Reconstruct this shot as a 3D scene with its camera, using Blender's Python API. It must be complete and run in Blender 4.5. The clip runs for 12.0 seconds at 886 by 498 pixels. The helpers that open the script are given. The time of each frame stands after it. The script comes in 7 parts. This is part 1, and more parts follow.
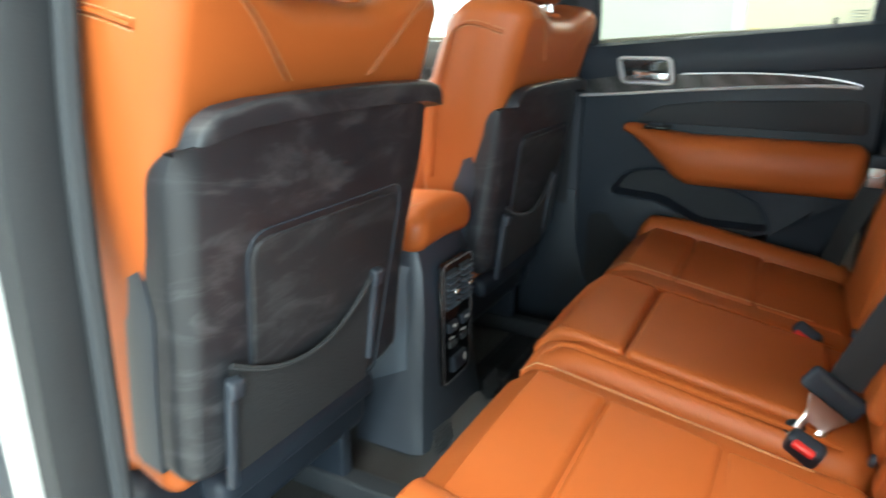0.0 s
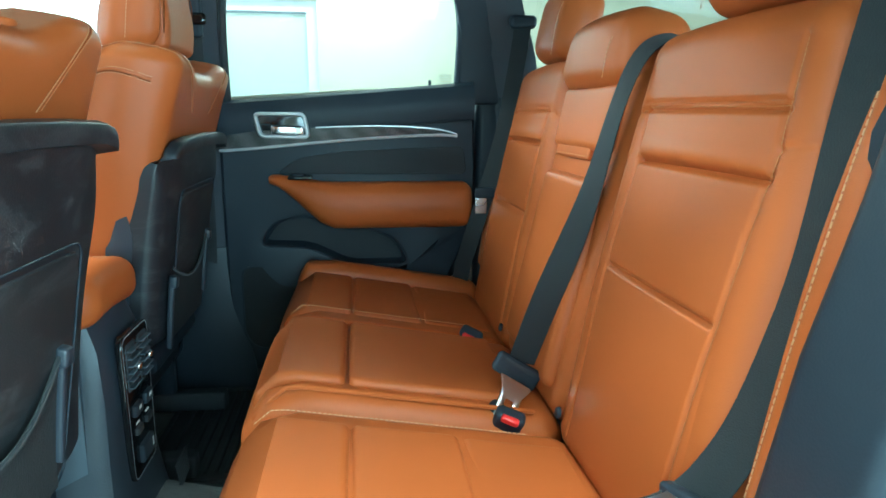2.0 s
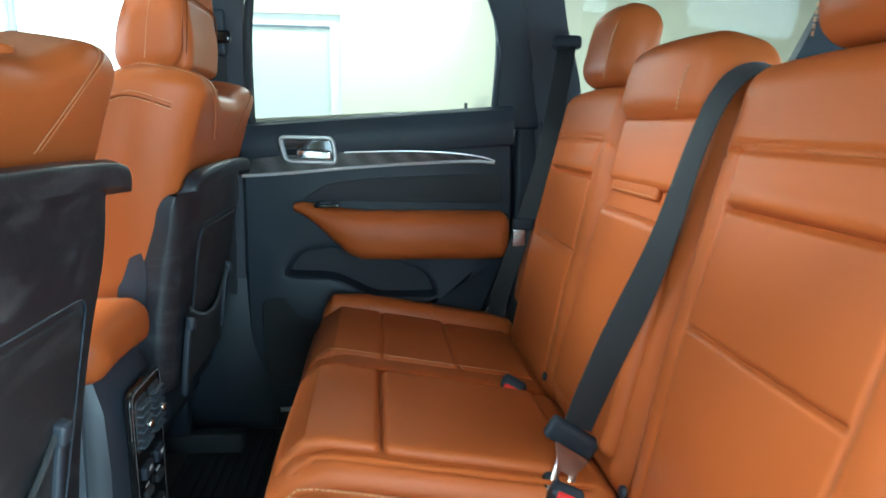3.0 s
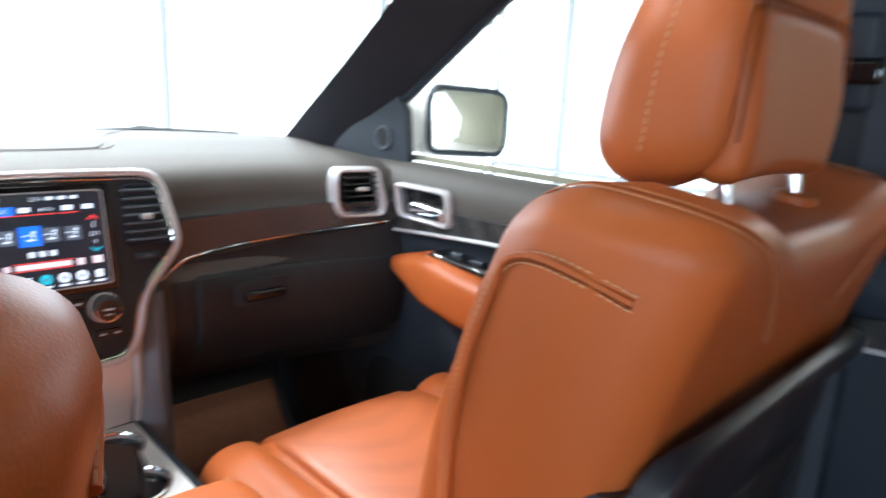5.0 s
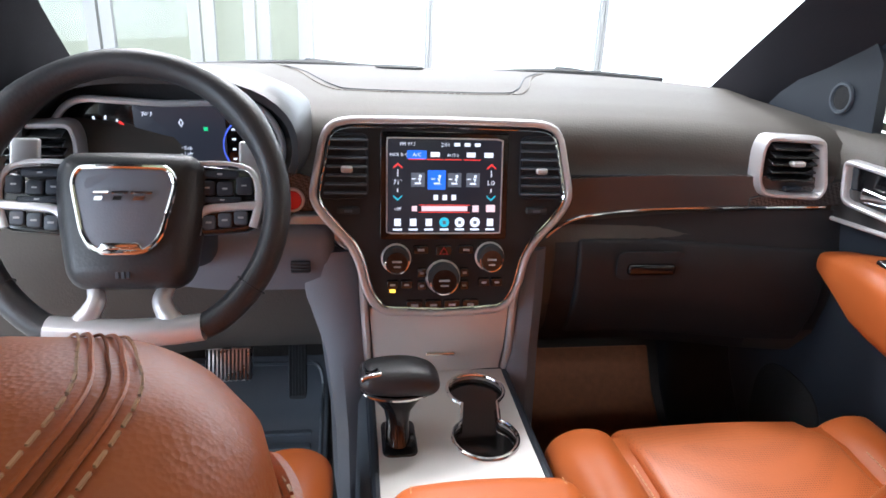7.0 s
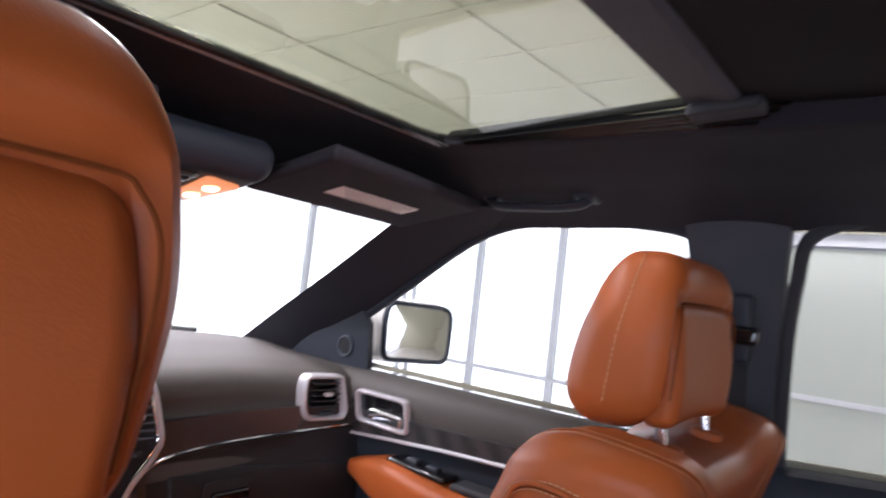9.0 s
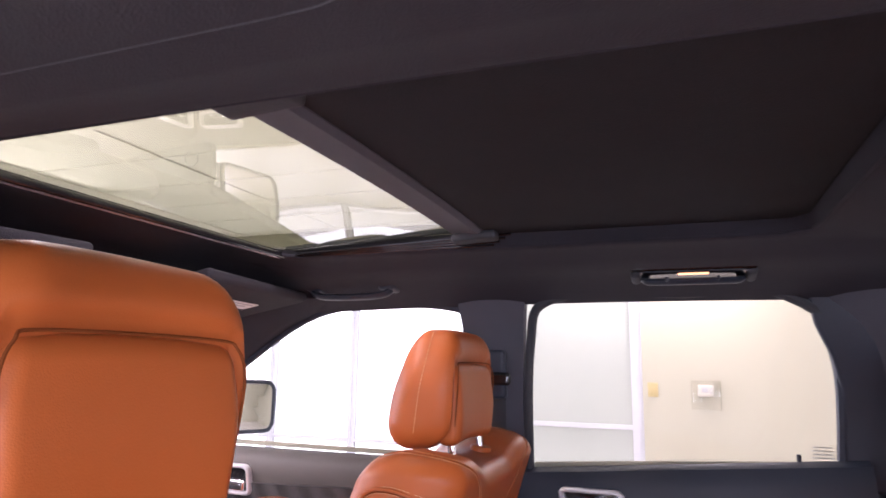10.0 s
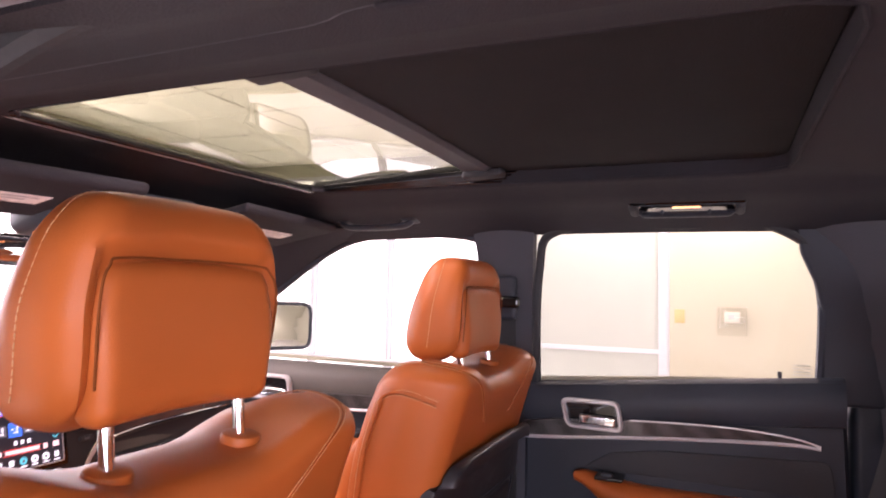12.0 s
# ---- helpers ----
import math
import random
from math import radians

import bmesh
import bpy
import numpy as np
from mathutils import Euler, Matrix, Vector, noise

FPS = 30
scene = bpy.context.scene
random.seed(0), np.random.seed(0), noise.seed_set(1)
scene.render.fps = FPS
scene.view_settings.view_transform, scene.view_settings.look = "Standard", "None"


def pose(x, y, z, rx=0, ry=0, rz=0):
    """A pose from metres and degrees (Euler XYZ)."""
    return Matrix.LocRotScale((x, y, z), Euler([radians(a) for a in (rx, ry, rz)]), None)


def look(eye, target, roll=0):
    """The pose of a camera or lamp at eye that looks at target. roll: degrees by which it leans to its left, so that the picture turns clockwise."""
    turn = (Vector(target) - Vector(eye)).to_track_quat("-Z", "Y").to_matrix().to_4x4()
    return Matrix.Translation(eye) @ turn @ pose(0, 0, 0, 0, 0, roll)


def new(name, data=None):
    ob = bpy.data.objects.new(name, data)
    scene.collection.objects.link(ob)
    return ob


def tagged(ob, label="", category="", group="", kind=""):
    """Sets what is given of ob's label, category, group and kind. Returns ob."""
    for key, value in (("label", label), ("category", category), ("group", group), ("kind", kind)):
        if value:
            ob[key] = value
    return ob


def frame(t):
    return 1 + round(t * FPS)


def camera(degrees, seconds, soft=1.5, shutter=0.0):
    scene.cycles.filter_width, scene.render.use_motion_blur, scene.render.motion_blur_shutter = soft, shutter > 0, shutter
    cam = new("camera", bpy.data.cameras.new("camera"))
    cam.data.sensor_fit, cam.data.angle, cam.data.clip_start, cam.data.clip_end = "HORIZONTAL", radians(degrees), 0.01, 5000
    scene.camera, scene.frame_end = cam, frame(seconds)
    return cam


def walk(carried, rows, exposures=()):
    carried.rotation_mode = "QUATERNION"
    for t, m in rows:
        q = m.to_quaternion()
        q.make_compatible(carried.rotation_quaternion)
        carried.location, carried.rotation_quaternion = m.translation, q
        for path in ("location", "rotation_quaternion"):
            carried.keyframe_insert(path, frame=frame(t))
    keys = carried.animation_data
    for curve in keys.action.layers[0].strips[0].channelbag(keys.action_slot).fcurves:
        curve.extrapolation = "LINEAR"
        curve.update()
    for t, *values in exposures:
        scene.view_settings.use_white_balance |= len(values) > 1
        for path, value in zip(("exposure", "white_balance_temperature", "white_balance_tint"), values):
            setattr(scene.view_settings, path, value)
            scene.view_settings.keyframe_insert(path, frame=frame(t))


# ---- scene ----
cam = camera(68.6, 12.0, soft=1.6, shutter=0.3)
PATH = [
    (0, (-1.096, -0.504, 1.138), (0.58, 0.396, 0.522), 0.1),
    (0.5, (-1.04, -0.414, 1.105), (0.869, -0.154, 0.569), -0.7),
    (1, (-1.12, -0.366, 1.096), (0.816, -0.49, 0.607), -0.2),
    (1.5, (-1.149, -0.348, 1.094), (0.792, -0.583, 0.671), 0.0),
    (2, (-1.146, -0.345, 1.092), (0.796, -0.599, 0.686), 0.3),
    (2.5, (-1.112, -0.341, 1.093), (0.835, -0.585, 0.705), 1.0),
    (4.5, (-0.429, -0.189, 1.273), (1.447, 0.448, 0.996), 3.3),
    (5, (-0.228, -0.169, 1.273), (1.138, 1.219, 0.816), 3.0),
    (5.5, (-0.169, -0.079, 1.294), (0.568, 1.680, 0.693), 1.6),
    (6, (-0.144, -0.030, 1.295), (0.211, 1.816, 0.612), 2.2),
    (6.5, (-0.146, -0.036, 1.296), (0.122, 1.807, 0.569), 3.1),
    (8.3, (-0.235, -0.13, 1.32), (0.644, 1.624, 0.934), 2.7),
    (8.5, (-0.298, -0.14, 1.33), (0.835, 1.487, 1.081), 5.0),
    (9, (-0.445, -0.203, 1.343), (1.117, 1.039, 1.467), 6.5),
    (9.5, (-0.68, -0.252, 1.36), (1.117, 0.573, 1.658), 3.4),
    (10, (-0.809, -0.337, 1.355), (1.04, 0.341, 1.705), 0.9),
    (10.5, (-0.905, -0.412, 1.366), (0.963, 0.212, 1.714), 0.0),
    (11, (-0.925, -0.423, 1.363), (0.948, 0.199, 1.69), -0.2),
    (11.5, (-0.92, -0.424, 1.363), (0.946, 0.24, 1.638), 0.0),
    (12, (-0.917, -0.433, 1.351), (0.916, 0.357, 1.477), 1.3),
]
walk(cam, [(t, look(e, g, r)) for t, e, g, r in PATH], exposures=[(0, 1.0, 5900, -5), (0.5, 1.02, 5700, -17), (0.8, 1.05, 4950, -27), (1.5, 0.98, 4580, -29), (2.7, 0.98, 4900, -18), (4.4, 0.62, 5500, 5), (5.0, 0.62, 5450, 5), (5.5, 0.34, 5500, 8), (6.5, 0.5, 5700, 12), (8.3, -0.15, 5500, 6), (9.0, -0.05, 5800, 24), (9.5, 0.46, 6150, 38), (10.5, 0.7, 6000, 37), (12, 0.78, 6800, 41)])

# ---------------------------------------------------------------- world and lights
GROUND = -0.25
CEIL = 2.75
world = bpy.data.worlds.new("showroom_air")
world.use_nodes = True
world.node_tree.nodes["Background"].inputs[0].default_value = (0.9, 0.95, 1.0, 1)
world.node_tree.nodes["Background"].inputs[1].default_value = 0.25
scene.world = world


def area_lamp(name, at, target, sx, sy, watts, color):
    d = bpy.data.lights.new(name, "AREA")
    d.shape, d.size, d.size_y, d.energy, d.color = "RECTANGLE", sx, sy, watts, color
    ob = new(name, d)
    ob.matrix_world = look(at, target)
    return ob


# daylight through the glazed front, and cool fills added on the open side
area_lamp("window_daylight", (0.6, 4.45, 1.6), (0.3, 0.0, 1.1), 5.0, 2.3, 105, (0.97, 0.98, 1.0))
# added fill lamps: the west wall has no windows
area_lamp("window_daylight_side", (-3.9, -2.3, 1.35), (-0.3, -0.3, 0.85), 3.6, 1.7, 140, (0.84, 0.93, 1.0))
area_lamp("window_daylight_side", (-3.9, 1.7, 1.35), (-0.4, 0.9, 0.85), 3.0, 1.7, 42, (0.80, 0.90, 1.0))
# recessed downlights along the wall, and unseen fill lamps added to light the cabin
for lx, ly, w in ((-1.9, -0.9, 52), (-1.7, 1.0, 14), (4.92, 0.60, 26), (4.92, -0.50, 26), (0.0, 2.6, 60), (0.1, -2.9, 210), (0.25, 0.4, 4), (-2.9, 0.9, 14), (-0.75, 2.0, 55), (0.75, 1.9, 40)):
    area_lamp("ceiling_and_fill_lamp", (lx, ly, CEIL - 0.03), (lx, ly, 0), 0.3, 0.3, w, (1.0, 0.93, 0.85))

# ---------------------------------------------------------------- materials


def mat(name, color, rough=0.5, metal=0.0, var=0.12, vscale=6.0, bump=0.0, bscale=200.0, spec=0.5, coat=0.0, sheen=0.0):
    m = bpy.data.materials.new(name)
    m.use_nodes = True
    nt = m.node_tree
    b = nt.nodes["Principled BSDF"]
    b.inputs["Roughness"].default_value = rough
    b.inputs["Metallic"].default_value = metal
    b.inputs["Specular IOR Level"].default_value = spec
    b.inputs["Coat Weight"].default_value = coat
    if sheen:
        b.inputs["Sheen Weight"].default_value = sheen
    tc = nt.nodes.new("ShaderNodeTexCoord")
    n1 = nt.nodes.new("ShaderNodeTexNoise")
    n1.inputs["Scale"].default_value = vscale
    n1.inputs["Detail"].default_value = 5
    nt.links.new(tc.outputs["Object"], n1.inputs["Vector"])
    mx = nt.nodes.new("ShaderNodeMix")
    mx.data_type = "RGBA"
    lo = [max(0, c * (1 - var)) for c in color]
    hi = [min(1, c * (1 + var)) for c in color]
    mx.inputs["A"].default_value = (*lo, 1)
    mx.inputs["B"].default_value = (*hi, 1)
    nt.links.new(n1.outputs["Fac"], mx.inputs["Factor"])
    nt.links.new(mx.outputs["Result"], b.inputs["Base Color"])
    mr = nt.nodes.new("ShaderNodeMapRange")
    mr.inputs["To Min"].default_value = max(0.02, rough * 0.85)
    mr.inputs["To Max"].default_value = min(1, rough * 1.15)
    nt.links.new(n1.outputs["Fac"], mr.inputs["Value"])
    nt.links.new(mr.outputs["Result"], b.inputs["Roughness"])
    if bump:
        n2 = nt.nodes.new("ShaderNodeTexVoronoi")
        n2.inputs["Scale"].default_value = bscale
        nt.links.new(tc.outputs["Object"], n2.inputs["Vector"])
        n3 = nt.nodes.new("ShaderNodeTexNoise")
        n3.inputs["Scale"].default_value = 14
        n3.inputs["Detail"].default_value = 3
        nt.links.new(tc.outputs["Object"], n3.inputs["Vector"])
        ad = nt.nodes.new("ShaderNodeMath")
        ad.operation = "MULTIPLY_ADD"
        ad.inputs[1].default_value = 0.35
        nt.links.new(n2.outputs["Distance"], ad.inputs[0])
        nt.links.new(n3.outputs["Fac"], ad.inputs[2])
        bp = nt.nodes.new("ShaderNodeBump")
        bp.inputs["Strength"].default_value = bump
        bp.inputs["Distance"].default_value = 0.004
        nt.links.new(ad.outputs[0], bp.inputs["Height"])
        nt.links.new(bp.outputs["Normal"], b.inputs["Normal"])
    return m


def perforated(name, color, rough):
    """Leather with rows of fine punched holes."""
    m = mat(name, color, rough, 0, 0.10, 5.0, 0.12, 260)
    nt = m.node_tree
    b = nt.nodes["Principled BSDF"]
    tc = nt.nodes.new("ShaderNodeTexCoord")
    v = nt.nodes.new("ShaderNodeTexVoronoi")
    v.inputs["Scale"].default_value = 270
    v.inputs["Randomness"].default_value = 0.0
    nt.links.new(tc.outputs["Object"], v.inputs["Vector"])
    r = nt.nodes.new("ShaderNodeMapRange")
    r.inputs["From Min"].default_value, r.inputs["From Max"].default_value = 0.22, 0.34
    r.inputs["To Min"].default_value, r.inputs["To Max"].default_value = 0.55, 1.0
    nt.links.new(v.outputs["Distance"], r.inputs["Value"])
    src = b.inputs["Base Color"].links[0].from_socket
    mx = nt.nodes.new("ShaderNodeMix")
    mx.data_type, mx.blend_type = "RGBA", "MULTIPLY"
    mx.inputs["Factor"].default_value = 1.0
    nt.links.new(src, mx.inputs["A"])
    nt.links.new(r.outputs["Result"], mx.inputs["B"])
    nt.links.new(mx.outputs["Result"], b.inputs["Base Color"])
    return m


def woven(name, c1, c2, scale, rough=0.25, coat=0.6):
    """Carbon weave: a fine checker under a clear coat."""
    m = mat(name, c1, rough, 0.2, 0.1, 8, coat=coat)
    nt = m.node_tree
    b = nt.nodes["Principled BSDF"]
    tc = nt.nodes.new("ShaderNodeTexCoord")
    mp = nt.nodes.new("ShaderNodeMapping")
    mp.inputs["Rotation"].default_value = (0.7, 0.7, 0.78)
    ck = nt.nodes.new("ShaderNodeTexChecker")
    ck.inputs["Scale"].default_value = scale
    ck.inputs["Color1"].default_value = (*c1, 1)
    ck.inputs["Color2"].default_value = (*c2, 1)
    nt.links.new(tc.outputs["Object"], mp.inputs["Vector"])
    nt.links.new(mp.outputs["Vector"], ck.inputs["Vector"])
    nt.links.new(ck.outputs["Color"], b.inputs["Base Color"])
    return m


def dusty(name, color, dust, rough=0.5):
    """Dark plastic with pale dust and rubbed streaks."""
    m = mat(name, color, rough, 0, 0.15, 7, 0.10, 380)
    nt = m.node_tree
    b = nt.nodes["Principled BSDF"]
    tc = nt.nodes.new("ShaderNodeTexCoord")
    mp = nt.nodes.new("ShaderNodeMapping")
    mp.inputs["Scale"].default_value = (1.0, 1.0, 2.6)
    mp.inputs["Rotation"].default_value = (0.2, 0.5, 0.3)
    n = nt.nodes.new("ShaderNodeTexNoise")
    n.inputs["Scale"].default_value = 9.0
    n.inputs["Detail"].default_value = 9
    n.inputs["Roughness"].default_value = 0.68
    n.inputs["Distortion"].default_value = 0.8
    r = nt.nodes.new("ShaderNodeMapRange")
    r.inputs["From Min"].default_value, r.inputs["From Max"].default_value = 0.50, 0.74
    nt.links.new(tc.outputs["Object"], mp.inputs["Vector"])
    nt.links.new(mp.outputs["Vector"], n.inputs["Vector"])
    nt.links.new(n.outputs["Fac"], r.inputs["Value"])
    mx = nt.nodes.new("ShaderNodeMix")
    mx.data_type = "RGBA"
    nt.links.new(b.inputs["Base Color"].links[0].from_socket, mx.inputs["A"])
    mx.inputs["B"].default_value = (*dust, 1)
    nt.links.new(r.outputs["Result"], mx.inputs["Factor"])
    nt.links.new(mx.outputs["Result"], b.inputs["Base Color"])
    return m


def glow(name, color, strength):
    m = bpy.data.materials.new(name)
    m.use_nodes = True
    b = m.node_tree.nodes["Principled BSDF"]
    b.inputs["Base Color"].default_value = (*[c * 0.3 for c in color], 1)
    b.inputs["Roughness"].default_value = 0.3
    b.inputs["Emission Color"].default_value = (*color, 1)
    b.inputs["Emission Strength"].default_value = strength
    return m


def pane(name, tint, gloss=0.06):
    """Window glass: clear tinted with a Fresnel gloss."""
    m = bpy.data.materials.new(name)
    m.use_nodes = True
    nt = m.node_tree
    nt.nodes.remove(nt.nodes["Principled BSDF"])
    out = nt.nodes["Material Output"]
    t = nt.nodes.new("ShaderNodeBsdfTransparent")
    t.inputs["Color"].default_value = (*tint, 1)
    g = nt.nodes.new("ShaderNodeBsdfGlossy")
    g.inputs["Roughness"].default_value = 0.02
    lw = nt.nodes.new("ShaderNodeLayerWeight")
    lw.inputs["Blend"].default_value = 0.5
    pw = nt.nodes.new("ShaderNodeMath")
    pw.operation = "POWER"
    pw.inputs[1].default_value = 4.0
    nt.links.new(lw.outputs["Facing"], pw.inputs[0])
    f = nt.nodes.new("ShaderNodeMapRange")
    f.inputs["To Min"].default_value, f.inputs["To Max"].default_value = gloss, 0.75
    nt.links.new(pw.outputs[0], f.inputs["Value"])
    mx = nt.nodes.new("ShaderNodeMixShader")
    nt.links.new(f.outputs["Result"], mx.inputs["Fac"])
    nt.links.new(t.outputs[0], mx.inputs[1])
    nt.links.new(g.outputs[0], mx.inputs[2])
    nt.links.new(mx.outputs[0], out.inputs["Surface"])
    return m


TAN = (0.40, 0.098, 0.021)
leather = mat("tan_leather", TAN, 0.42, 0, 0.15, 3.5, 0.10, 650, spec=0.24)
leather_perf = perforated("tan_perforated_leather", TAN, 0.46)
# dark tan that paints the shade inside leather folds
crease = mat("tan_crease_shade", (0.16, 0.042, 0.010), 0.8, 0, 0.1, 20, spec=0.1)
dash_thread = mat("grey_thread", (0.16, 0.14, 0.12), 0.7, 0, 0.1, 60)
thread = mat("cream_thread", (0.56, 0.30, 0.15), 0.7, 0, 0.1, 60)
tan_thread = mat("tan_thread", (0.46, 0.19, 0.065), 0.7, 0, 0.1, 60)
black_leather = mat("black_leather", (0.030, 0.030, 0.033), 0.42, 0, 0.15, 6, 0.15, 240)
dash_skin = mat("dark_grey_stitched_skin", (0.074, 0.067, 0.060), 0.62, 0, 0.12, 4, 0.16, 300, spec=0.3)
trim_black = mat("black_moulded_plastic", (0.022, 0.028, 0.039), 0.46, 0, 0.18, 7, 0.10, 380, spec=0.3)
shell_grey = mat("slate_grey_plastic", (0.070, 0.084, 0.104), 0.42, 0, 0.15, 6, 0.08, 380)
shell_black = dusty("scuffed_black_shell", (0.016, 0.017, 0.021), (0.070, 0.070, 0.075), 0.42)
panel_black = dusty("scuffed_soft_black", (0.014, 0.015, 0.018), (0.055, 0.056, 0.06), 0.6)
gloss_black = mat("gloss_black_plastic", (0.008, 0.008, 0.009), 0.12, 0, 0.1, 5, coat=0.3)
lower_black = mat("black_grained_plastic", (0.019, 0.020, 0.023), 0.55, 0, 0.2, 8, 0.12, 420, spec=0.35)
console_grey = mat("dark_slate_console_plastic", (0.029, 0.035, 0.047), 0.42, 0, 0.15, 6, 0.08, 380)
rubber = mat("black_rubber", (0.026, 0.029, 0.034), 0.75, 0, 0.2, 12, 0.2, 200)
carpet = mat("black_carpet", (0.034, 0.031, 0.030), 0.95, 0, 0.3, 60, 0.8, 500, sheen=0.3)
brown_carpet = mat("brown_carpet", (0.25, 0.100, 0.048), 0.95, 0, 0.3, 60, 0.8, 500)
headcloth = mat("charcoal_headliner_cloth", (0.023, 0.022, 0.028), 0.92, 0, 0.28, 9, 0.35, 420, spec=0.25)
blind_cloth = mat("black_blind_cloth", (0.013, 0.012, 0.014), 0.95, 0, 0.2, 9, 0.3, 420, spec=0.2)
webbing = mat("black_belt_webbing", (0.018, 0.020, 0.023), 0.65, 0, 0.12, 30, 0.3, 600, spec=0.3, sheen=0.12)
chrome = mat("bright_chrome", (0.82, 0.82, 0.83), 0.10, 1.0, 0.03, 4)
satin = mat("satin_silver", (0.62, 0.61, 0.63), 0.30, 0.5, 0.05, 5)
bright_trim = mat("bright_trim_line", (0.80, 0.81, 0.84), 0.22, 0.45, 0.02, 5)
silver_panel = mat("brushed_silver_panel", (0.66, 0.64, 0.62), 0.36, 0.35, 0.05, 5, 0.03, 500)
carbon = woven("carbon_weave", (0.012, 0.012, 0.013), (0.10, 0.10, 0.10), 320, 0.32, 0.25)
gloss_wood = mat("gloss_dark_trim", (0.066, 0.060, 0.060), 0.26, 0.1, 0.3, 3, coat=0.3)
slate_skin = mat("slate_soft_skin", (0.170, 0.180, 0.215), 0.5, 0, 0.12, 5, 0.12, 420)
rail_grey = mat("scuffed_grey_rail_plastic", (0.105, 0.104, 0.128), 0.5, 0, 0.45, 22, 0.15, 300)
net_mat = mat("black_pocket_net", (0.014, 0.015, 0.017), 0.8, 0, 0.3, 300, 0.6, 350)
paint = mat("white_car_paint", (0.80, 0.79, 0.77), 0.22, 0, 0.02, 3, coat=0.6)
red_plastic = mat("red_plastic", (0.62, 0.020, 0.018), 0.35, 0, 0.05, 10)
white_plastic = mat("white_plastic", (0.52, 0.50, 0.43), 0.45, 0, 0.04, 8)
label_paper = mat("white_label_print", (0.80, 0.80, 0.78), 0.6, 0, 0.05, 60)
steel = mat("brushed_steel", (0.55, 0.55, 0.56), 0.28, 1.0, 0.06, 20)
mirror_glass = mat("mirror_glass", (0.92, 0.93, 0.94), 0.015, 1.0, 0.0, 1)
grey_fabric = mat("slate_pillar_cloth", (0.055, 0.058, 0.070), 0.85, 0, 0.2, 12, 0.3, 420)
ivory_plastic = mat("ivory_plastic", (0.36, 0.29, 0.13), 0.45, 0, 0.04, 8)
guard_clear = pane("clear_guard_plastic", (0.97, 0.97, 0.96), 0.02)
clear_glass = pane("clear_window_glass", (0.96, 0.975, 0.96), 0.02)
roof_glass = pane("tinted_roof_glass", (0.38, 0.39, 0.28), 0.10)
wall_beige = mat("warm_beige_wall_paint", (0.325, 0.315, 0.243), 0.75, 0, 0.03, 2, 0.05, 60)
wall_white = mat("white_wall_panel", (0.290, 0.315, 0.282), 0.6, 0, 0.02, 2)
frame_grey = mat("grey_aluminium_frame", (0.40, 0.41, 0.43), 0.45, 0.1, 0.05, 8)
tile_floor = mat("polished_showroom_floor", (0.52, 0.50, 0.47), 0.25, 0, 0.08, 1.5)
tile_ceil = mat("ceiling_tile_white", (0.78, 0.76, 0.70), 0.85, 0, 0.03, 4, 0.1, 120)
lamp_warm = glow("warm_map_lamp", (1.0, 0.62, 0.32), 5.0)
lamp_face = glow("ceiling_lamp_diffuser", (1.0, 0.92, 0.80), 7.0)
sky_glow = glow("bright_outdoor_haze", (1.0, 1.0, 1.0), 2.2)
green_glow = glow("garden_haze", (0.60, 0.62, 0.50), 0.75)

# ---------------------------------------------------------------- mesh tools


def axis_cuts(half, r, n, k):
    inner = half - r
    band = [inner + r * math.tan(math.radians(45 * i / k)) for i in range(1, k + 1)]
    mid = [-inner + 2 * inner * i / n for i in range(n + 1)] if inner > 1e-6 else [0.0]
    return [-v for v in reversed(band)] + mid + band


def softbox(sx, sy, sz, r, n=(4, 4, 4), k=3, warp=None):
    """A box with round edges and corners, cut finely enough to be bent by warp(x, y, z)."""
    h = (sx / 2, sy / 2, sz / 2)
    r = min(r, *h) * 0.999
    cuts = [axis_cuts(h[a], r, n[a], k) for a in range(3)]
    bm = bmesh.new()
    seen = {}

    def vert(p):
        key = tuple(round(c * 1e5) for c in p)
        if key not in seen:
            q = [max(-(h[a] - r), min(h[a] - r, p[a])) for a in range(3)]
            d = Vector([p[a] - q[a] for a in range(3)])
            if d.length > 1e-9:
                d = d.normalized() * r
            w = Vector(q) + d
            seen[key] = bm.verts.new(warp(w.x, w.y, w.z) if warp else w)
        return seen[key]

    for a in range(3):
        b, c = (a + 1) % 3, (a + 2) % 3
        for side in (-1, 1):
            for i in range(len(cuts[b]) - 1):
                for j in range(len(cuts[c]) - 1):
                    quad = []
                    for di, dj in ((0, 0), (1, 0), (1, 1), (0, 1)):
                        p = [0, 0, 0]
                        p[a], p[b], p[c] = side * h[a], cuts[b][i + di], cuts[c][j + dj]
                        quad.append(vert(p))
                    if side < 0:
                        quad.reverse()
                    if len(set(quad)) == 4:
                        try:
                            bm.faces.new(quad)
                        except ValueError:
                            pass
    return bm


def finish(bm, name, material, angle=40):
    me = bpy.data.meshes.new(name)
    bmesh.ops.recalc_face_normals(bm, faces=bm.faces)
    bm.to_mesh(me)
    bm.free()
    me.materials.append(material)
    me.shade_smooth()
    me.set_sharp_from_angle(angle=math.radians(angle))
    return me


def part(name, bm, material, parent=None, label="", angle=40):
    ob = new(name, finish(bm, name, material, angle))
    if parent is not None:
        ob.parent = parent
    if label:
        tagged(ob, label)
    return ob


def thing(name, label, category, at=(0, 0, 0), group="", kind=""):
    ob = new(name)
    ob.empty_display_size = 0.05
    ob.location = at
    return tagged(ob, label, category, group, kind)


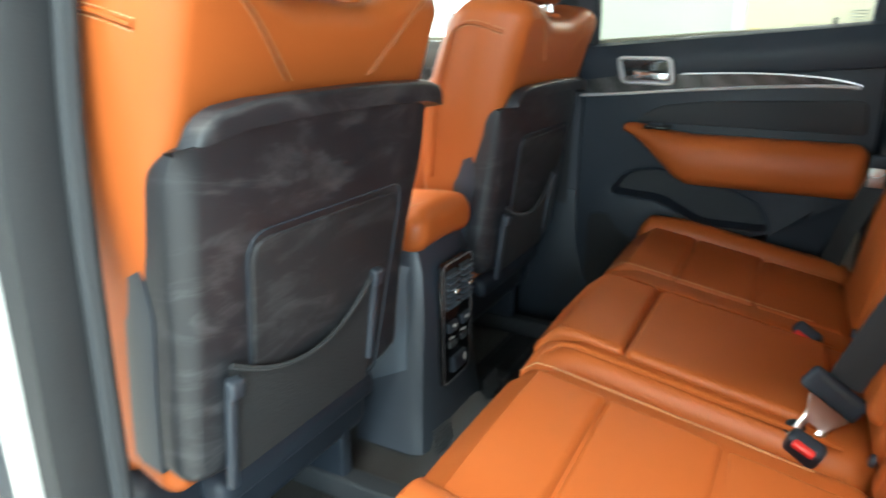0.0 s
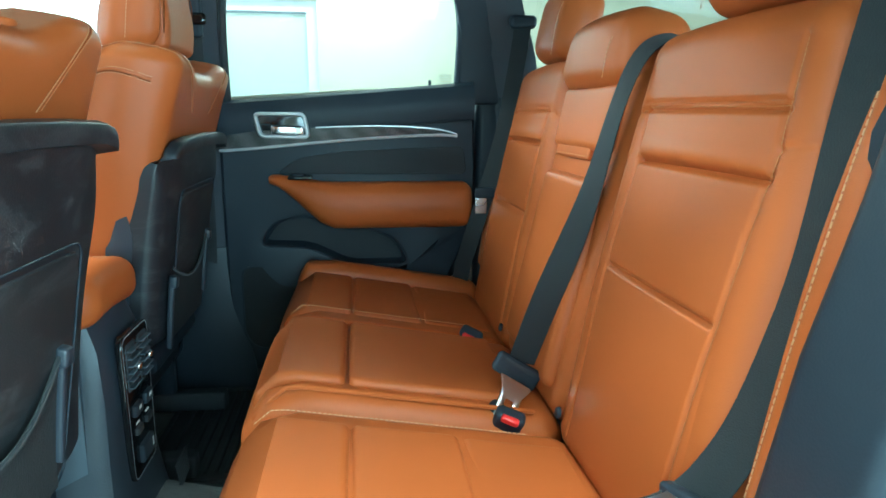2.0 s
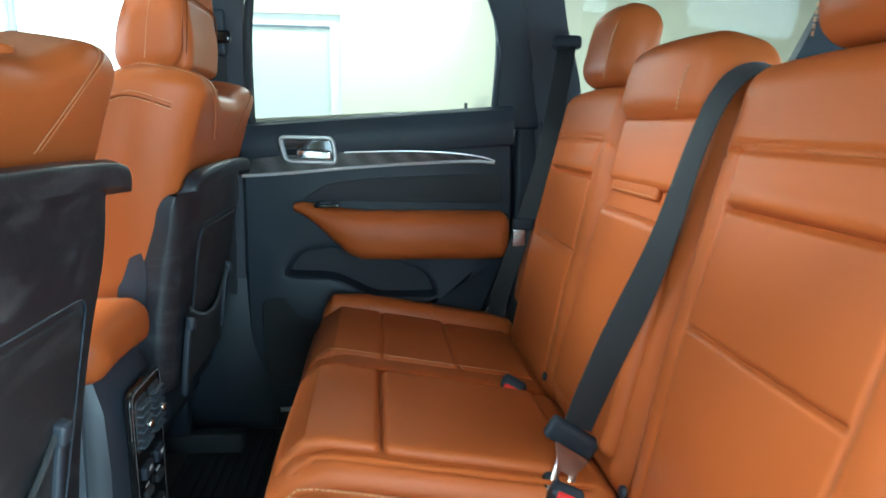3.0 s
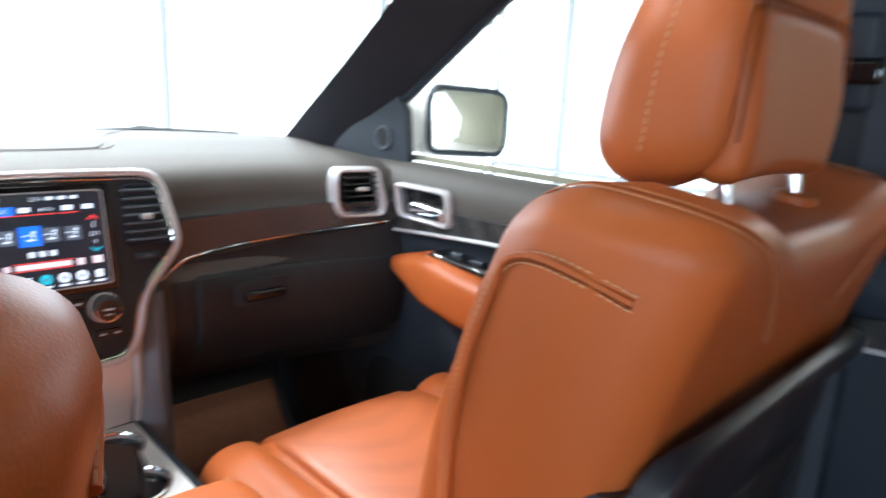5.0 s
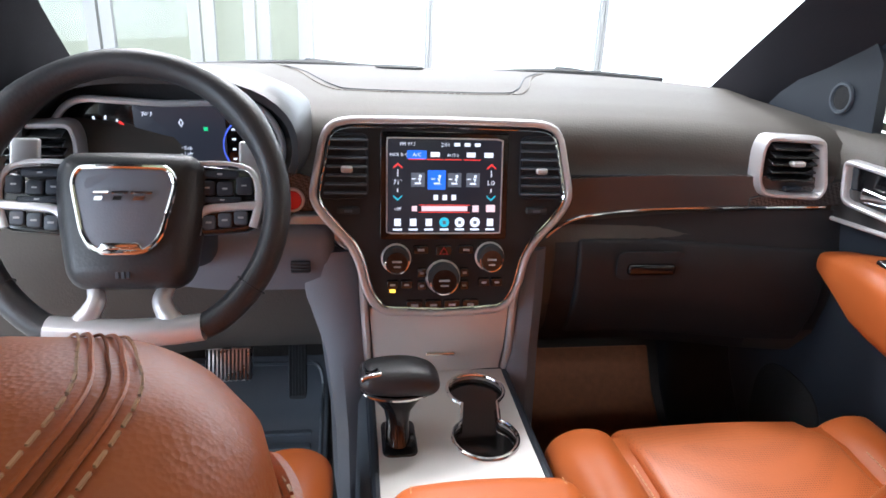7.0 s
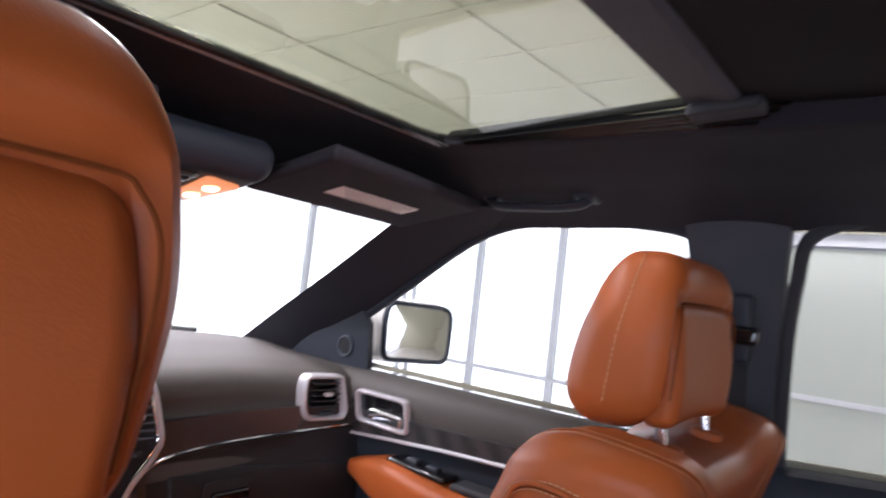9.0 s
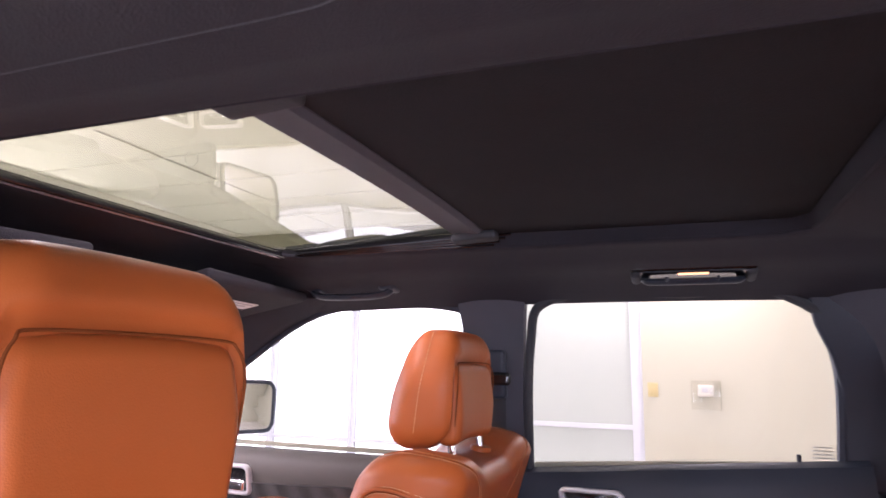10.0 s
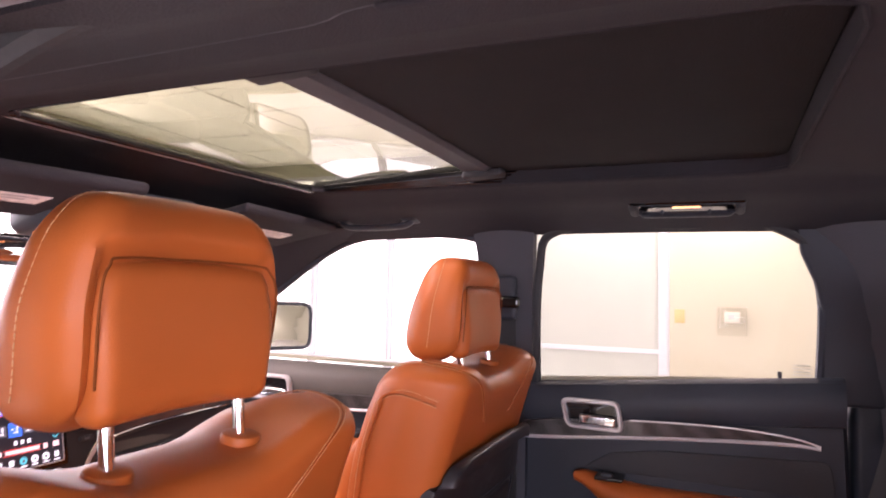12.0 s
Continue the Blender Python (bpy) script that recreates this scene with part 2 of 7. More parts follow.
def loft(rings, caps=True, closed=True):
    bm = bmesh.new()
    vs = [[bm.verts.new(p) for p in ring] for ring in rings]
    n = len(rings[0])
    for a, b in zip(vs, vs[1:]):
        for i in range(n if closed else n - 1):
            j = (i + 1) % n
            bm.faces.new((a[i], a[j], b[j], b[i]))
    if caps and closed:
        bm.faces.new(vs[0][::-1])
        bm.faces.new(vs[-1])
    return bm


def merge(*bms):
    out = bms[0]
    for b in bms[1:]:
        me = bpy.data.meshes.new("tmp")
        b.to_mesh(me)
        b.free()
        out.from_mesh(me)
        bpy.data.meshes.remove(me)
    return out


def spline(pts, n=6, loop=False):
    """Catmull-Rom through the points."""
    P = [Vector(p) for p in pts]
    m = len(P)
    out = []
    for i in range(m if loop else m - 1):
        if loop:
            a, b, c, d = P[i - 1], P[i], P[(i + 1) % m], P[(i + 2) % m]
        else:
            a, b, c, d = P[max(0, i - 1)], P[i], P[i + 1], P[min(m - 1, i + 2)]
        for s in range(n):
            t = s / n
            out.append(0.5 * ((2 * b) + (c - a) * t + (2 * a - 5 * b + 4 * c - d) * t * t + (3 * b - a - 3 * c + d) * t ** 3))
    if not loop:
        out.append(P[-1])
    return out


def tube(pts, r, sides=8, loop=False, flat=1.0, up=None):
    P = [Vector(p) for p in pts]
    rings = []
    m = len(P)
    ref = Vector(up) if up else None
    for i, p in enumerate(P):
        if loop:
            d = P[(i + 1) % m] - P[i - 1]
        else:
            d = P[min(m - 1, i + 1)] - P[max(0, i - 1)]
        d.normalize()
        if ref is None:
            ref = Vector((0, 0, 1)) if abs(d.z) < 0.8 else Vector((1, 0, 0))
        u = (ref - d * ref.dot(d)).normalized()
        w = d.cross(u)
        if up is None:
            ref = u
        rr = r[i] if isinstance(r, (list, tuple)) else r
        rings.append([p + rr * (math.cos(a) * u * flat + math.sin(a) * w) for a in [2 * math.pi * s / sides for s in range(sides)]])
    if loop:
        rings.append(rings[0])
        bm = loft(rings, caps=False)
        bmesh.ops.remove_doubles(bm, verts=bm.verts, dist=1e-6)
        return bm
    return loft(rings)


def ribbon(pts, across, width, thick=0.0016):
    """A flat band along the points; across: its width direction, one for all or one a point."""
    P = [Vector(p) for p in pts]
    rings = []
    for i, p in enumerate(P):
        d = (P[min(len(P) - 1, i + 1)] - P[max(0, i - 1)]).normalized()
        a = Vector(across[i] if isinstance(across, list) else across)
        a = (a - d * a.dot(d)).normalized() * width / 2
        n = d.cross(a).normalized() * thick / 2
        rings.append([p - a - n, p - a * 0.9 - n * 1.3, p + a * 0.9 - n * 1.3, p + a - n, p + a + n, p + a * 0.9 + n * 1.3, p - a * 0.9 + n * 1.3, p - a + n])
    return loft(rings)


def stitches(pts, step=0.0075, r=0.0006, fill=0.72):
    """A row of thread stitches along the points, as one mesh."""
    P = [Vector(p) for p in pts]
    L = [0]
    for a, b in zip(P, P[1:]):
        L.append(L[-1] + (b - a).length)

    def at(s):
        for i in range(len(L) - 1):
            if s <= L[i + 1] or i == len(L) - 2:
                f = (s - L[i]) / max(1e-9, L[i + 1] - L[i])
                return P[i].lerp(P[i + 1], f)
    out = bmesh.new()
    s = 0
    while s + step * fill < L[-1]:
        a, b = at(s), at(s + step * fill)
        d = (b - a).normalized()
        u = d.orthogonal().normalized()
        w = d.cross(u)
        ra = [out.verts.new(a + r * (math.cos(q) * u + math.sin(q) * w)) for q in (0, 1.571, 3.142, 4.712)]
        rb = [out.verts.new(b + r * (math.cos(q) * u + math.sin(q) * w)) for q in (0, 1.571, 3.142, 4.712)]
        for i in range(4):
            j = (i + 1) % 4
            out.faces.new((ra[i], ra[j], rb[j], rb[i]))
        s += step
    return out


def rloop(poly, radius, k=4):
    """A closed outline in 2D with its corners rounded."""
    P = [Vector(p) for p in poly]
    out = []
    m = len(P)
    for i in range(m):
        a, b, c = P[i - 1], P[i], P[(i + 1) % m]
        r = radius[i] if isinstance(radius, (list, tuple)) else radius
        r = min(r, (a - b).length * 0.48, (c - b).length * 0.48)
        s, e = b + (a - b).normalized() * r, b + (c - b).normalized() * r
        for t in [q / k for q in range(k + 1)]:
            out.append((1 - t) ** 2 * s + 2 * t * (1 - t) * b + t * t * e)
    return out


def resample(poly, n):
    """n even points along a closed outline, from the one farthest along +x."""
    P = [Vector(p) for p in poly]
    c = sum(P, Vector((0, 0))) / len(P)
    L = [0]
    for a, b in zip(P, P[1:] + P[:1]):
        L.append(L[-1] + (b - a).length)
    Q = []
    for s in range(n):
        d = L[-1] * s / n
        for i in range(len(P)):
            if d <= L[i + 1]:
                f = (d - L[i]) / max(1e-9, L[i + 1] - L[i])
                Q.append(P[i].lerp(P[(i + 1) % len(P)], f))
                break
    area = sum(a.x * b.y - b.x * a.y for a, b in zip(Q, Q[1:] + Q[:1]))
    if area < 0:
        Q.reverse()
    st = min(range(n), key=lambda i: abs(math.atan2(Q[i].y - c.y, Q[i].x - c.x)))
    return Q[st:] + Q[:st]


def inset(poly, d):
    """The outline moved inwards by about d."""
    out = []
    m = len(poly)
    area = sum(a.x * b.y - b.x * a.y for a, b in zip(poly, poly[1:] + poly[:1]))
    sg = 1 if area > 0 else -1
    for i in range(m):
        t = (poly[(i + 1) % m] - poly[i - 1])
        if t.length < 1e-9:
            out.append(poly[i].copy())
            continue
        t.normalize()
        out.append(poly[i] + sg * d * Vector((-t.y, t.x)))
    return out


def plate(poly, depth, to, bevel=0.003, steps=3):
    """A slab with a round front edge; to(u, v, n) lays its outline and height into the world."""
    P = [Vector(p) for p in poly]
    rings = [[to(p.x, p.y, 0) for p in P]]
    for s in range(steps + 1):
        a = math.pi / 2 * s / steps
        Q = inset(P, bevel * (1 - math.cos(a)))
        rings.append([to(p.x, p.y, depth - bevel + bevel * math.sin(a)) for p in Q])
    return loft(rings)


def frame_ring(outer, inner, depth, to, n=64, crown=0.3):
    """A raised ring between two outlines, with a round section."""
    O, I = resample(outer, n), resample(inner, n)
    # start both at like places
    rings = []
    for f, h in ((0, 0), (0.0, 0.55), (0.12, 0.85), (0.35, 1), (0.65, 1), (0.88, 0.85), (1, 0.55), (1, 0)):
        rings.append([to(o.x + (i.x - o.x) * f, o.y + (i.y - o.y) * f, depth * h) for o, i in zip(O, I)])
    return loft(rings, caps=False)


def rect(cx, cy, w, h):
    return [(cx - w / 2, cy - h / 2), (cx + w / 2, cy - h / 2), (cx + w / 2, cy + h / 2), (cx - w / 2, cy + h / 2)]


def disc(c, axis, r, h, sides=24, bevel=0.0):
    """A short cylinder with a round rim, from c along axis."""
    ax = Vector(axis).normalized()
    u = ax.orthogonal().normalized()
    w = ax.cross(u)
    prof = [(r, 0), (r, h - bevel)] + ([(r - bevel * 0.3, h - bevel * 0.3), (r - bevel, h)] if bevel else [(r, h)])
    return loft([[Vector(c) + ax * z + q * (math.cos(a) * u + math.sin(a) * w) for a in [2 * math.pi * s / sides for s in range(sides)]] for q, z in prof])


def ring(c, axis, r, tr, sides=28):
    ax = Vector(axis).normalized()
    u = ax.orthogonal().normalized()
    w = ax.cross(u)
    return tube([Vector(c) + r * (math.cos(a) * u + math.sin(a) * w) for a in [2 * math.pi * s / sides for s in range(sides)]], tr, 6, loop=True)


def box(x0, y0, z0, x1, y1, z1, bevel=0.0):
    bm = softbox(x1 - x0, y1 - y0, z1 - z0, max(bevel, 0.0005), (1, 1, 1), 2 if bevel else 1)
    bmesh.ops.translate(bm, verts=bm.verts, vec=((x0 + x1) / 2, (y0 + y1) / 2, (z0 + z1) / 2))
    return bm


def grid(nu, nv, f):
    """An open sheet f(u, v), u and v from 0 to 1."""
    bm = bmesh.new()
    V = [[bm.verts.new(f(i / nu, j / nv)) for j in range(nv + 1)] for i in range(nu + 1)]
    for i in range(nu):
        for j in range(nv):
            bm.faces.new((V[i][j], V[i + 1][j], V[i + 1][j + 1], V[i][j + 1]))
    return bm


def smooth(a, b, x):
    t = max(0.0, min(1.0, (x - a) / (b - a)))
    return t * t * (3 - 2 * t)


def writing(text, size, to, material, parent, name="writing", center=True, depth=0.0003):
    """Built-in lettering laid on a surface by to(u, v, n)."""
    cu = bpy.data.curves.new("lettering", "FONT")
    cu.body, cu.size, cu.align_x = text, size, "CENTER" if center else "LEFT"
    cu.resolution_u = 1
    tmp = bpy.data.objects.new("lettering", cu)
    scene.collection.objects.link(tmp)
    bpy.context.view_layer.update()
    me = bpy.data.meshes.new_from_object(tmp.evaluated_get(bpy.context.evaluated_depsgraph_get()))
    bpy.data.objects.remove(tmp)
    for v in me.vertices:
        v.co = to(v.co.x, v.co.y, depth)
    me.materials.clear()
    me.materials.append(material)
    ob = new(name, me)
    ob.parent = parent
    return ob


def structure(name, bm, material, label="", angle=40):
    ob = part(name, bm, material, None, label, angle)
    return tagged(ob, label, "", "", "structure")

# ---------------------------------------------------------------- the showroom
X0, X1, Y0, Y1 = -5.0, 5.2, -4.6, 4.7
structure("ground", box(X0 - 1, Y0 - 1, GROUND - 0.1, X1 + 1, Y1 + 1.5, GROUND), tile_floor, "pale polished showroom floor")
structure("ceiling", box(X0, Y0, CEIL, X1 + 0.2, Y1 + 0.2, CEIL + 0.1), tile_ceil, "white suspended tile ceiling")
structure("wall_south", merge(box(X0, Y0 - 0.15, GROUND, -2.6, Y0, CEIL), box(-2.6, Y0 - 0.15, 2.45, X1 + 0.2, Y0, CEIL), box(2.4, Y0 - 0.15, GROUND, X1 + 0.2, Y0, 2.45)), wall_beige, "beige painted showroom wall")
structure("wall_west", box(X0 - 0.15, Y0, GROUND, X0, Y1, CEIL), wall_beige, "beige painted showroom wall")
structure("wall_east", merge(box(X1, Y0, GROUND, X1 + 0.15, 0.0, CEIL), box(X1, 0.0, 2.10, X1 + 0.15, 1.50, CEIL), box(X1, 1.50, 2.60, X1 + 0.15, Y1, CEIL)), wall_beige, "warm beige painted wall lit by downlights")
structure("wall_north", merge(box(-0.40, Y1, 2.5, X1, Y1 + 0.12, CEIL), box(X0, Y1, 2.35, -0.40, Y1 + 0.12, CEIL), box(X0, Y1, GROUND, -3.4, Y1 + 0.12, 2.35)), wall_beige, "wall strip over the glazed front")

# ceiling grid and lamps
gr = bmesh.new()
for i in range(17):
    gx = X0 + 0.3 + i * 0.61
    gr = merge(gr, box(gx - 0.012, Y0, CEIL - 0.008, gx + 0.012, Y1, CEIL - 0.001))
for i in range(8):
    gy = Y0 + 0.3 + i * 1.22
    gr = merge(gr, box(X0, gy - 0.012, CEIL - 0.009, X1, gy + 0.012, CEIL - 0.002))
structure("ceiling_grid", gr, tile_ceil, "thin grey ceiling grid bars")


def ceiling_light(x, y):
    t = thing("ceiling_light", "round recessed downlight with a white rim", "ceiling light", (x, y, CEIL), "showroom ceiling lights")
    part("rim", ring((0, 0, -0.004), (0, 0, 1), 0.115, 0.010), white_plastic, t)
    part("diffuser", disc((0, 0, -0.004), (0, 0, -1), 0.108, 0.006, 28, 0.001), lamp_face, t, "glowing diffuser")
    return t


# the wall pair makes the scallops; the fixtures over the car are added
for lx, ly in ((-1.9, -0.9), (-1.7, 1.0), (4.92, 0.60), (4.92, -0.50), (0.0, 2.6), (0.1, -2.9), (0.25, 0.4), (-2.9, 0.9), (-0.75, 1.45)):
    ceiling_light(lx, ly)


def framed_panel(name, to, u0, u1, v0, v1, bar, pane_mat, label, rails=()):
    """A framed bay in a wall: four bars, rails across and one pane a field; to(u, v, n)."""
    t = thing(name, label, "window", kind="structure")

    def slab(a, b, c, d, n0, n1):
        return loft([[to(a, c, n), to(b, c, n), to(b, d, n), to(a, d, n)] for n in (n0, n1)])
    for a, b, c, d in ((u0, u0 + bar, v0, v1), (u1 - bar, u1, v0, v1), (u0 + bar, u1 - bar, v0, v0 + bar), (u0 + bar, u1 - bar, v1 - bar, v1)):
        part("frame_bar", slab(a, b, c, d, -0.03, 0.03), frame_grey, t)
    for v in rails:
        part("rail", slab(u0 + bar, u1 - bar, v - 0.02, v + 0.02, -0.025, 0.025), frame_grey, t)
    vs = [v0 + bar] + [v for v in rails] + [v1 - bar]
    for a, b in zip(vs, vs[1:]):
        part("pane", slab(u0 + bar, u1 - bar, a + 0.02, b - 0.02, -0.008, 0.008), pane_mat, t)
    return t


east = lambda u, v, n: Vector((X1 + 0.06 - n, u, v))
north = lambda u, v, n: Vector((u, Y1 + 0.06 - n, v))
framed_panel("window_1", east, 0.0, 1.50, GROUND, 2.10, 0.095, wall_white, "white panelled door bay in a grey metal frame", (0.84,))
framed_panel("window_2", east, 1.505, 2.84, GROUND, 2.60, 0.035, clear_glass, "tall glazed bay in a thin grey frame", (0.59,))
framed_panel("window_3", east, 2.845, 3.8, GROUND, 2.60, 0.035, clear_glass, "tall glazed bay in a thin grey frame", (0.59,))
framed_panel("window_4", east, 3.805, Y1, GROUND, 2.60, 0.035, clear_glass, "tall glazed bay in a thin grey frame", (0.59,))
for i, (a, b) in enumerate(((-0.39, 0.43), (0.435, 1.70), (1.705, 3.70), (3.705, X1))):
    framed_panel("window_%d" % (5 + i), north, a, b, GROUND, 2.5, 0.025, clear_glass, "tall bright shop window in a thin frame", ())
for i, (a, b) in enumerate(((-0.74, -0.40), (-1.10, -0.76), (-1.75, -1.12), (-3.4, -1.77))):
    framed_panel("window_%d" % (9 + i), north, a, b, GROUND, 2.35, 0.075, clear_glass, "narrow glazed door leaf in a pale frame", ())
for i in range(4):
    framed_panel("window_%d" % (13 + i), lambda u, v, n: Vector((u, Y0 - 0.06 + n, v)), -2.6 + 1.25 * i, -1.355 + 1.25 * i, GROUND, 2.45, 0.03, clear_glass, "tall bright shop window in a thin frame", ())
structure("backdrop", merge(box(-3.4, Y0 - 0.92, GROUND, X1, Y0 - 0.90, 3.0), box(-0.45, Y1 + 0.9, GROUND, X1 + 1.2, Y1 + 0.92, 3.0), box(X1 + 0.85, 1.50, GROUND, X1 + 0.87, Y1 + 0.9, 3.0)), sky_glow, "blown-out white daylight outside the glass")
structure("backdrop_garden", box(-4.6, Y1 + 0.95, GROUND, -0.40, Y1 + 0.97, 3.0), green_glow, "hazy grey-green view outside the glass doors")


def wall_switch(y, z):
    t = thing("light_switch", "ivory light switch plate on the beige wall", "switch", (X1, y, z))
    part("plate", plate(rloop(rect(0, 0, 0.085, 0.120), 0.006), 0.006, lambda u, v, n: Vector((-n - 0.001, u, v)), 0.002), ivory_plastic, t)
    part("rocker", box(-0.012, -0.016, -0.032, -0.005, 0.016, 0.032, 0.002), ivory_plastic, t)


def thermostat(y, z):
    """A thermostat inside a clear lock box, lit from above."""
    t = thing("thermostat", "white wall thermostat inside a clear plastic guard", "thermostat", (X1, y, z))
    part("case", plate(rloop(rect(0, 0, 0.125, 0.095), 0.010), 0.03, lambda u, v, n: Vector((-n - 0.001, u, v)), 0.006), white_plastic, t)
    part("display", box(-0.034, -0.020, -0.012, -0.030, 0.032, 0.028, 0.001), frame_grey, t, "grey display window")
    for k in (-1, 1):
        part("button", box(-0.036, -0.050, k * 0.014 - 0.008, -0.030, -0.030, k * 0.014 + 0.008, 0.001), frame_grey, t)
    g = part("guard", merge(box(-0.094, -0.115, -0.150, -0.090, 0.115, 0.085), box(-0.094, -0.115, 0.081, -0.002, 0.115, 0.085), box(-0.094, -0.115, -0.150, -0.002, -0.111, 0.085), box(-0.094, 0.111, -0.150, -0.002, 0.115, 0.085)), guard_clear, t, "clear plastic guard box")


wall_switch(-0.085, 1.168)
thermostat(-0.508, 1.170)

# ---------------------------------------------------------------- car shell


def car_floor_y(u, v):
    y = -1.75 + 3.4 * v
    x = -0.74 + 1.48 * u
    z = 0.28 + 0.42 * smooth(1.28, 1.62, y) + 0.10 * smooth(-0.45, -0.62, y) + 0.22 * smooth(-0.75, -0.9, y)
    z += 0.14 * (1 - smooth(0.09, 0.17, abs(x))) * (0.35 + 0.65 * smooth(-0.2, 0.3, y))
    return Vector((x, y, z))


structure("car_floor", grid(44, 60, car_floor_y), carpet, "black carpeted car floor with a centre tunnel")
structure("firewall", merge(box(-0.75, 1.60, 0.25, 0.75, 1.66, 1.10), box(-0.75, -1.85, 0.2, 0.75, -1.78, 1.0)), carpet, "dark carpet covered bulkhead")
structure("car_underbody", box(-0.78, -1.8, 0.12, 0.78, 1.62, 0.21, 0.02), trim_black, "dark underbody of the car")


def roof_loop(hx, yf, yr, z, rad, n=96, arch=0.0, sag=0.0):
    P = resample(rloop([(-hx, yr), (hx, yr), (hx, yf), (-hx, yf)], rad, 6), n)
    return [Vector((p.x, p.y, z - sag * ((p.y + 0.3) / 1.4) ** 2 + arch * (1 - (p.x / 0.7) ** 2))) for p in P]


hl = [roof_loop(0.675, 0.715, -1.72, 1.497, 0.10, sag=0.040), roof_loop(0.655, 0.700, -1.70, 1.506, 0.10, sag=0.036), roof_loop(0.60, 0.68, -1.66, 1.530, 0.12, sag=0.030),
      roof_loop(0.535, 0.64, -1.60, 1.545, 0.14, sag=0.020), roof_loop(0.475, 0.60, -1.50, 1.549, 0.14, sag=0.012), roof_loop(0.455, 0.58, -1.40, 1.556, 0.12, sag=0.008),
      roof_loop(0.420, 0.540, -0.80, 1.566, 0.09), roof_loop(0.388, 0.480, -0.570, 1.572, 0.07), roof_loop(0.376, 0.468, -0.552, 1.573, 0.06), roof_loop(0.369, 0.461, -0.543, 1.578, 0.06), roof_loop(0.367, 0.459, -0.540, 1.612, 0.06, sag=0.08)]
structure("headliner", loft(hl, caps=False), headcloth, "charcoal cloth headliner with a wide sunroof opening")
rs = [roof_loop(0.69, 0.74, -1.75, 1.525, 0.12), roof_loop(0.62, 0.72, -1.7, 1.566, 0.12), roof_loop(0.50, 0.60, -1.5, 1.602, 0.12, sag=0.045), roof_loop(0.42, 0.55, -0.9, 1.611, 0.08, sag=0.06), roof_loop(0.40, 0.500, -0.62, 1.612, 0.06, sag=0.065), roof_loop(0.380, 0.472, -0.57, 1.611, 0.06, sag=0.068)]
structure("car_roof", loft(rs, caps=False), paint, "white painted car roof skin")


def pillar(name, pairs, thick, material, label):
    """A post through pairs of (edge a, edge b), rounded, thick towards the outside."""
    rings = []
    for a, b, out in pairs:
        a, b, o = Vector(a), Vector(b), Vector(out).normalized() * thick
        m = (a + b) / 2 - o * 0.22
        rings.append([a, a.lerp(m, 0.5) - o * 0.06, m, b.lerp(m, 0.5) - o * 0.06, b, b + o * 0.6, b.lerp(a, 0.2) + o, a.lerp(b, 0.2) + o, a + o * 0.6])
    return structure(name, loft(rings), material, label)


def interp(a, b, n):
    return [tuple(x + (y - x) * i / n for x, y in zip(a, b)) for i in range(n + 1)]


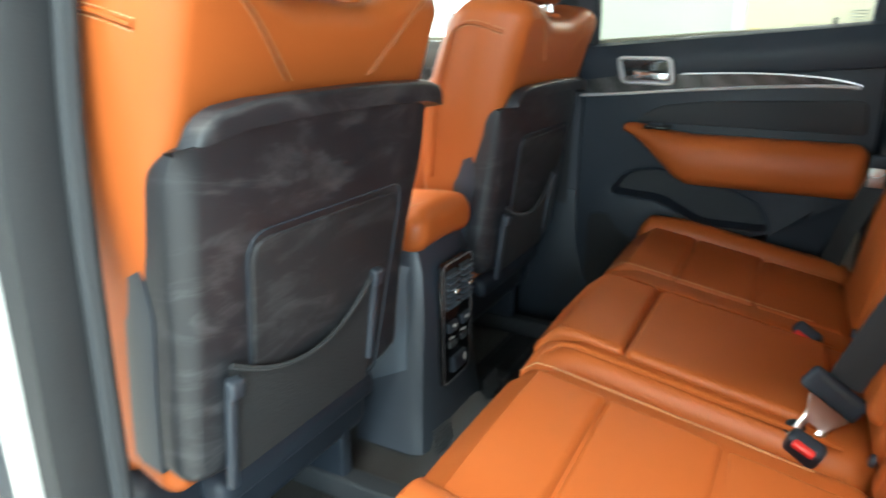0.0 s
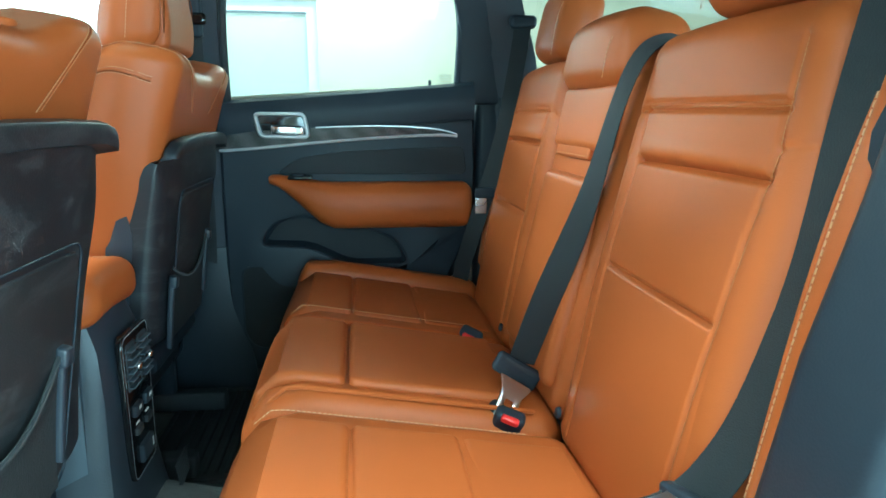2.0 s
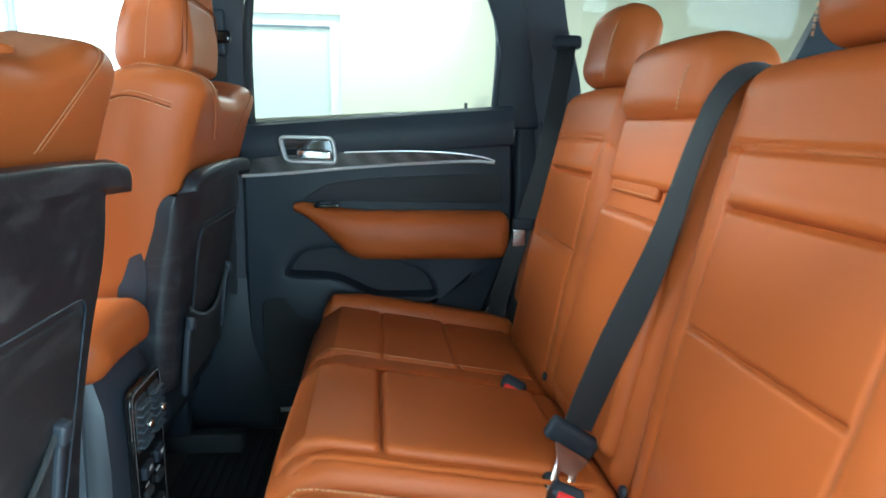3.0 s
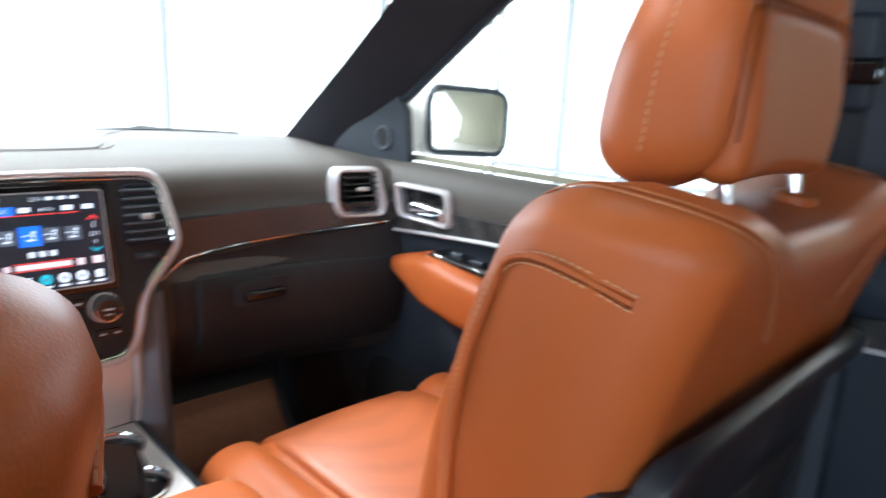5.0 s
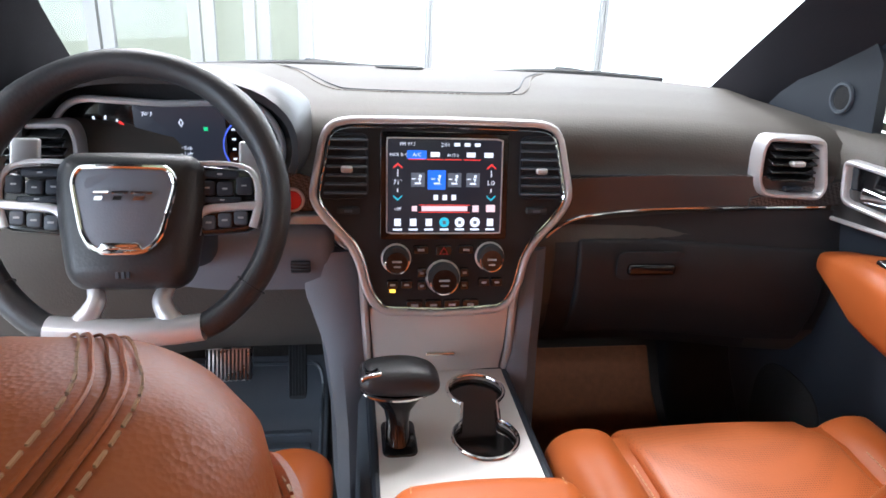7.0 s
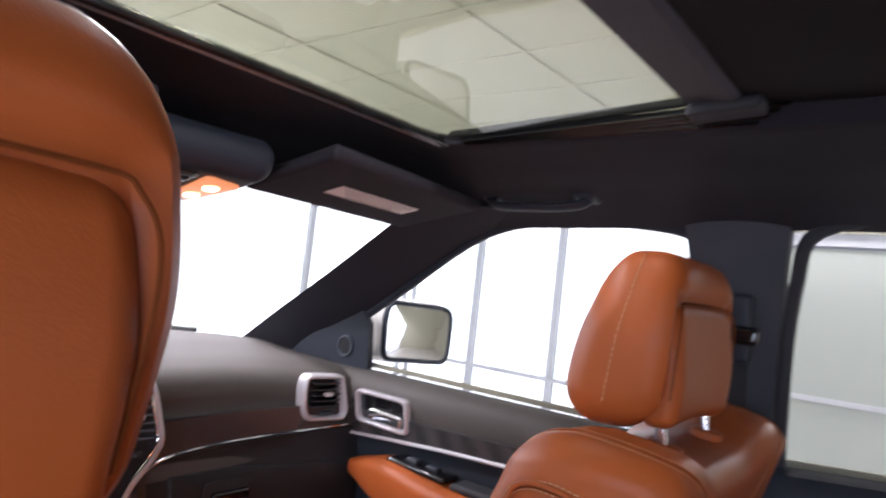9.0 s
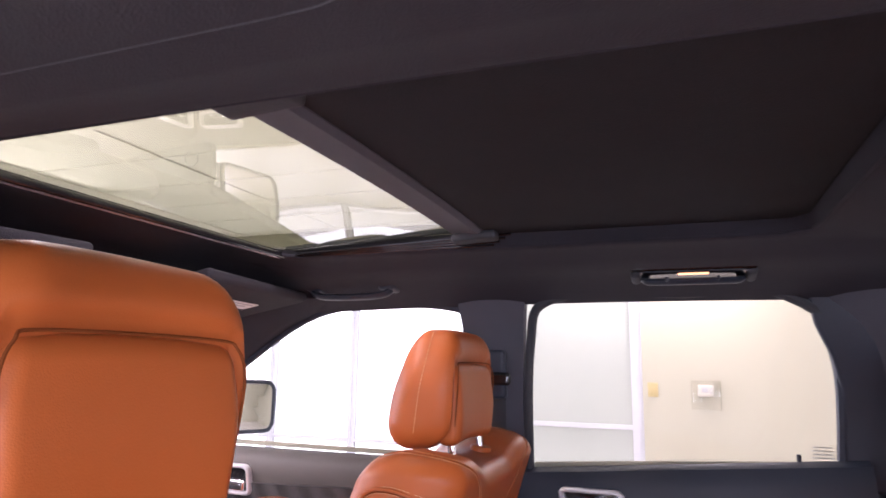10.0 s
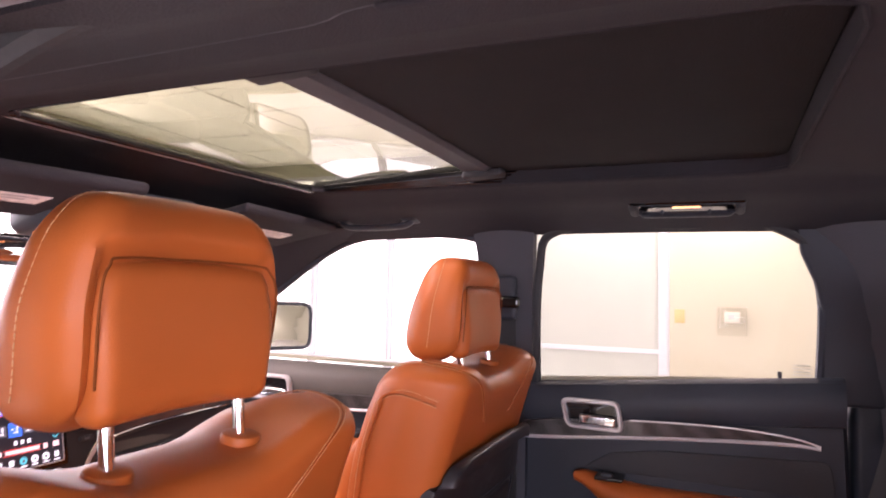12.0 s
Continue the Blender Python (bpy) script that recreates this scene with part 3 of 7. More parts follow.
for s, side in ((1, "right"), (-1, "left")):
    if s < 0:
        structure("trim_rear_jamb", softbox(0.12, 0.06, 0.80, 0.022, (2, 1, 6), 3, lambda x, y, z: Vector((-0.752 + x, y - 0.785 + 0.10 * smooth(0.45, -0.05, z), z + 0.78))), trim_black, "black trim beside the rear backrest")
    else:
        structure("trim_rear_jamb", softbox(0.07, 0.16, 0.82, 0.022, (1, 2, 6), 3, lambda x, y, z: Vector((0.765 + x, y - 0.765, z + 0.76))), trim_black, "black trim behind the rear door")
    ws = spline([(s * 0.70, 1.47, 1.10), (s * 0.66, 1.24, 1.222), (s * 0.595, 0.97, 1.345), (s * 0.530, 0.72, 1.462), (s * 0.505, 0.62, 1.515)], 4)
    wi = spline([(s * 0.745, 1.22, 1.10), (s * 0.735, 1.04, 1.19), (s * 0.715, 0.822, 1.325), (s * 0.695, 0.600, 1.462), (s * 0.655, 0.46, 1.512)], 4)
    pillar("trim_a_pillar", [(a, b, (s, 0.6, 0.2)) for a, b in zip(ws, wi)], 0.05, headcloth, "charcoal cloth covered windscreen pillar")
    bp = spline([(s * 0.735, 0.150, 0.30), (s * 0.735, 0.150, 0.75), (s * 0.725, 0.150, 1.12), (s * 0.685, 0.152, 1.40), (s * 0.655, 0.168, 1.53)], 4)
    e = 0.0 if s > 0 else 0.098
    b = 0.028 if s > 0 else 0.0
    bq = spline([(s * 0.735, 0.015 + e, 0.30), (s * 0.735, e, 0.75), (s * 0.725, -0.012 + e + b, 1.12), (s * 0.690, -0.018 + e * 0.7 + b, 1.40), (s * 0.655, -0.03 + b, 1.53)], 4)
    pillar("trim_b_pillar", [(a, b, (s, 0, 0)) for a, b in zip(bp, bq)], 0.055, grey_fabric if s > 0 else lower_black, "dark grey trimmed centre door pillar")
    cp = spline([(s * 0.735, -0.785, 0.45), (s * 0.735, -0.780, 1.15), (s * 0.715, -0.73, 1.36), (s * 0.66, -0.64, 1.52)], 4)
    cq = spline([(s * 0.715, -0.93, 0.45), (s * 0.70, -0.91, 1.15), (s * 0.675, -0.87, 1.38), (s * 0.63, -0.83, 1.53)], 4)
    if s > 0:
        cp = spline([(0.735, -0.775, 0.45), (0.735, -0.725, 1.15), (0.715, -0.672, 1.36), (0.66, -0.60, 1.52)], 4)
        cq = spline([(0.715, -0.90, 0.45), (0.70, -0.86, 1.15), (0.675, -0.80, 1.38), (0.63, -0.76, 1.53)], 4)
    pillar("trim_c_pillar", [(a, b, (s, 0, 0)) for a, b in zip(cp, cq)], 0.05, grey_fabric, "slate grey rear door pillar trim")
    dp = spline([(s * 0.70, -1.36, 1.05), (s * 0.68, -1.40, 1.25), (s * 0.62, -1.48, 1.50)], 4)
    dq = spline([(s * 0.62, -1.74, 1.05), (s * 0.60, -1.72, 1.25), (s * 0.56, -1.66, 1.52)], 4)
    pillar("trim_d_pillar", [(a, b, (s, 0, 0)) for a, b in zip(dp, dq)], 0.05, trim_black, "black rear corner pillar trim")
    # luggage side under the quarter window
    structure("luggage_side_trim", loft([[Vector((s * x, y, z)) for x, z in ((0.66, 0.45), (0.67, 1.08), (0.70, 1.14), (0.76, 1.14), (0.76, 0.45))] for y in (-0.75, -1.2, -1.78)]), trim_black, "black luggage side trim under the quarter window")
    # sill and outer skin
    structure("door_sill", merge(box(min(s * 0.70, s * 0.80), -0.75, 0.12, max(s * 0.70, s * 0.80), 1.3, 0.31, 0.02)), paint if s < 0 else trim_black, "painted door sill")
    structure("body_side", merge(box(min(s * 0.76, s * 0.84), -1.85, 0.15, max(s * 0.76, s * 0.84), -0.80, 1.12, 0.03), box(min(s * 0.76, s * 0.88), 1.28, 0.15, max(s * 0.76, s * 0.88), 1.75, 1.05, 0.03)), paint, "white painted car body side")
    # white jamb strip in front of the centre post
    if s < 0:
        structure("pillar_jamb", loft([[Vector((s * (x0 + dx), y + dy, z)) for dx, dy in ((0, 0), (0, 0.035), (0.04, 0.035), (0.04, -0.01), (0.015, -0.01))] for x0, y, z in ((0.755, 0.152, 0.28), (0.755, 0.152, 0.75), (0.745, 0.152, 1.12), (0.705, 0.154, 1.40), (0.675, 0.17, 1.53))]), paint, "white painted door jamb")
    seal = spline([(s * 0.735, 0.0 + e, 0.36), (s * 0.735, -0.012 + e, 0.8), (s * 0.725, -0.024 + e + b, 1.12), (s * 0.695, -0.034 + e * 0.7 + b, 1.40), (s * 0.668, -0.09 + b, 1.505), (s * 0.665, -0.35, 1.512), (s * 0.668, -0.54, 1.505), (s * 0.715, -0.71, 1.36), (s * 0.735, -0.765, 1.15), (s * 0.745, -0.72, 0.80), (s * 0.745, -0.42, 0.36)], 6)
    structure("door_seal", tube(seal, 0.011, 8), rubber, "black rubber door seal")
    structure("kick_panel", merge(box(min(s * 0.69, s * 0.76), 0.975, 0.26, max(s * 0.69, s * 0.76), 1.66, 1.06, 0.015)), trim_black, "black kick panel beside the footwell")
structure("trim_b_pillar_foot", loft([[Vector((x, y, z)) for x, y in ((0.690, 0.24), (0.686, 0.12), (0.688, 0.0), (0.700, -0.04), (0.765, -0.04), (0.765, 0.24))] for z in (0.27, 0.36)] + [[Vector((x + 0.012, 0.10 + (y - 0.10) * 0.82, z)) for x, y in ((0.690, 0.24), (0.686, 0.12), (0.688, 0.0), (0.700, -0.04), (0.765, -0.04), (0.765, 0.24))] for z in (0.50,)] + [[Vector((x + 0.030, 0.085 + (y - 0.10) * 0.55, z)) for x, y in ((0.690, 0.24), (0.686, 0.12), (0.688, 0.0), (0.700, -0.04), (0.765, -0.04), (0.765, 0.24))] for z in (0.72,)]), trim_black, "black flared foot of the centre pillar")
rail = [(-0.704, 1.494), (-0.722, 1.482), (-0.748, 1.472), (-0.780, 1.466), (-0.815, 1.464), (-0.842, 1.470), (-0.838, 1.505), (-0.780, 1.545), (-0.704, 1.516)]
structure("trim_roof_rail", loft([[Vector((x + 0.02 * smooth(0.1, 0.6, y), y, z - 0.10 * smooth(0.1, 0.75, y) ** 2)) for x, z in rail] for y in [0.62 - 0.08 * i for i in range(19)]]), rail_grey, "scuffed grey plastic roof rail over the open door")


structure("roof_rail_seal", tube([(-0.846 + 0.02 * smooth(0.1, 0.6, y), y, 1.462 - 0.10 * smooth(0.1, 0.75, y) ** 2) for y in [0.62 - 0.08 * i for i in range(19)]], 0.012, 8), rubber, "black rubber seal along the roof rail")


def lining_z(x):
    pts = ((0.455, 1.556), (0.475, 1.549), (0.535, 1.545), (0.60, 1.530), (0.655, 1.506), (0.71, 1.4935))
    for (x0, z0), (x1, z1) in zip(pts, pts[1:]):
        if abs(x) <= x1:
            return z0 + (z1 - z0) * (abs(x) - x0) / (x1 - x0) - 0.007
    return pts[-1][1] - 0.007


edge = spline([(-0.530, 0.22, 0), (-0.532, 0.12, 0), (-0.535, -0.034, 0), (-0.539, -0.147, 0), (-0.546, -0.180, 0), (-0.560, -0.203, 0), (-0.566, -0.230, 0), (-0.563, -0.28, 0), (-0.562, -0.43, 0), (-0.560, -0.60, 0), (-0.565, -0.75, 0)], 6)
lin = bmesh.new()
rows = [[lin.verts.new((p.x + (-0.709 - p.x) * j / 6, p.y, lining_z(p.x + (-0.709 - p.x) * j / 6))) for j in range(7)] + [lin.verts.new((-0.709, p.y, 1.510)), lin.verts.new((p.x, p.y, lining_z(p.x) + 0.012))] for p in edge]
for r0, r1 in zip(rows, rows[1:]):
    for j in range(9):
        lin.faces.new((r0[j], r0[(j + 1) % 9], r1[(j + 1) % 9], r1[j]))
structure("trim_roof_side", lin, headcloth, "charcoal side lining with a stepped edge")
structure("trim_roof_piping", tube([(p.x - 0.001, p.y, lining_z(p.x) + 0.001) for p in edge], 0.0018, 6), grey_fabric, "grey edge of the side lining")
structure("trim_coat_hook", merge(softbox(0.010, 0.060, 0.006, 0.0028, (1, 2, 1), 2, lambda x, y, z: Vector((-0.566 + x, y - 0.262, z + 1.5290)))), headcloth, "small black coat hook in the side lining")
# windscreen, quarter and tail glass
structure("windscreen", grid(12, 8, lambda u, v: Vector(((0.70 - 0.10 * v) * (2 * u - 1), 1.50 - 0.82 * v + 0.10 * (1 - (2 * u - 1) ** 2), 1.10 + 0.40 * v))), clear_glass, "clear curved windscreen").visible_shadow = False
for s in (1, -1):
    structure("quarter_glass", grid(4, 4, lambda u, v: Vector((s * (0.735 - 0.07 * v), -0.84 - 0.58 * u, 1.13 + 0.38 * v))), clear_glass, "small quarter window glass").visible_shadow = False
structure("tail_glass", grid(6, 4, lambda u, v: Vector(((0.62 - 0.05 * v) * (2 * u - 1), -1.78 + 0.12 * v, 1.05 + 0.45 * v))), clear_glass, "rear hatch glass").visible_shadow = False
structure("tail_trim", merge(box(-0.7, -1.82, 0.3, 0.7, -1.76, 1.06, 0.02), box(-0.64, -1.72, 1.48, 0.64, -1.62, 1.53, 0.02)), trim_black, "black tailgate trim")
structure("bonnet", loft([[Vector((x, y, z - 0.05 * (x / 0.8) ** 2)) for x in [0.82 * (2 * i / 12 - 1) for i in range(13)]] + [Vector((x, y, z - 0.14)) for x in [0.82 * (1 - 2 * i / 12) for i in range(13)]] for y, z in ((1.72, 1.06), (2.0, 1.05), (2.35, 1.02), (2.6, 0.95))]), paint, "white car bonnet")
structure("cowl", box(-0.74, 1.52, 0.98, 0.74, 1.80, 1.045, 0.02), trim_black, "black plastic scuttle below the windscreen")

# ---------------------------------------------------------------- sunroof
sun = thing("sunroof", "sunroof with a tinted glass panel and half-drawn charcoal blind", "sunroof")
g = part("glass", grid(10, 8, lambda u, v: Vector((0.3665 * (2 * u - 1), 0.458 - 0.60 * v, 1.5805 + 0.030 * v + 0.05 * max(0.0, v - 0.6) + 0.004 * (1 - (2 * u - 1) ** 2)))), roof_glass, sun, "pale tinted glass panel")
g.visible_shadow = False
part("blind", softbox(0.730, 0.5545, 0.012, 0.004, (8, 6, 1), 2, lambda x, y, z: Vector((x, y - 0.2623, z + 1.606 + 0.006 * (1 - (x / 0.37) ** 2)))), blind_cloth, sun, "black cloth blind, drawn over the rear half")
part("blind_edge", loft([[Vector((x, y, z + 0.006 * (1 - (x / 0.37) ** 2))) for y, z in ((0.070, 1.606), (0.066, 1.600), (0.036, 1.596), (0.008, 1.592), (0.0, 1.598), (0.0, 1.612), (0.036, 1.612))] for x in [-0.365 + 0.730 * i / 12 for i in range(13)]]), grey_fabric, sun, "slanted dark leading bar of the blind")
for s in (1, -1):
    for i in range(4):
        part("guide_rail", tube([(s * (0.364 - 0.003 * i), 0.440 - 0.010 * i, 1.5765 + 0.0012 * i), (s * (0.364 - 0.004 * i), -0.01 - 0.012 * i, 1.580 + 0.0058 * i)], 0.0024, 6), gloss_black, sun, "black ribbed guide rail")
    part("guide_block", softbox(0.045, 0.085, 0.016, 0.006, (1, 1, 1), 2, lambda x, y, z: Vector((s * 0.342 + x, y + 0.020, z + 1.592 - 0.06 * y))), rubber, sun, "black guide block")
    part("side_seal", softbox(0.010, 0.50, 0.012, 0.004, (1, 1, 1), 2, lambda x, y, z: Vector((s * 0.361 + x, y + 0.200, z + 1.592 - 0.055 * (y - 0.25)))), rubber, sun, "black glass seal")
part("front_bar", softbox(0.730, 0.010, 0.012, 0.004, (6, 1, 1), 2, lambda x, y, z: Vector((x, y + 0.4535, z + 1.5785))), gloss_black, sun, "black front seal bar")
part("front_line", tube([(-0.361, 0.4625, 1.5735), (0.361, 0.4625, 1.5735)], 0.0013, 6), satin, sun, "thin pale edge")
part("fixed_panel", softbox(0.80, 0.52, 0.010, 0.004, (6, 4, 1), 2, lambda x, y, z: Vector((x, y - 0.36, z + 1.619 + 0.006 * (1 - (x / 0.38) ** 2)))), gloss_black, sun, "black fixed roof panel above the blind")
part("seal", tube([(p.x, p.y, 1.577) for p in roof_loop(0.371, 0.463, -0.545, 1.58, 0.06, 64)], 0.0035, 6, loop=True), headcloth, sun, "black opening seal")

# ---------------------------------------------------------------- front seats


def front_seat(label, at, lift, rise, deep):
    """lift: how far the headrest is pulled up; rise: height of the shell's top; deep: padding behind the shoulders."""
    t = thing("front_seat", label, "car seat", (0, 0, 0), "front seats")

    def up(x, s, n):
        """x across, s up along the gently curved back, n forward."""
        return Vector((x, 0.163 - 0.05 * s - 0.214 * s * s + 0.949 * n, 0.60 + 0.949 * s + 0.315 * n))

    def hw(s):
        return 0.230 + 0.014 * smooth(0.22, 0.52, s)

    # main back: square shoulders with a dip for the headrest posts, sharp behind and round in front
    def back(x, y, z):
        s = y + 0.325
        k = x / 0.25
        f = smooth(0.38, 0.65, s)
        fr = max(0.0, (z + 0.02) / 0.105)
        dip = 0.030 * (1 - smooth(0.26, 0.70, abs(k))) + 0.007 * smooth(0.76, 1.0, abs(k)) ** 2
        w = (hw(s) + 0.026 * smooth(-0.085, -0.005, z) * smooth(0.15, 0.45, s)) * (1 - 0.16 * fr * fr * (0.4 + 0.6 * f))
        lean = (0.050 * fr * fr + 0.15 * max(0.0, z + 0.06)) * smooth(0.50, 0.65, s)
        low = 0.040 * (1 - smooth(0.0, 0.30, s)) * max(0.0, z) / 0.085
        return up(k * w, s - dip * f - lean, 0.96 * z * (1.0 if z > 0 else 1 + deep * smooth(0.2, 0.4, s)) + 0.026 - low)
    part("backrest", softbox(0.50, 0.654, 0.17, 0.028, (14, 12, 4), 4, back), leather, t)
    part("insert", softbox(0.27, 0.45, 0.04, 0.016, (4, 6, 1), 3, lambda x, y, z: up(x * (1 + 0.08 * (y > 0)), y + 0.30, z + 0.084 + 0.010 * (1 - (x / 0.14) ** 2))), leather_perf, t, "perforated centre panel")
    for sd in (1, -1):
        part("bolster", softbox(0.085, 0.44, 0.10, 0.040, (2, 8, 2), 3, lambda x, y, z: up(sd * (hw(y + 0.24) - 0.062) + x, y + 0.24, z + 0.070 + 0.034 * (1 - (y / 0.24) ** 2))), leather, t)
        # double seam under the top edge of the side and down its front
        for q in (0.0, 0.012):
            rim = spline([back(sd * 0.2520, 0.276 - q, -0.052), back(sd * 0.2520, 0.281 - q, 0.0), back(sd * 0.2520, 0.268 - q, 0.038), back(sd * 0.2520, 0.225 - q, 0.055 - q), back(sd * 0.2520, 0.10, 0.056 - q), back(sd * 0.2520, -0.10, 0.056 - q)], 8)
            part("stitching", stitches(rim, 0.0065, 0.0007), thread, t, "cream thread stitching")
        part("piping", tube([p + Vector((0, 0, 0.006)) for p in rim], 0.0030, 6), leather, t)
        # thin dark tube paints the shade under the piping
        part("crease", tube([p + Vector((0, 0, 0.0025)) for p in rim], 0.0012, 6), crease, t, "seam shade drawn as a dark line")
        # double ridge seam over the shoulder, stitched on both sides
        ridge = lambda d: spline([back(sd * (x + d), y + 0.0012, z * 1.02) for x, y, z in ((0.082, 0.235, -0.0850), (0.152, 0.290, -0.0850), (0.196, 0.3175, -0.0765), (0.2155, 0.3268, -0.050), (0.2175, 0.3270, 0.0), (0.2170, 0.3270, 0.030), (0.2155, 0.3268, 0.055), (0.211, 0.3188, 0.0768), (0.205, 0.290, 0.0848), (0.198, 0.220, 0.0848))], 6)
        for d in (-0.0034, 0.0034):
            part("stitching", stitches(ridge(d * 1.9), 0.0055, 0.0005), thread, t, "cream thread stitching")
            part("crease", tube(ridge(d), 0.0007, 6), leather, t, "stitched seam edge")
        # shade between the two ridges, painted as a dark thread-thin tube
        part("crease", tube(ridge(0.0), 0.0005, 6), crease, t, "seam shade drawn as a dark line")
    # shell on the back, wrapped round the sides, its flanks cut away in a curve towards the top
    def flank(s):
        q = max(0.0, min(1.0, (s - 0.335) / 0.150))
        return -0.104 * (1 - math.sqrt(max(0.0, 1 - q * q)))

    def shell(x, y, z):
        s = y + 0.280
        k = x / 0.24
        drop = 0.010 * smooth(0.70, 1.0, abs(k)) ** 2 * smooth(0.36, 0.50, s) - rise * smooth(0.30, 0.50, s)
        f = (z + 0.05) / 0.1
        return up(k * (hw(s) + 0.004) * (1 - 0.045 * smooth(0.42, 0.53, s)), s + 0.008 * (1 - k * k) * smooth(0.3, 0.5, s) - drop, -0.104 + f * (0.100 + flank(s)) + (0.018 * abs(k) ** 6 + 0.016 * smooth(0.38, 0.52, s)) * (1 - f))
    part("back_shell", softbox(0.48, 0.47, 0.10, 0.026, (12, 18, 3), 4, shell), shell_black, t, "scuffed black plastic back shell")
    # lit flanks of the same black shell, their sheen painted as lighter slate
    for sd in (1, -1):
        rows_ = []
        for q in range(25):
            s_ = 0.050 + 0.370 * q / 24
            f_ = flank(s_) + 0.004
            w_ = hw(s_) + 0.005
            b_ = max(f_ - 0.048 * (1.02 - smooth(0.26, 0.42, s_)), -0.104)
            rows_.append([up(sd * (w_ - 0.012), s_, f_ + 0.003), up(sd * w_, s_, f_), up(sd * (w_ + 0.004), s_, f_ * 0.6 + b_ * 0.4), up(sd * (w_ + 0.001), s_, b_), up(sd * (w_ - 0.012), s_, b_)])
        part("shell_flank_sheen", loft(rows_), console_grey, t, "shell flank with its sheen painted in slate")
    rear = lambda u, v, n: up(u, v, -0.1005 - n)
    part("pocket_panel", plate(rloop([(-0.135, 0.06), (0.135, 0.06), (0.155, 0.375), (-0.155, 0.375)], 0.03), 0.006, rear, 0.004), panel_black, t, "soft black panel")
    part("panel_rim", tube([rear(p.x, p.y, 0.004) for p in rloop([(-0.140, 0.05), (0.140, 0.05), (0.162, 0.385), (-0.162, 0.385)], 0.035, 5)], 0.0016, 6, loop=True), trim_black, t)
    # sagging net pocket
    net = grid(12, 6, lambda u, v: rear(-0.186 + 0.292 * u, 0.055 + v * (0.118 + 0.052 * (2 * u - 1) ** 2 + 0.030 * u), 0.010 + 0.012 * math.sin(math.pi * u) * v))
    part("net_pocket", net, net_mat, t, "black elastic net pocket")
    part("net_hem", tube([rear(-0.186 + 0.292 * i / 16, 0.173 + 0.052 * (2 * i / 16 - 1) ** 2 + 0.030 * i / 16, 0.012 + 0.012 * math.sin(math.pi * i / 16)) for i in range(17)], 0.0032, 6), webbing, t, "grey elastic hem")
    for sd in (1, -1):
        part("bag_hook", merge(softbox(0.014, 0.22, 0.012, 0.004, (1, 4, 1), 2, lambda x, y, z: rear((0.108 if sd > 0 else -0.186) + x, 0.75 * y + (0.175 if sd > 0 else 0.125), 0.012 - z)),
                               softbox(0.022, 0.026, 0.016, 0.005, (1, 1, 1), 2, lambda x, y, z: rear((0.104 if sd > 0 else -0.184) + x, y + (0.245 if sd > 0 else 0.195), 0.016 - z))), console_grey, t, "grey plastic pocket bracket")
    part("shell_foot", softbox(0.36, 0.05, 0.05, 0.018, (4, 1, 1), 3, lambda x, y, z: up(x, y - 0.015, z - 0.055)), trim_black, t)
    # headrest
    HB = up(0, 0.615, -0.004) + Vector((0, 0, lift))

    def hr(x, y, z, rim=0.0):
        k = x / 0.127
        taper = 1 - 0.11 * smooth(-0.01, 0.095, y) - 0.05 * smooth(0.0, -0.09, y)
        z *= 1 - 0.30 * smooth(-0.05, 0.095, y)
        return Vector((x * taper, HB.y + 0.060 - y * 0.16 + z - 0.016 * k * k - rim, HB.z + 0.132 + y + 0.006 * (1 - k * k)))

    def hr_rim(x, y, z):
        # a padded hood round the rear pad, over the top and down both sides
        up_ = max(smooth(0.036, 0.058, y), smooth(0.106, 0.120, abs(x)))
        return hr(x, y, z, 0.012 * up_ * smooth(0.01, -0.045, z))
    part("headrest", softbox(0.272, 0.212, 0.126, 0.052, (14, 12, 4), 5, lambda x, y, z: hr_rim(x, y - 0.010, z)), leather, t)
    part("headrest_pad", softbox(0.226, 0.140, 0.044, 0.018, (6, 5, 1), 4, lambda x, y, z: hr(x * (1 - 0.04 * smooth(0.0, 0.06, y)), y - 0.036, z - 0.052, 0.010 * smooth(0.06, -0.06, y) + 0.006 * (1 - (x / 0.095) ** 2))), leather, t, "raised rear pad of the headrest")
    # shadow of the hood's overlap, painted as a dark tube round the pad
    part("crease", tube(spline([hr(-0.1125, -0.07, -0.0690), hr(-0.1125, 0.0, -0.0700), hr(-0.107, 0.030, -0.0705), hr(-0.080, 0.0365, -0.0705), hr(0.080, 0.0365, -0.0705), hr(0.107, 0.030, -0.0705), hr(0.1125, 0.0, -0.0700), hr(0.1125, -0.07, -0.0690)], 6), 0.0013, 6), crease, t, "fold shade drawn as a dark line round the pad")
    for sd in (1, -1):
        seam = [hr(sd * 0.1364, -0.08 + 0.024 * i, 0.004) for i in range(5)] + [hr(sd * (0.1364 - 0.0524 * (1 - math.cos(math.radians(a)))), 0.044 + 0.0524 * math.sin(math.radians(a)), 0.004) for a in range(15, 91, 15)]
        part("stitching", stitches(spline(seam, 4), 0.0075, 0.0007), thread, t, "cream thread stitching")
        foot = up(sd * 0.082, 0.613, -0.004)
        part("post", tube([foot, foot + Vector((0, 0.012, 0.10 + lift))], 0.0068, 12), chrome, t, "chrome headrest post")
        part("collar", disc(foot + Vector((0, 0.0, 0.004)), (0, -0.15, 1), 0.021, 0.010, 20, 0.004), leather, t, "tan post collar")
    # cushion
    cy = 0.46

    def cush(x, y, z):
        yy = y + cy
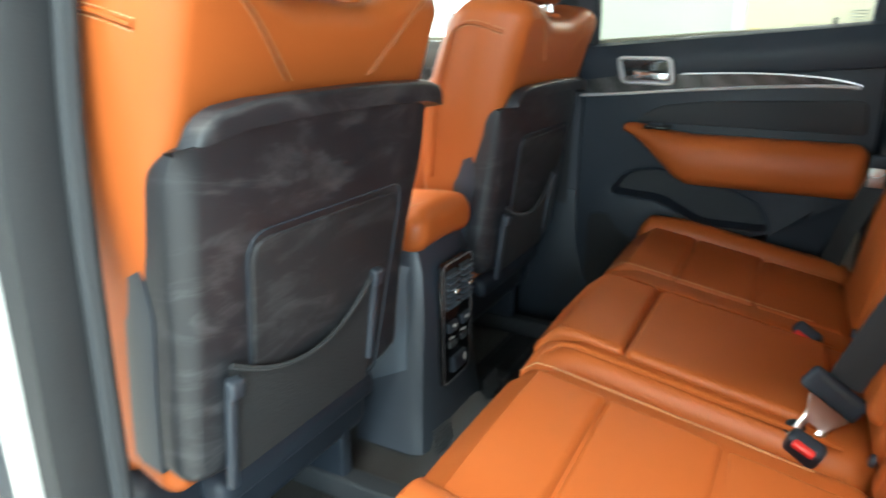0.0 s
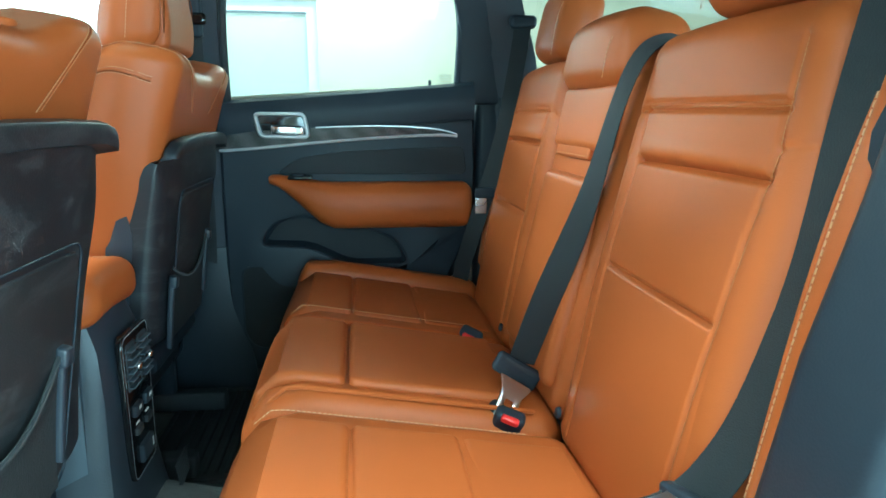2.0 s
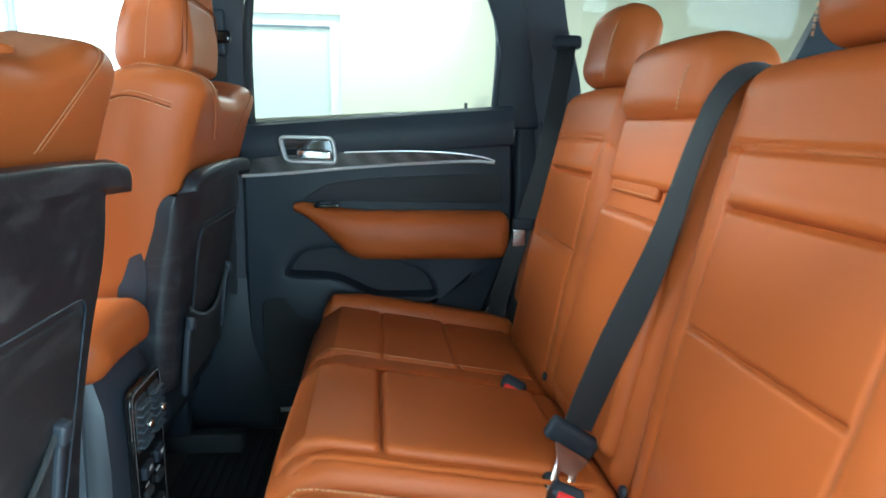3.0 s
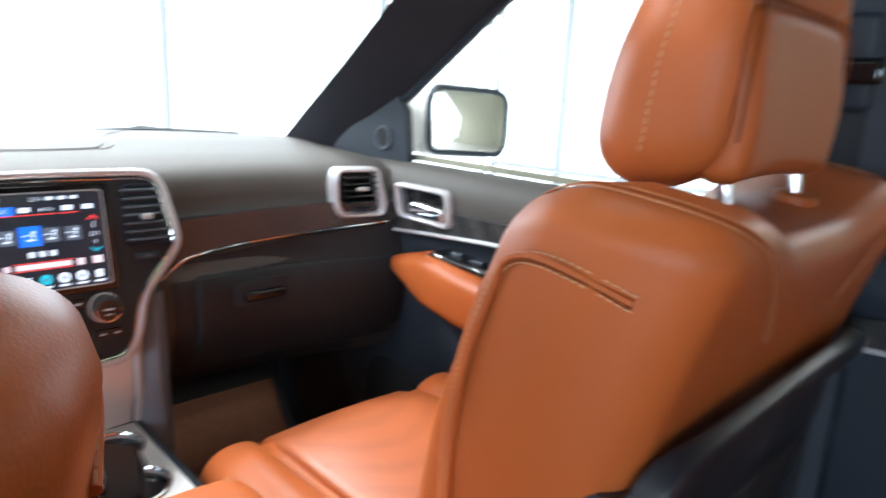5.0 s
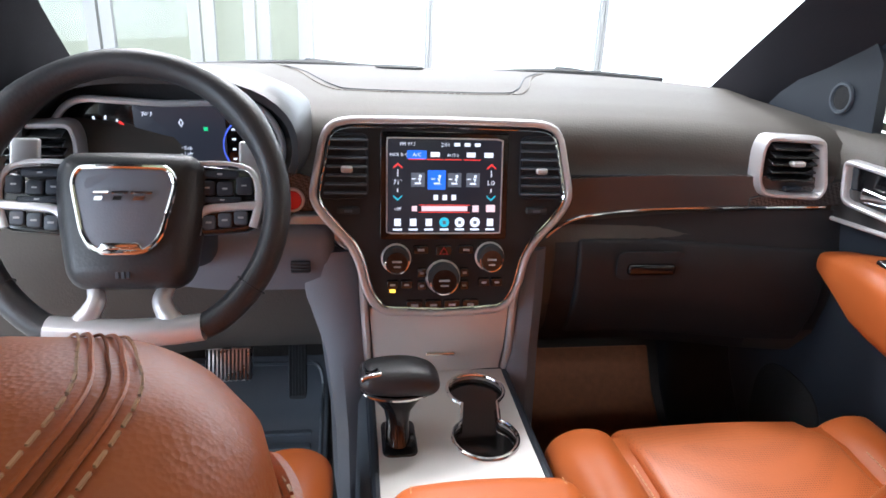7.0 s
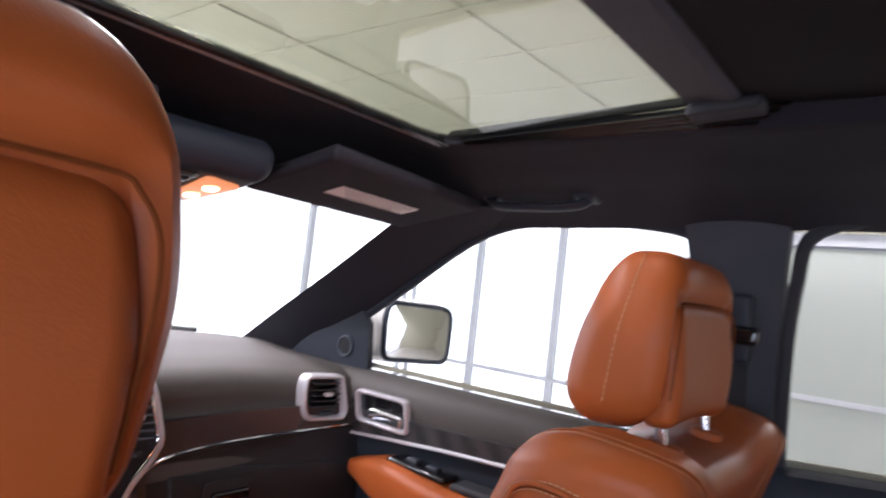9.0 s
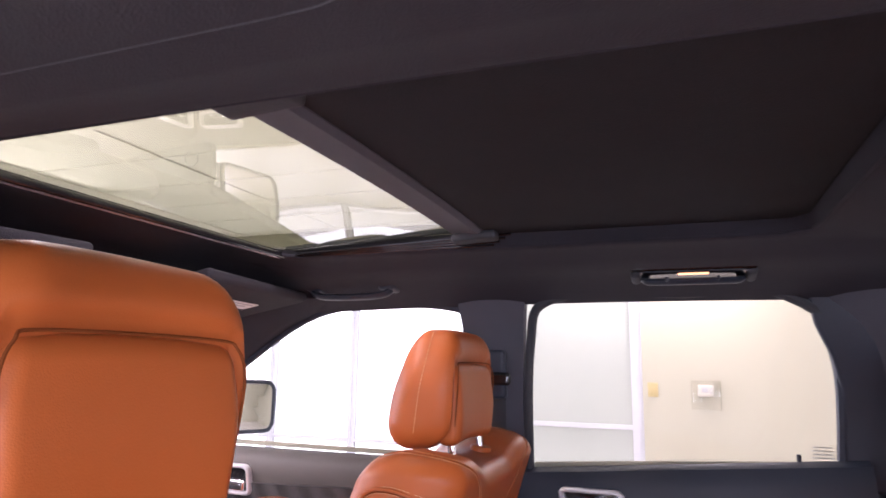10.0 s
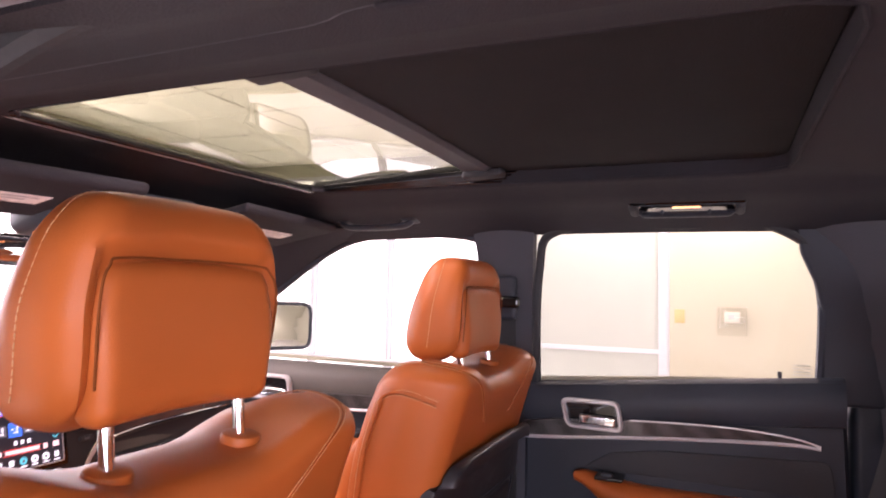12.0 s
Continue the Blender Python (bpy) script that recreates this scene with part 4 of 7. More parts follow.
        return Vector((x * (1 + 0.10 * smooth(0.3, 0.7, yy)), yy, 0.635 + z + 0.055 * (yy - 0.2) - 0.05 * smooth(0.66, 0.74, yy)))
    part("cushion", softbox(0.46, 0.54, 0.13, 0.05, (6, 8, 2), 4, cush), leather, t)
    part("cushion_insert", softbox(0.28, 0.49, 0.04, 0.015, (4, 6, 1), 3, lambda x, y, z: cush(x, y + 0.015, z + 0.058 + 0.006 * (1 - (x / 0.14) ** 2))), leather_perf, t, "perforated seat panel")
    for sd in (1, -1):
        part("cushion_bolster", softbox(0.095, 0.50, 0.115, 0.045, (2, 6, 2), 4, lambda x, y, z: cush(sd * 0.192 + x, y + 0.01, z + 0.026)), leather, t)
        part("stitching", stitches([cush(sd * 0.158, -0.22 + 0.03 * i, 0.081) for i in range(13)], 0.008, 0.0009), thread, t, "cream thread stitching")
    part("side_trim", softbox(0.50, 0.42, 0.16, 0.03, (2, 3, 1), 3, lambda x, y, z: Vector((x * 0.98, y + 0.36, z + 0.505))), trim_black, t, "black plastic seat base")
    for sd in (1, -1):
        part("slide_rail", softbox(0.045, 0.62, 0.05, 0.008, (1, 1, 1), 2, lambda x, y, z: Vector((sd * 0.17 + x, y + 0.33, z + 0.33))), rubber, t, "black slide rail")
        part("riser", softbox(0.03, 0.40, 0.12, 0.008, (1, 1, 1), 2, lambda x, y, z: Vector((sd * 0.17 + x, y + 0.35, z + 0.40))), trim_black, t)
    t.location = at


front_seat("tan leather driver seat with a scuffed black back shell", (-0.434, -0.006, 0.000), 0.018, 0.020, 0.08)
front_seat("tan leather front passenger seat with a black back shell", (0.392, 0, 0.004), 0.0, -0.022, 0.24)

# ---------------------------------------------------------------- rear bench


def seg(q, s_, a, b):
    """Distance from (q, s_) to the segment a-b."""
    dx, dy = b[0] - a[0], b[1] - a[1]
    f = max(0.0, min(1.0, ((q - a[0]) * dx + (s_ - a[1]) * dy) / (dx * dx + dy * dy)))
    return math.hypot(q - a[0] - f * dx, s_ - a[1] - f * dy)


# seams of an outer rear backrest: line, depth, width
SEAMS = [
    (((0.553, 0.529), (0.225, 0.531), (0.192, 0.513), (0.167, 0.486)), 0.0055, 0.0034),
    (((0.553, 0.538), (0.232, 0.541)), 0.0035, 0.0030),
    (((0.258, 0.460), (0.553, 0.459)), 0.0110, 0.0044),
    (((0.248, 0.303), (0.536, 0.301)), 0.0065, 0.0036),
    (((0.533, 0.05), (0.543, 0.25), (0.552, 0.41), (0.558, 0.48), (0.553, 0.53), (0.549, 0.60)), 0.0045, 0.0032),
    (((0.248, 0.03), (0.246, 0.30), (0.258, 0.46), (0.248, 0.53)), 0.0045, 0.0034),
    (((0.558, 0.487), (0.606, 0.508)), 0.0040, 0.0030),
    (((0.205, 0.04), (0.207, 0.46)), 0.0035, 0.0034),
]


def rear_seat():
    t = thing("rear_bench", "tan leather split rear bench with three seats", "car seat")

    def cz(y):
        return 0.678 - 0.17 * (-0.17 - y)

    def cush(x, y, h):
        return Vector((x, y, cz(y) + h - 0.06 * smooth(-0.225, -0.15, y)))

    def back(x, s, n):
        """s up the back from the bite line, n forward."""
        return Vector((x, -0.662 - 0.215 * s + 0.977 * n, 0.578 + 0.977 * s + 0.215 * n))

    # cushions: outer seats with bolsters, middle seat raised
    for sd, name in ((-1, "left"), (1, "right")):
        c = sd * 0.43
        part("cushion", softbox(0.46, 0.53, 0.17, 0.045, (6, 8, 2), 4, lambda x, y, z: cush(c + x, y - 0.415, z - 0.092 + 0.010 * smooth(-0.1, 0.2, -abs(x) + 0.2))), leather, t)
        part("front_panel", softbox(0.33, 0.155, 0.03, 0.012, (4, 3, 1), 3, lambda x, y, z: cush(c + sd * 0.005 + x, y - 0.248, z - 0.008 + 0.004 * (1 - (x / 0.16) ** 2))), leather, t)
        for k, w in ((0, 0.16), (1, 0.165)):
            part("insert", softbox(0.33, w - 0.003, 0.03, 0.012, (4, 3, 1), 3, lambda x, y, z: cush(c + sd * 0.005 + x, y - 0.405 - 0.163 * k, z - 0.009 - 0.004 * k)), leather, t)
        part("cushion_bolster", softbox(0.075, 0.50, 0.07, 0.032, (2, 6, 1), 4, lambda x, y, z: cush(sd * 0.628 + x - sd * 0.02 * smooth(0.1, 0.3, y), y - 0.425, z + 0.000)), leather, t)
        part("stitching", stitches([cush(c - sd * 0.168, -0.19 - 0.025 * i, 0.0105) for i in range(17)], 0.0075, 0.0009), thread, t, "tan thread stitching")
    part("cushion", softbox(0.395, 0.53, 0.17, 0.045, (6, 8, 2), 4, lambda x, y, z: cush(x, y - 0.415, z - 0.080 + 0.008 * (1 - (x / 0.2) ** 2))), leather, t)
    for k, (w, y0) in enumerate(((0.15, -0.242), (0.29, -0.467))):
        part("insert", softbox(0.30, w, 0.03, 0.012, (4, 4, 1), 3, lambda x, y, z: cush(x, y + y0, z + 0.007 + 0.005 * (1 - (x / 0.15) ** 2))), leather, t)
    for sd in (1, -1):
        part("piping", tube([cush(sd * 0.176, -0.175 - 0.025 * i, 0.010 - 0.02 * smooth(3, 0, i)) for i in range(19)], 0.0042, 6), leather, t)
    # outer backs
    for sd in (-1, 1):
        def face(q, s_):
            """Height of the padded front, with panels sunk along their seams; q outward from the car's centre line."""
            h = 0.010 + 0.010 * smooth(0.0, 0.3, s_)
            for line, deep, wide in SEAMS:
                h -= deep * math.exp(-(min(seg(q, s_, a, b) for a, b in zip(line, line[1:])) / wide) ** 2)
            if 0.25 < q < 0.555:
                u = math.sin(math.pi * (q - 0.25) / 0.305) ** 0.5
                for lo, hi, puff in ((0.02, 0.303, 0.008), (0.303, 0.460, 0.006), (0.460, 0.531, 0.005)):
                    if lo < s_ < hi:
                        h += puff * u * math.sin(math.pi * (s_ - lo) / (hi - lo)) ** 0.5
                h += 0.007 * u * math.exp(-((s_ - 0.474) / 0.018) ** 2) * smooth(0.456, 0.464, s_)
            return h

        def main(x, y, z):
            s_ = y + 0.3200
            k = x / 0.235
            xx = sd * 0.393 + x * (1 - 0.04 * smooth(0.4, 0.66, s_))
            ss = s_ - 0.012 * k * k * smooth(0.4, 0.66, s_)
            return back(xx, ss, z - 0.06 + (face(sd * xx, ss) if z > 0.02 else 0.010))
        fine = (150, 220, 2) if sd < 0 else (76, 110, 2)
        part("backrest", softbox(0.416, 0.665, 0.12, 0.042, fine, 4, main), leather, t)
        for line in (SEAMS[4][0], SEAMS[0][0][:2]):
            pts = [Vector((a[0] + (b[0] - a[0]) * i / 20, a[1] + (b[1] - a[1]) * i / 20)) for a, b in zip(line, line[1:]) for i in range(20)]
            part("stitching", stitches([back(sd * (p.x + 0.004), p.y + 0.003, face(p.x + 0.004, p.y + 0.003)) for p in pts], 0.0050, 0.0005), tan_thread, t, "fine tan stitching")
        # side bolster of the body beside the backrest, with a double row of stitches
        sb = lambda x, s, n: back(sd * 0.668 + x, s, n)
        def sbol(x, y, z):
            s = y + 0.335
            w = max(0.05, math.sin(math.pi * min(1, max(0, (s - 0.09) / 0.49)) ** 1.5) ** 0.85)
            return sb(-sd * 0.024 + (x + sd * 0.025) * w, s, z - 0.036 + 0.018 * w)
        part("side_bolster", softbox(0.050, 0.49, 0.080, 0.022, (4, 14, 2), 4, sbol), leather, t)
        for q in (0.0, 0.016):
            part("stitching", stitches([sbol(-sd * (0.0250 - q), -0.21 + 0.03 * i, 0.0185 + 0.0220 * min(1, q * 60)) for i in range(15)], 0.008, 0.0010), thread, t, "pale double row of stitching")
        part("piping", tube([sbol(-sd * 0.0185, -0.21 + 0.03 * i, 0.0345) for i in range(15)], 0.003, 6), leather, t)
        # headrest
        c = sd * 0.394

        def hr(x, y, z):
            k = x / 0.13
            return back(sd * 0.405 + x * (1 - 0.12 * smooth(0, 0.09, y)), y + 0.738, z - 0.035 + 0.02 * (1 - k * k))
        part("headrest", softbox(0.225, 0.17, 0.10, 0.045, (5, 4, 2), 4, hr), leather, t)
        part("stitching", stitches(spline([back(sd * 0.40 - sd * 0.072, 0.657, 0.024), back(sd * 0.40 - sd * 0.075, 0.742, 0.030), back(sd * 0.40 - sd * 0.067, 0.817, 0.012)], 8), 0.0075, 0.0009), thread, t, "pale thread stitching")
        for q in (1, -1):
            part("post", tube([back(sd * 0.40 + q * 0.055, 0.63, -0.04), back(sd * 0.40 + q * 0.055, 0.71, -0.04)], 0.006, 10), chrome, t, "chrome headrest post")
            part("collar", disc(back(sd * 0.40 + q * 0.055, 0.640, -0.04), (0, -0.2, 1), 0.016, 0.012, 14, 0.003), trim_black, t, "black post collar")
        part("child_seat_anchor", disc(back(c - sd * 0.180, 0.045, 0.016), (0, 1, 0.2), 0.009, 0.006, 14, 0.002), trim_black, t, "black round anchor cap")
    # middle back with its fold-down rest and low headrest
    part("middle_back", softbox(0.375, 0.61, 0.12, 0.04, (6, 10, 2), 4, lambda x, y, z: back(x, y + 0.31, z - 0.048)), leather, t)
    part("armrest", softbox(0.30, 0.36, 0.05, 0.020, (5, 6, 1), 4, lambda x, y, z: back(x * (1 - 0.06 * smooth(0, 0.18, y)), y + 0.235, z + 0.006)), leather, t, "fold-down armrest, folded up")
    part("pull_strap", softbox(0.185, 0.038, 0.010, 0.004, (5, 2, 1), 3, lambda x, y, z: back(x + 0.030, y + 0.463, z + 0.018)), leather, t, "stitched leather pull strap")
    for q in (0.014, -0.014):
        part("stitching", stitches([back(-0.055 + 0.017 * i, 0.463 + q, 0.0235) for i in range(11)], 0.0065, 0.0008), thread, t, "thread stitching")
    part("upper_panel", softbox(0.29, 0.115, 0.035, 0.014, (5, 3, 1), 3, lambda x, y, z: back(x, y + 0.518, z + 0.010)), leather, t)
    part("middle_headrest", softbox(0.330, 0.130, 0.115, 0.040, (6, 3, 2), 4, lambda x, y, z: back(x * (1 - 0.10 * smooth(0, 0.07, y)), y + 0.632, z - 0.018 + 0.015 * (1 - (x / 0.16) ** 2))), leather, t, "low headrest of the middle seat")
    part("stitching", stitches(spline([back(-0.10, 0.577, 0.047), back(-0.104, 0.637, 0.049), back(-0.10, 0.692, 0.015), back(-0.10, 0.699, -0.02)], 8), 0.0075, 0.0009), thread, t, "pale thread stitching")
    part("seat_base", softbox(1.33, 0.42, 0.20, 0.03, (6, 2, 1), 3, lambda x, y, z: Vector((x, y - 0.49, z + 0.40))), trim_black, t, "black seat base")
    part("gap_cover", softbox(1.30, 0.05, 0.05, 0.02, (4, 1, 1), 2, lambda x, y, z: Vector((x, y - 0.715, z + 0.57))), carpet, t)
    return t


rear_seat()

# ---------------------------------------------------------------- seat belts


def buckle(name, at, tilt, label, red=True):
    t = thing(name, label, "seat belt buckle", at)
    t.rotation_euler = tuple(radians(a) for a in tilt)
    part("housing", softbox(0.050, 0.028, 0.075, 0.009, (1, 1, 1), 3, lambda x, y, z: Vector((x * (1 - 0.1 * smooth(0, -0.04, z)), y, z + 0.02))), trim_black, t)
    part("release_button", softbox(0.030, 0.012, 0.012, 0.004, (1, 1, 1), 2, lambda x, y, z: Vector((x, y + 0.012, z + 0.053))), red_plastic, t, "red release button")
    part("stalk", softbox(0.034, 0.016, 0.06, 0.005, (1, 1, 1), 2, lambda x, y, z: Vector((x, y, z - 0.035))), webbing, t)
    return t


LW, LD = Vector((0, 0.84, 0.54)), Vector((0, 0.54, -0.84))
LO = Vector((-0.110, -0.611, 0.661))


def latch(u, v, n):
    return LO - LW * u * 1.22 + LD * v * 1.15 + Vector((-n - 0.75 * max(0.0, v - 0.01), 0, 0))


def belt_middle():
    t = thing("seat_belt", "black middle seat belt buckled across the backrest", "seat belt")
    top = spline([(-0.200, -0.87, 1.165), (-0.197, -0.845, 1.196), (-0.193, -0.808, 1.206), (-0.188, -0.768, 1.182), (-0.176, -0.740, 1.11), (-0.150, -0.706, 0.95), (-0.122, -0.652, 0.78), latch(0, -0.012, 0)], 6)
    n = len(top) - 1
    part("webbing", ribbon(top, [tuple(Vector((1, 0.05, 0.3)).lerp(LW, smooth(0.55, 1.0, i / n))) for i in range(n + 1)], 0.047), webbing, t)
    grip = part("latch_plate", softbox(0.074, 0.032, 0.013, 0.006, (3, 2, 1), 3, lambda u, v, m: latch(u, v + 0.002, m + 0.004)), trim_black, t, "black plastic belt tongue grip")
    part("slot", plate(rloop(rect(0, -0.006, 0.052, 0.007), 0.002), 0.001, lambda u, v, m: latch(u, v, m + 0.0105), 0.0003, 1), rubber, grip, "dark webbing slot")
    O = rloop([(-0.027, 0.012), (0.027, 0.012), (0.0165, 0.028), (0.0155, 0.074), (-0.0155, 0.074), (-0.0165, 0.028)], 0.004)
    part("tongue", frame_ring(O, rloop(rect(0, 0.050, 0.014, 0.026), 0.003), 0.004, lambda u, v, m: latch(u, v, m + 0.026), 64), steel, t, "bright steel tongue")
    return t


belt_middle()
lb = thing("belt_buckle", "black belt buckle with the tongue latched in", "seat belt buckle")
part("housing", softbox(0.044, 0.085, 0.024, 0.010, (1, 2, 1), 3, lambda x, y, z: latch(x * (1 + 0.15 * smooth(0, 0.04, y)), y + 0.090, z + 0.016)), trim_black, lb)
part("stalk", softbox(0.030, 0.06, 0.012, 0.004, (1, 1, 1), 2, lambda x, y, z: latch(x, y + 0.140, z + 0.012)), webbing, lb)
buckle("belt_buckle", (-0.170, -0.572, 0.572), (-25, -20, 75), "black belt buckle with a red button, lying on the cushion")
buckle("belt_buckle", (0.195, -0.585, 0.600), (-45, -20, 60), "black belt buckle with a red button, empty")


def belt_outer(sd):
    t = thing("seat_belt", "black outer rear seat belt hanging by the pillar", "seat belt")
    if sd > 0:
        pts = spline([(0.672, -0.800, 1.335), (0.655, -0.785, 1.25), (0.630, -0.745, 1.05), (0.622, -0.690, 0.86), (0.622, -0.640, 0.70), (0.622, -0.620, 0.60)], 6)
        part("webbing", ribbon(pts, (0.55, 1.0, 0.25), 0.047), webbing, t)
        part("latch_plate", softbox(0.016, 0.055, 0.03, 0.006, (1, 1, 1), 2, lambda x, y, z: Vector((0.615 + x, y - 0.69, z + 0.88))), trim_black, t, "black tongue grip")
        part("tongue", softbox(0.004, 0.032, 0.045, 0.0015, (1, 1, 1), 2, lambda x, y, z: Vector((0.612 + x, y - 0.680, z + 0.845))), steel, t, "bright steel tongue")
    else:
        pts = spline([(-0.655, -0.800, 1.335), (-0.640, -0.792, 1.25), (-0.622, -0.775, 1.10), (-0.620, -0.752, 0.96), (-0.620, -0.712, 0.82), (-0.610, -0.682, 0.745), (-0.600, -0.650, 0.705), (-0.592, -0.615, 0.690)], 6)
        part("webbing", ribbon(pts, [(1.0, 0.5 * abs(1 - i / 20), 0.25) for i in range(len(pts))], 0.050), webbing, t)
        part("latch_plate", softbox(0.062, 0.016, 0.014, 0.005, (2, 1, 1), 2, lambda x, y, z: Vector((-0.603 + x, y - 0.660 + 0.25 * x, z + 0.722 - 0.15 * x))), trim_black, t, "black tongue grip")
        part("tongue", softbox(0.034, 0.030, 0.004, 0.0015, (1, 1, 1), 2, lambda x, y, z: Vector((-0.603 + x, y - 0.640, z + 0.716 - 0.3 * y))), steel, t, "bright steel tongue")
    part("guide", softbox(0.03, 0.075, 0.035, 0.012, (1, 2, 1), 3, lambda x, y, z: Vector((sd * 0.674 + x, y - 0.800, z + 1.34))), trim_black, t, "black belt guide")
    return t


belt_outer(1)
belt_outer(-1)


def belt_front(sd):
    t = thing("seat_belt", "black front seat belt on its pillar guide", "seat belt")
    pts = spline([(sd * 0.668, 0.070, 1.345), (sd * 0.690, 0.072, 1.10), (sd * 0.712, 0.075, 0.80), (sd * 0.715, 0.085, 0.50)], 6)
    part("webbing", ribbon(pts, (0, 1, 0), 0.046), webbing, t)
    part("height_adjuster", softbox(0.028, 0.055, 0.11, 0.010, (1, 1, 2), 3, lambda x, y, z: Vector((sd * 0.660 + x - sd * 0.1 * z, y + 0.070, z + 1.335))), trim_black, t, "black height adjuster")
    part("guide_loop", softbox(0.02, 0.085, 0.03, 0.009, (1, 2, 1), 3, lambda x, y, z: Vector((sd * 0.640 + x, y + 0.070, z + 1.325))), gloss_black, t, "black guide loop")
    return t


belt_front(1)

# ---------------------------------------------------------------- door trims (right side)


def door_handle(parent, y0, y1, z0, z1, x):
    to = lambda u, v, n: Vector((x - n, u, v))
    cy, cz, w, h = (y0 + y1) / 2, (z0 + z1) / 2, abs(y1 - y0), z1 - z0
    sk = 0.12
    O = rloop([(cy - w / 2, cz - h / 2 - sk * 0.02), (cy + w / 2 - 0.016, cz - h / 2), (cy + w / 2, cz + h / 2), (cy - w / 2 + 0.012, cz + h / 2)], 0.020, 5)
    I = inset(resample(O, 72), 0.0105)
    h_ = part("handle_surround", frame_ring(O, I, 0.016, to, 72), satin, parent, "satin chrome door handle surround")
    part("cup", plate(inset(resample(O, 48), 0.006), 0.003, to, 0.001), gloss_black, h_, "black recess")
    part("lever", softbox(0.012, w * 0.56, h * 0.36, 0.008, (1, 4, 1), 3, lambda a, b, c: Vector((x - 0.012 + a, cy - w * 0.10 + b, cz - h * 0.18 + c + 0.006 * (b / w)))), chrome, h_, "chrome lever")


def rear_door():
    t = thing("rear_door", "black rear door trim with tan armrest and chrome handle", "car door", (0, 0.017, 0.004), kind="structure")
    X = 0.722
    to = lambda u, v, n: Vector((X - n, u, v))
    outline = rloop([(0.012, 1.118), (-0.69, 1.158), (-0.70, 0.80), (-0.56, 0.47), (-0.42, 0.36), (-0.02, 0.345), (0.012, 0.42)], [0.01, 0.02, 0.05, 0.08, 0.06, 0.06, 0.03], 4)
    pocket = rloop([(-0.080, 0.722), (-0.125, 0.790), (-0.21, 0.805), (-0.34, 0.785), (-0.47, 0.735), (-0.505, 0.660), (-0.33, 0.660), (-0.22, 0.715)], 0.03, 4)
    n = 96
    O, P = resample(outline, n), resample(pocket, n)
    rings = [[to(p.x, p.y, -0.03) for p in O], [to(p.x, p.y, 0.008) for p in O], [to(p.x, p.y, 0.016) for p in inset(O, 0.008)],
             [to(p.x + (q.x - p.x) * 0.5, p.y + (q.y - p.y) * 0.5, 0.018) for p, q in zip(O, P)], [to(p.x, p.y, 0.024) for p in inset(P, -0.016)], [to(p.x, p.y, 0.020) for p in P], [to(p.x, p.y, -0.004) for p in inset(P, 0.003)], [to(p.x, p.y, -0.026) for p in inset(P, 0.010)]]
    part("panel", loft(rings), trim_black, t)
    part("pull_lip", tube([to(p.x, p.y, 0.022) for p in P], 0.004, 6, loop=True), trim_black, t)
    # pocket floor coloured dark to paint the shade in the recess
    part("pull_shadow_pad", plate(inset(P, 0.011), 0.002, lambda u, v, n: to(u, v, n - 0.0255), 0.0005), rubber, t, "dark plate painting the shade in the pull pocket")
    # upper roll below the glass
    part("upper_trim", loft([[Vector((X - a, y, b + (1.118 - 0.058 * y / 0.7) - 1.118 + 0)) for a, b in ((-0.03, 1.118), (0.0, 1.121), (0.020, 1.112), (0.032, 1.085), (0.034, 1.050), (0.026, 1.020), (0.0, 1.010), (-0.03, 1.010))] for y in (0.010, -0.10, -0.30, -0.50, -0.69)]), trim_black, t)
    # glass line strip
    part("glass_strip", ribbon([(0.737, 0.0, 1.124), (0.742, -0.33, 1.146), (0.745, -0.655, 1.164)], (0, 0, 1), 0.014, 0.006), mat("beige_glass_seal", (0.30, 0.29, 0.21), 0.7), t, "pale seal along the glass")
    # trim band tapering to the rear, with a bright line below
    low = [(0.008, 0.990), (-0.10, 0.998), (-0.25, 1.012), (-0.40, 1.024), (-0.52, 1.031), (-0.60, 1.033), (-0.640, 1.030)]
    top = [(0.008, 1.026), (-0.08, 1.040), (-0.25, 1.050), (-0.40, 1.055), (-0.52, 1.052), (-0.60, 1.043), (-0.640, 1.032)]
    band = loft([[to(a[0], a[1], 0.018), to(a[0], a[1], 0.036), to(b[0], b[1], 0.040), to(b[0], b[1], 0.018)] for a, b in zip(low, top)])
    part("trim_band", band, carbon, t, "carbon weave trim band")
    part("chrome_line", tube(spline([to(a, b - 0.002, 0.037) for a, b in low], 5), [0.0042] * 31, 8), bright_trim, t, "bright chrome line")
    part("chrome_line", tube(spline([to(a, b + 0.001, 0.040) for a, b in top[2:]], 5), 0.0022, 6), bright_trim, t, "bright chrome line")
    door_handle(t, -0.236, -0.082, 1.022, 1.092, X - 0.034)
    # armrest: tan leather, tapering to the front
    def arm(x, y, z):
        f = smooth(0.30, 0.02, abs(-0.12 - (y - 0.40)))
        yy = y - 0.40
        k = smooth(-0.115, -0.30, yy)
        return Vector((X - 0.030 - 0.022 * (1 - (z / 0.07) ** 2) + x * (0.35 + 0.65 * k), yy, 0.915 - 0.062 * k - 0.016 + z * (0.22 + 0.78 * k) + 0.012 * (1 - k)))
    part("armrest", softbox(0.075, 0.56, 0.130, 0.03, (2, 14, 4), 4, arm), leather, t, "tan leather armrest")
    part("stitching", stitches([arm(-0.034, 0.25 - 0.03 * i, 0.030) for i in range(17)], 0.0075, 0.0009), thread, t, "thread stitching")
    part("switch_pod", softbox(0.06, 0.065, 0.010, 0.004, (1, 1, 1), 2, lambda x, y, z: Vector((X - 0.045 + x, y - 0.205, z + 0.917))), gloss_black, t, "black window switch pod")
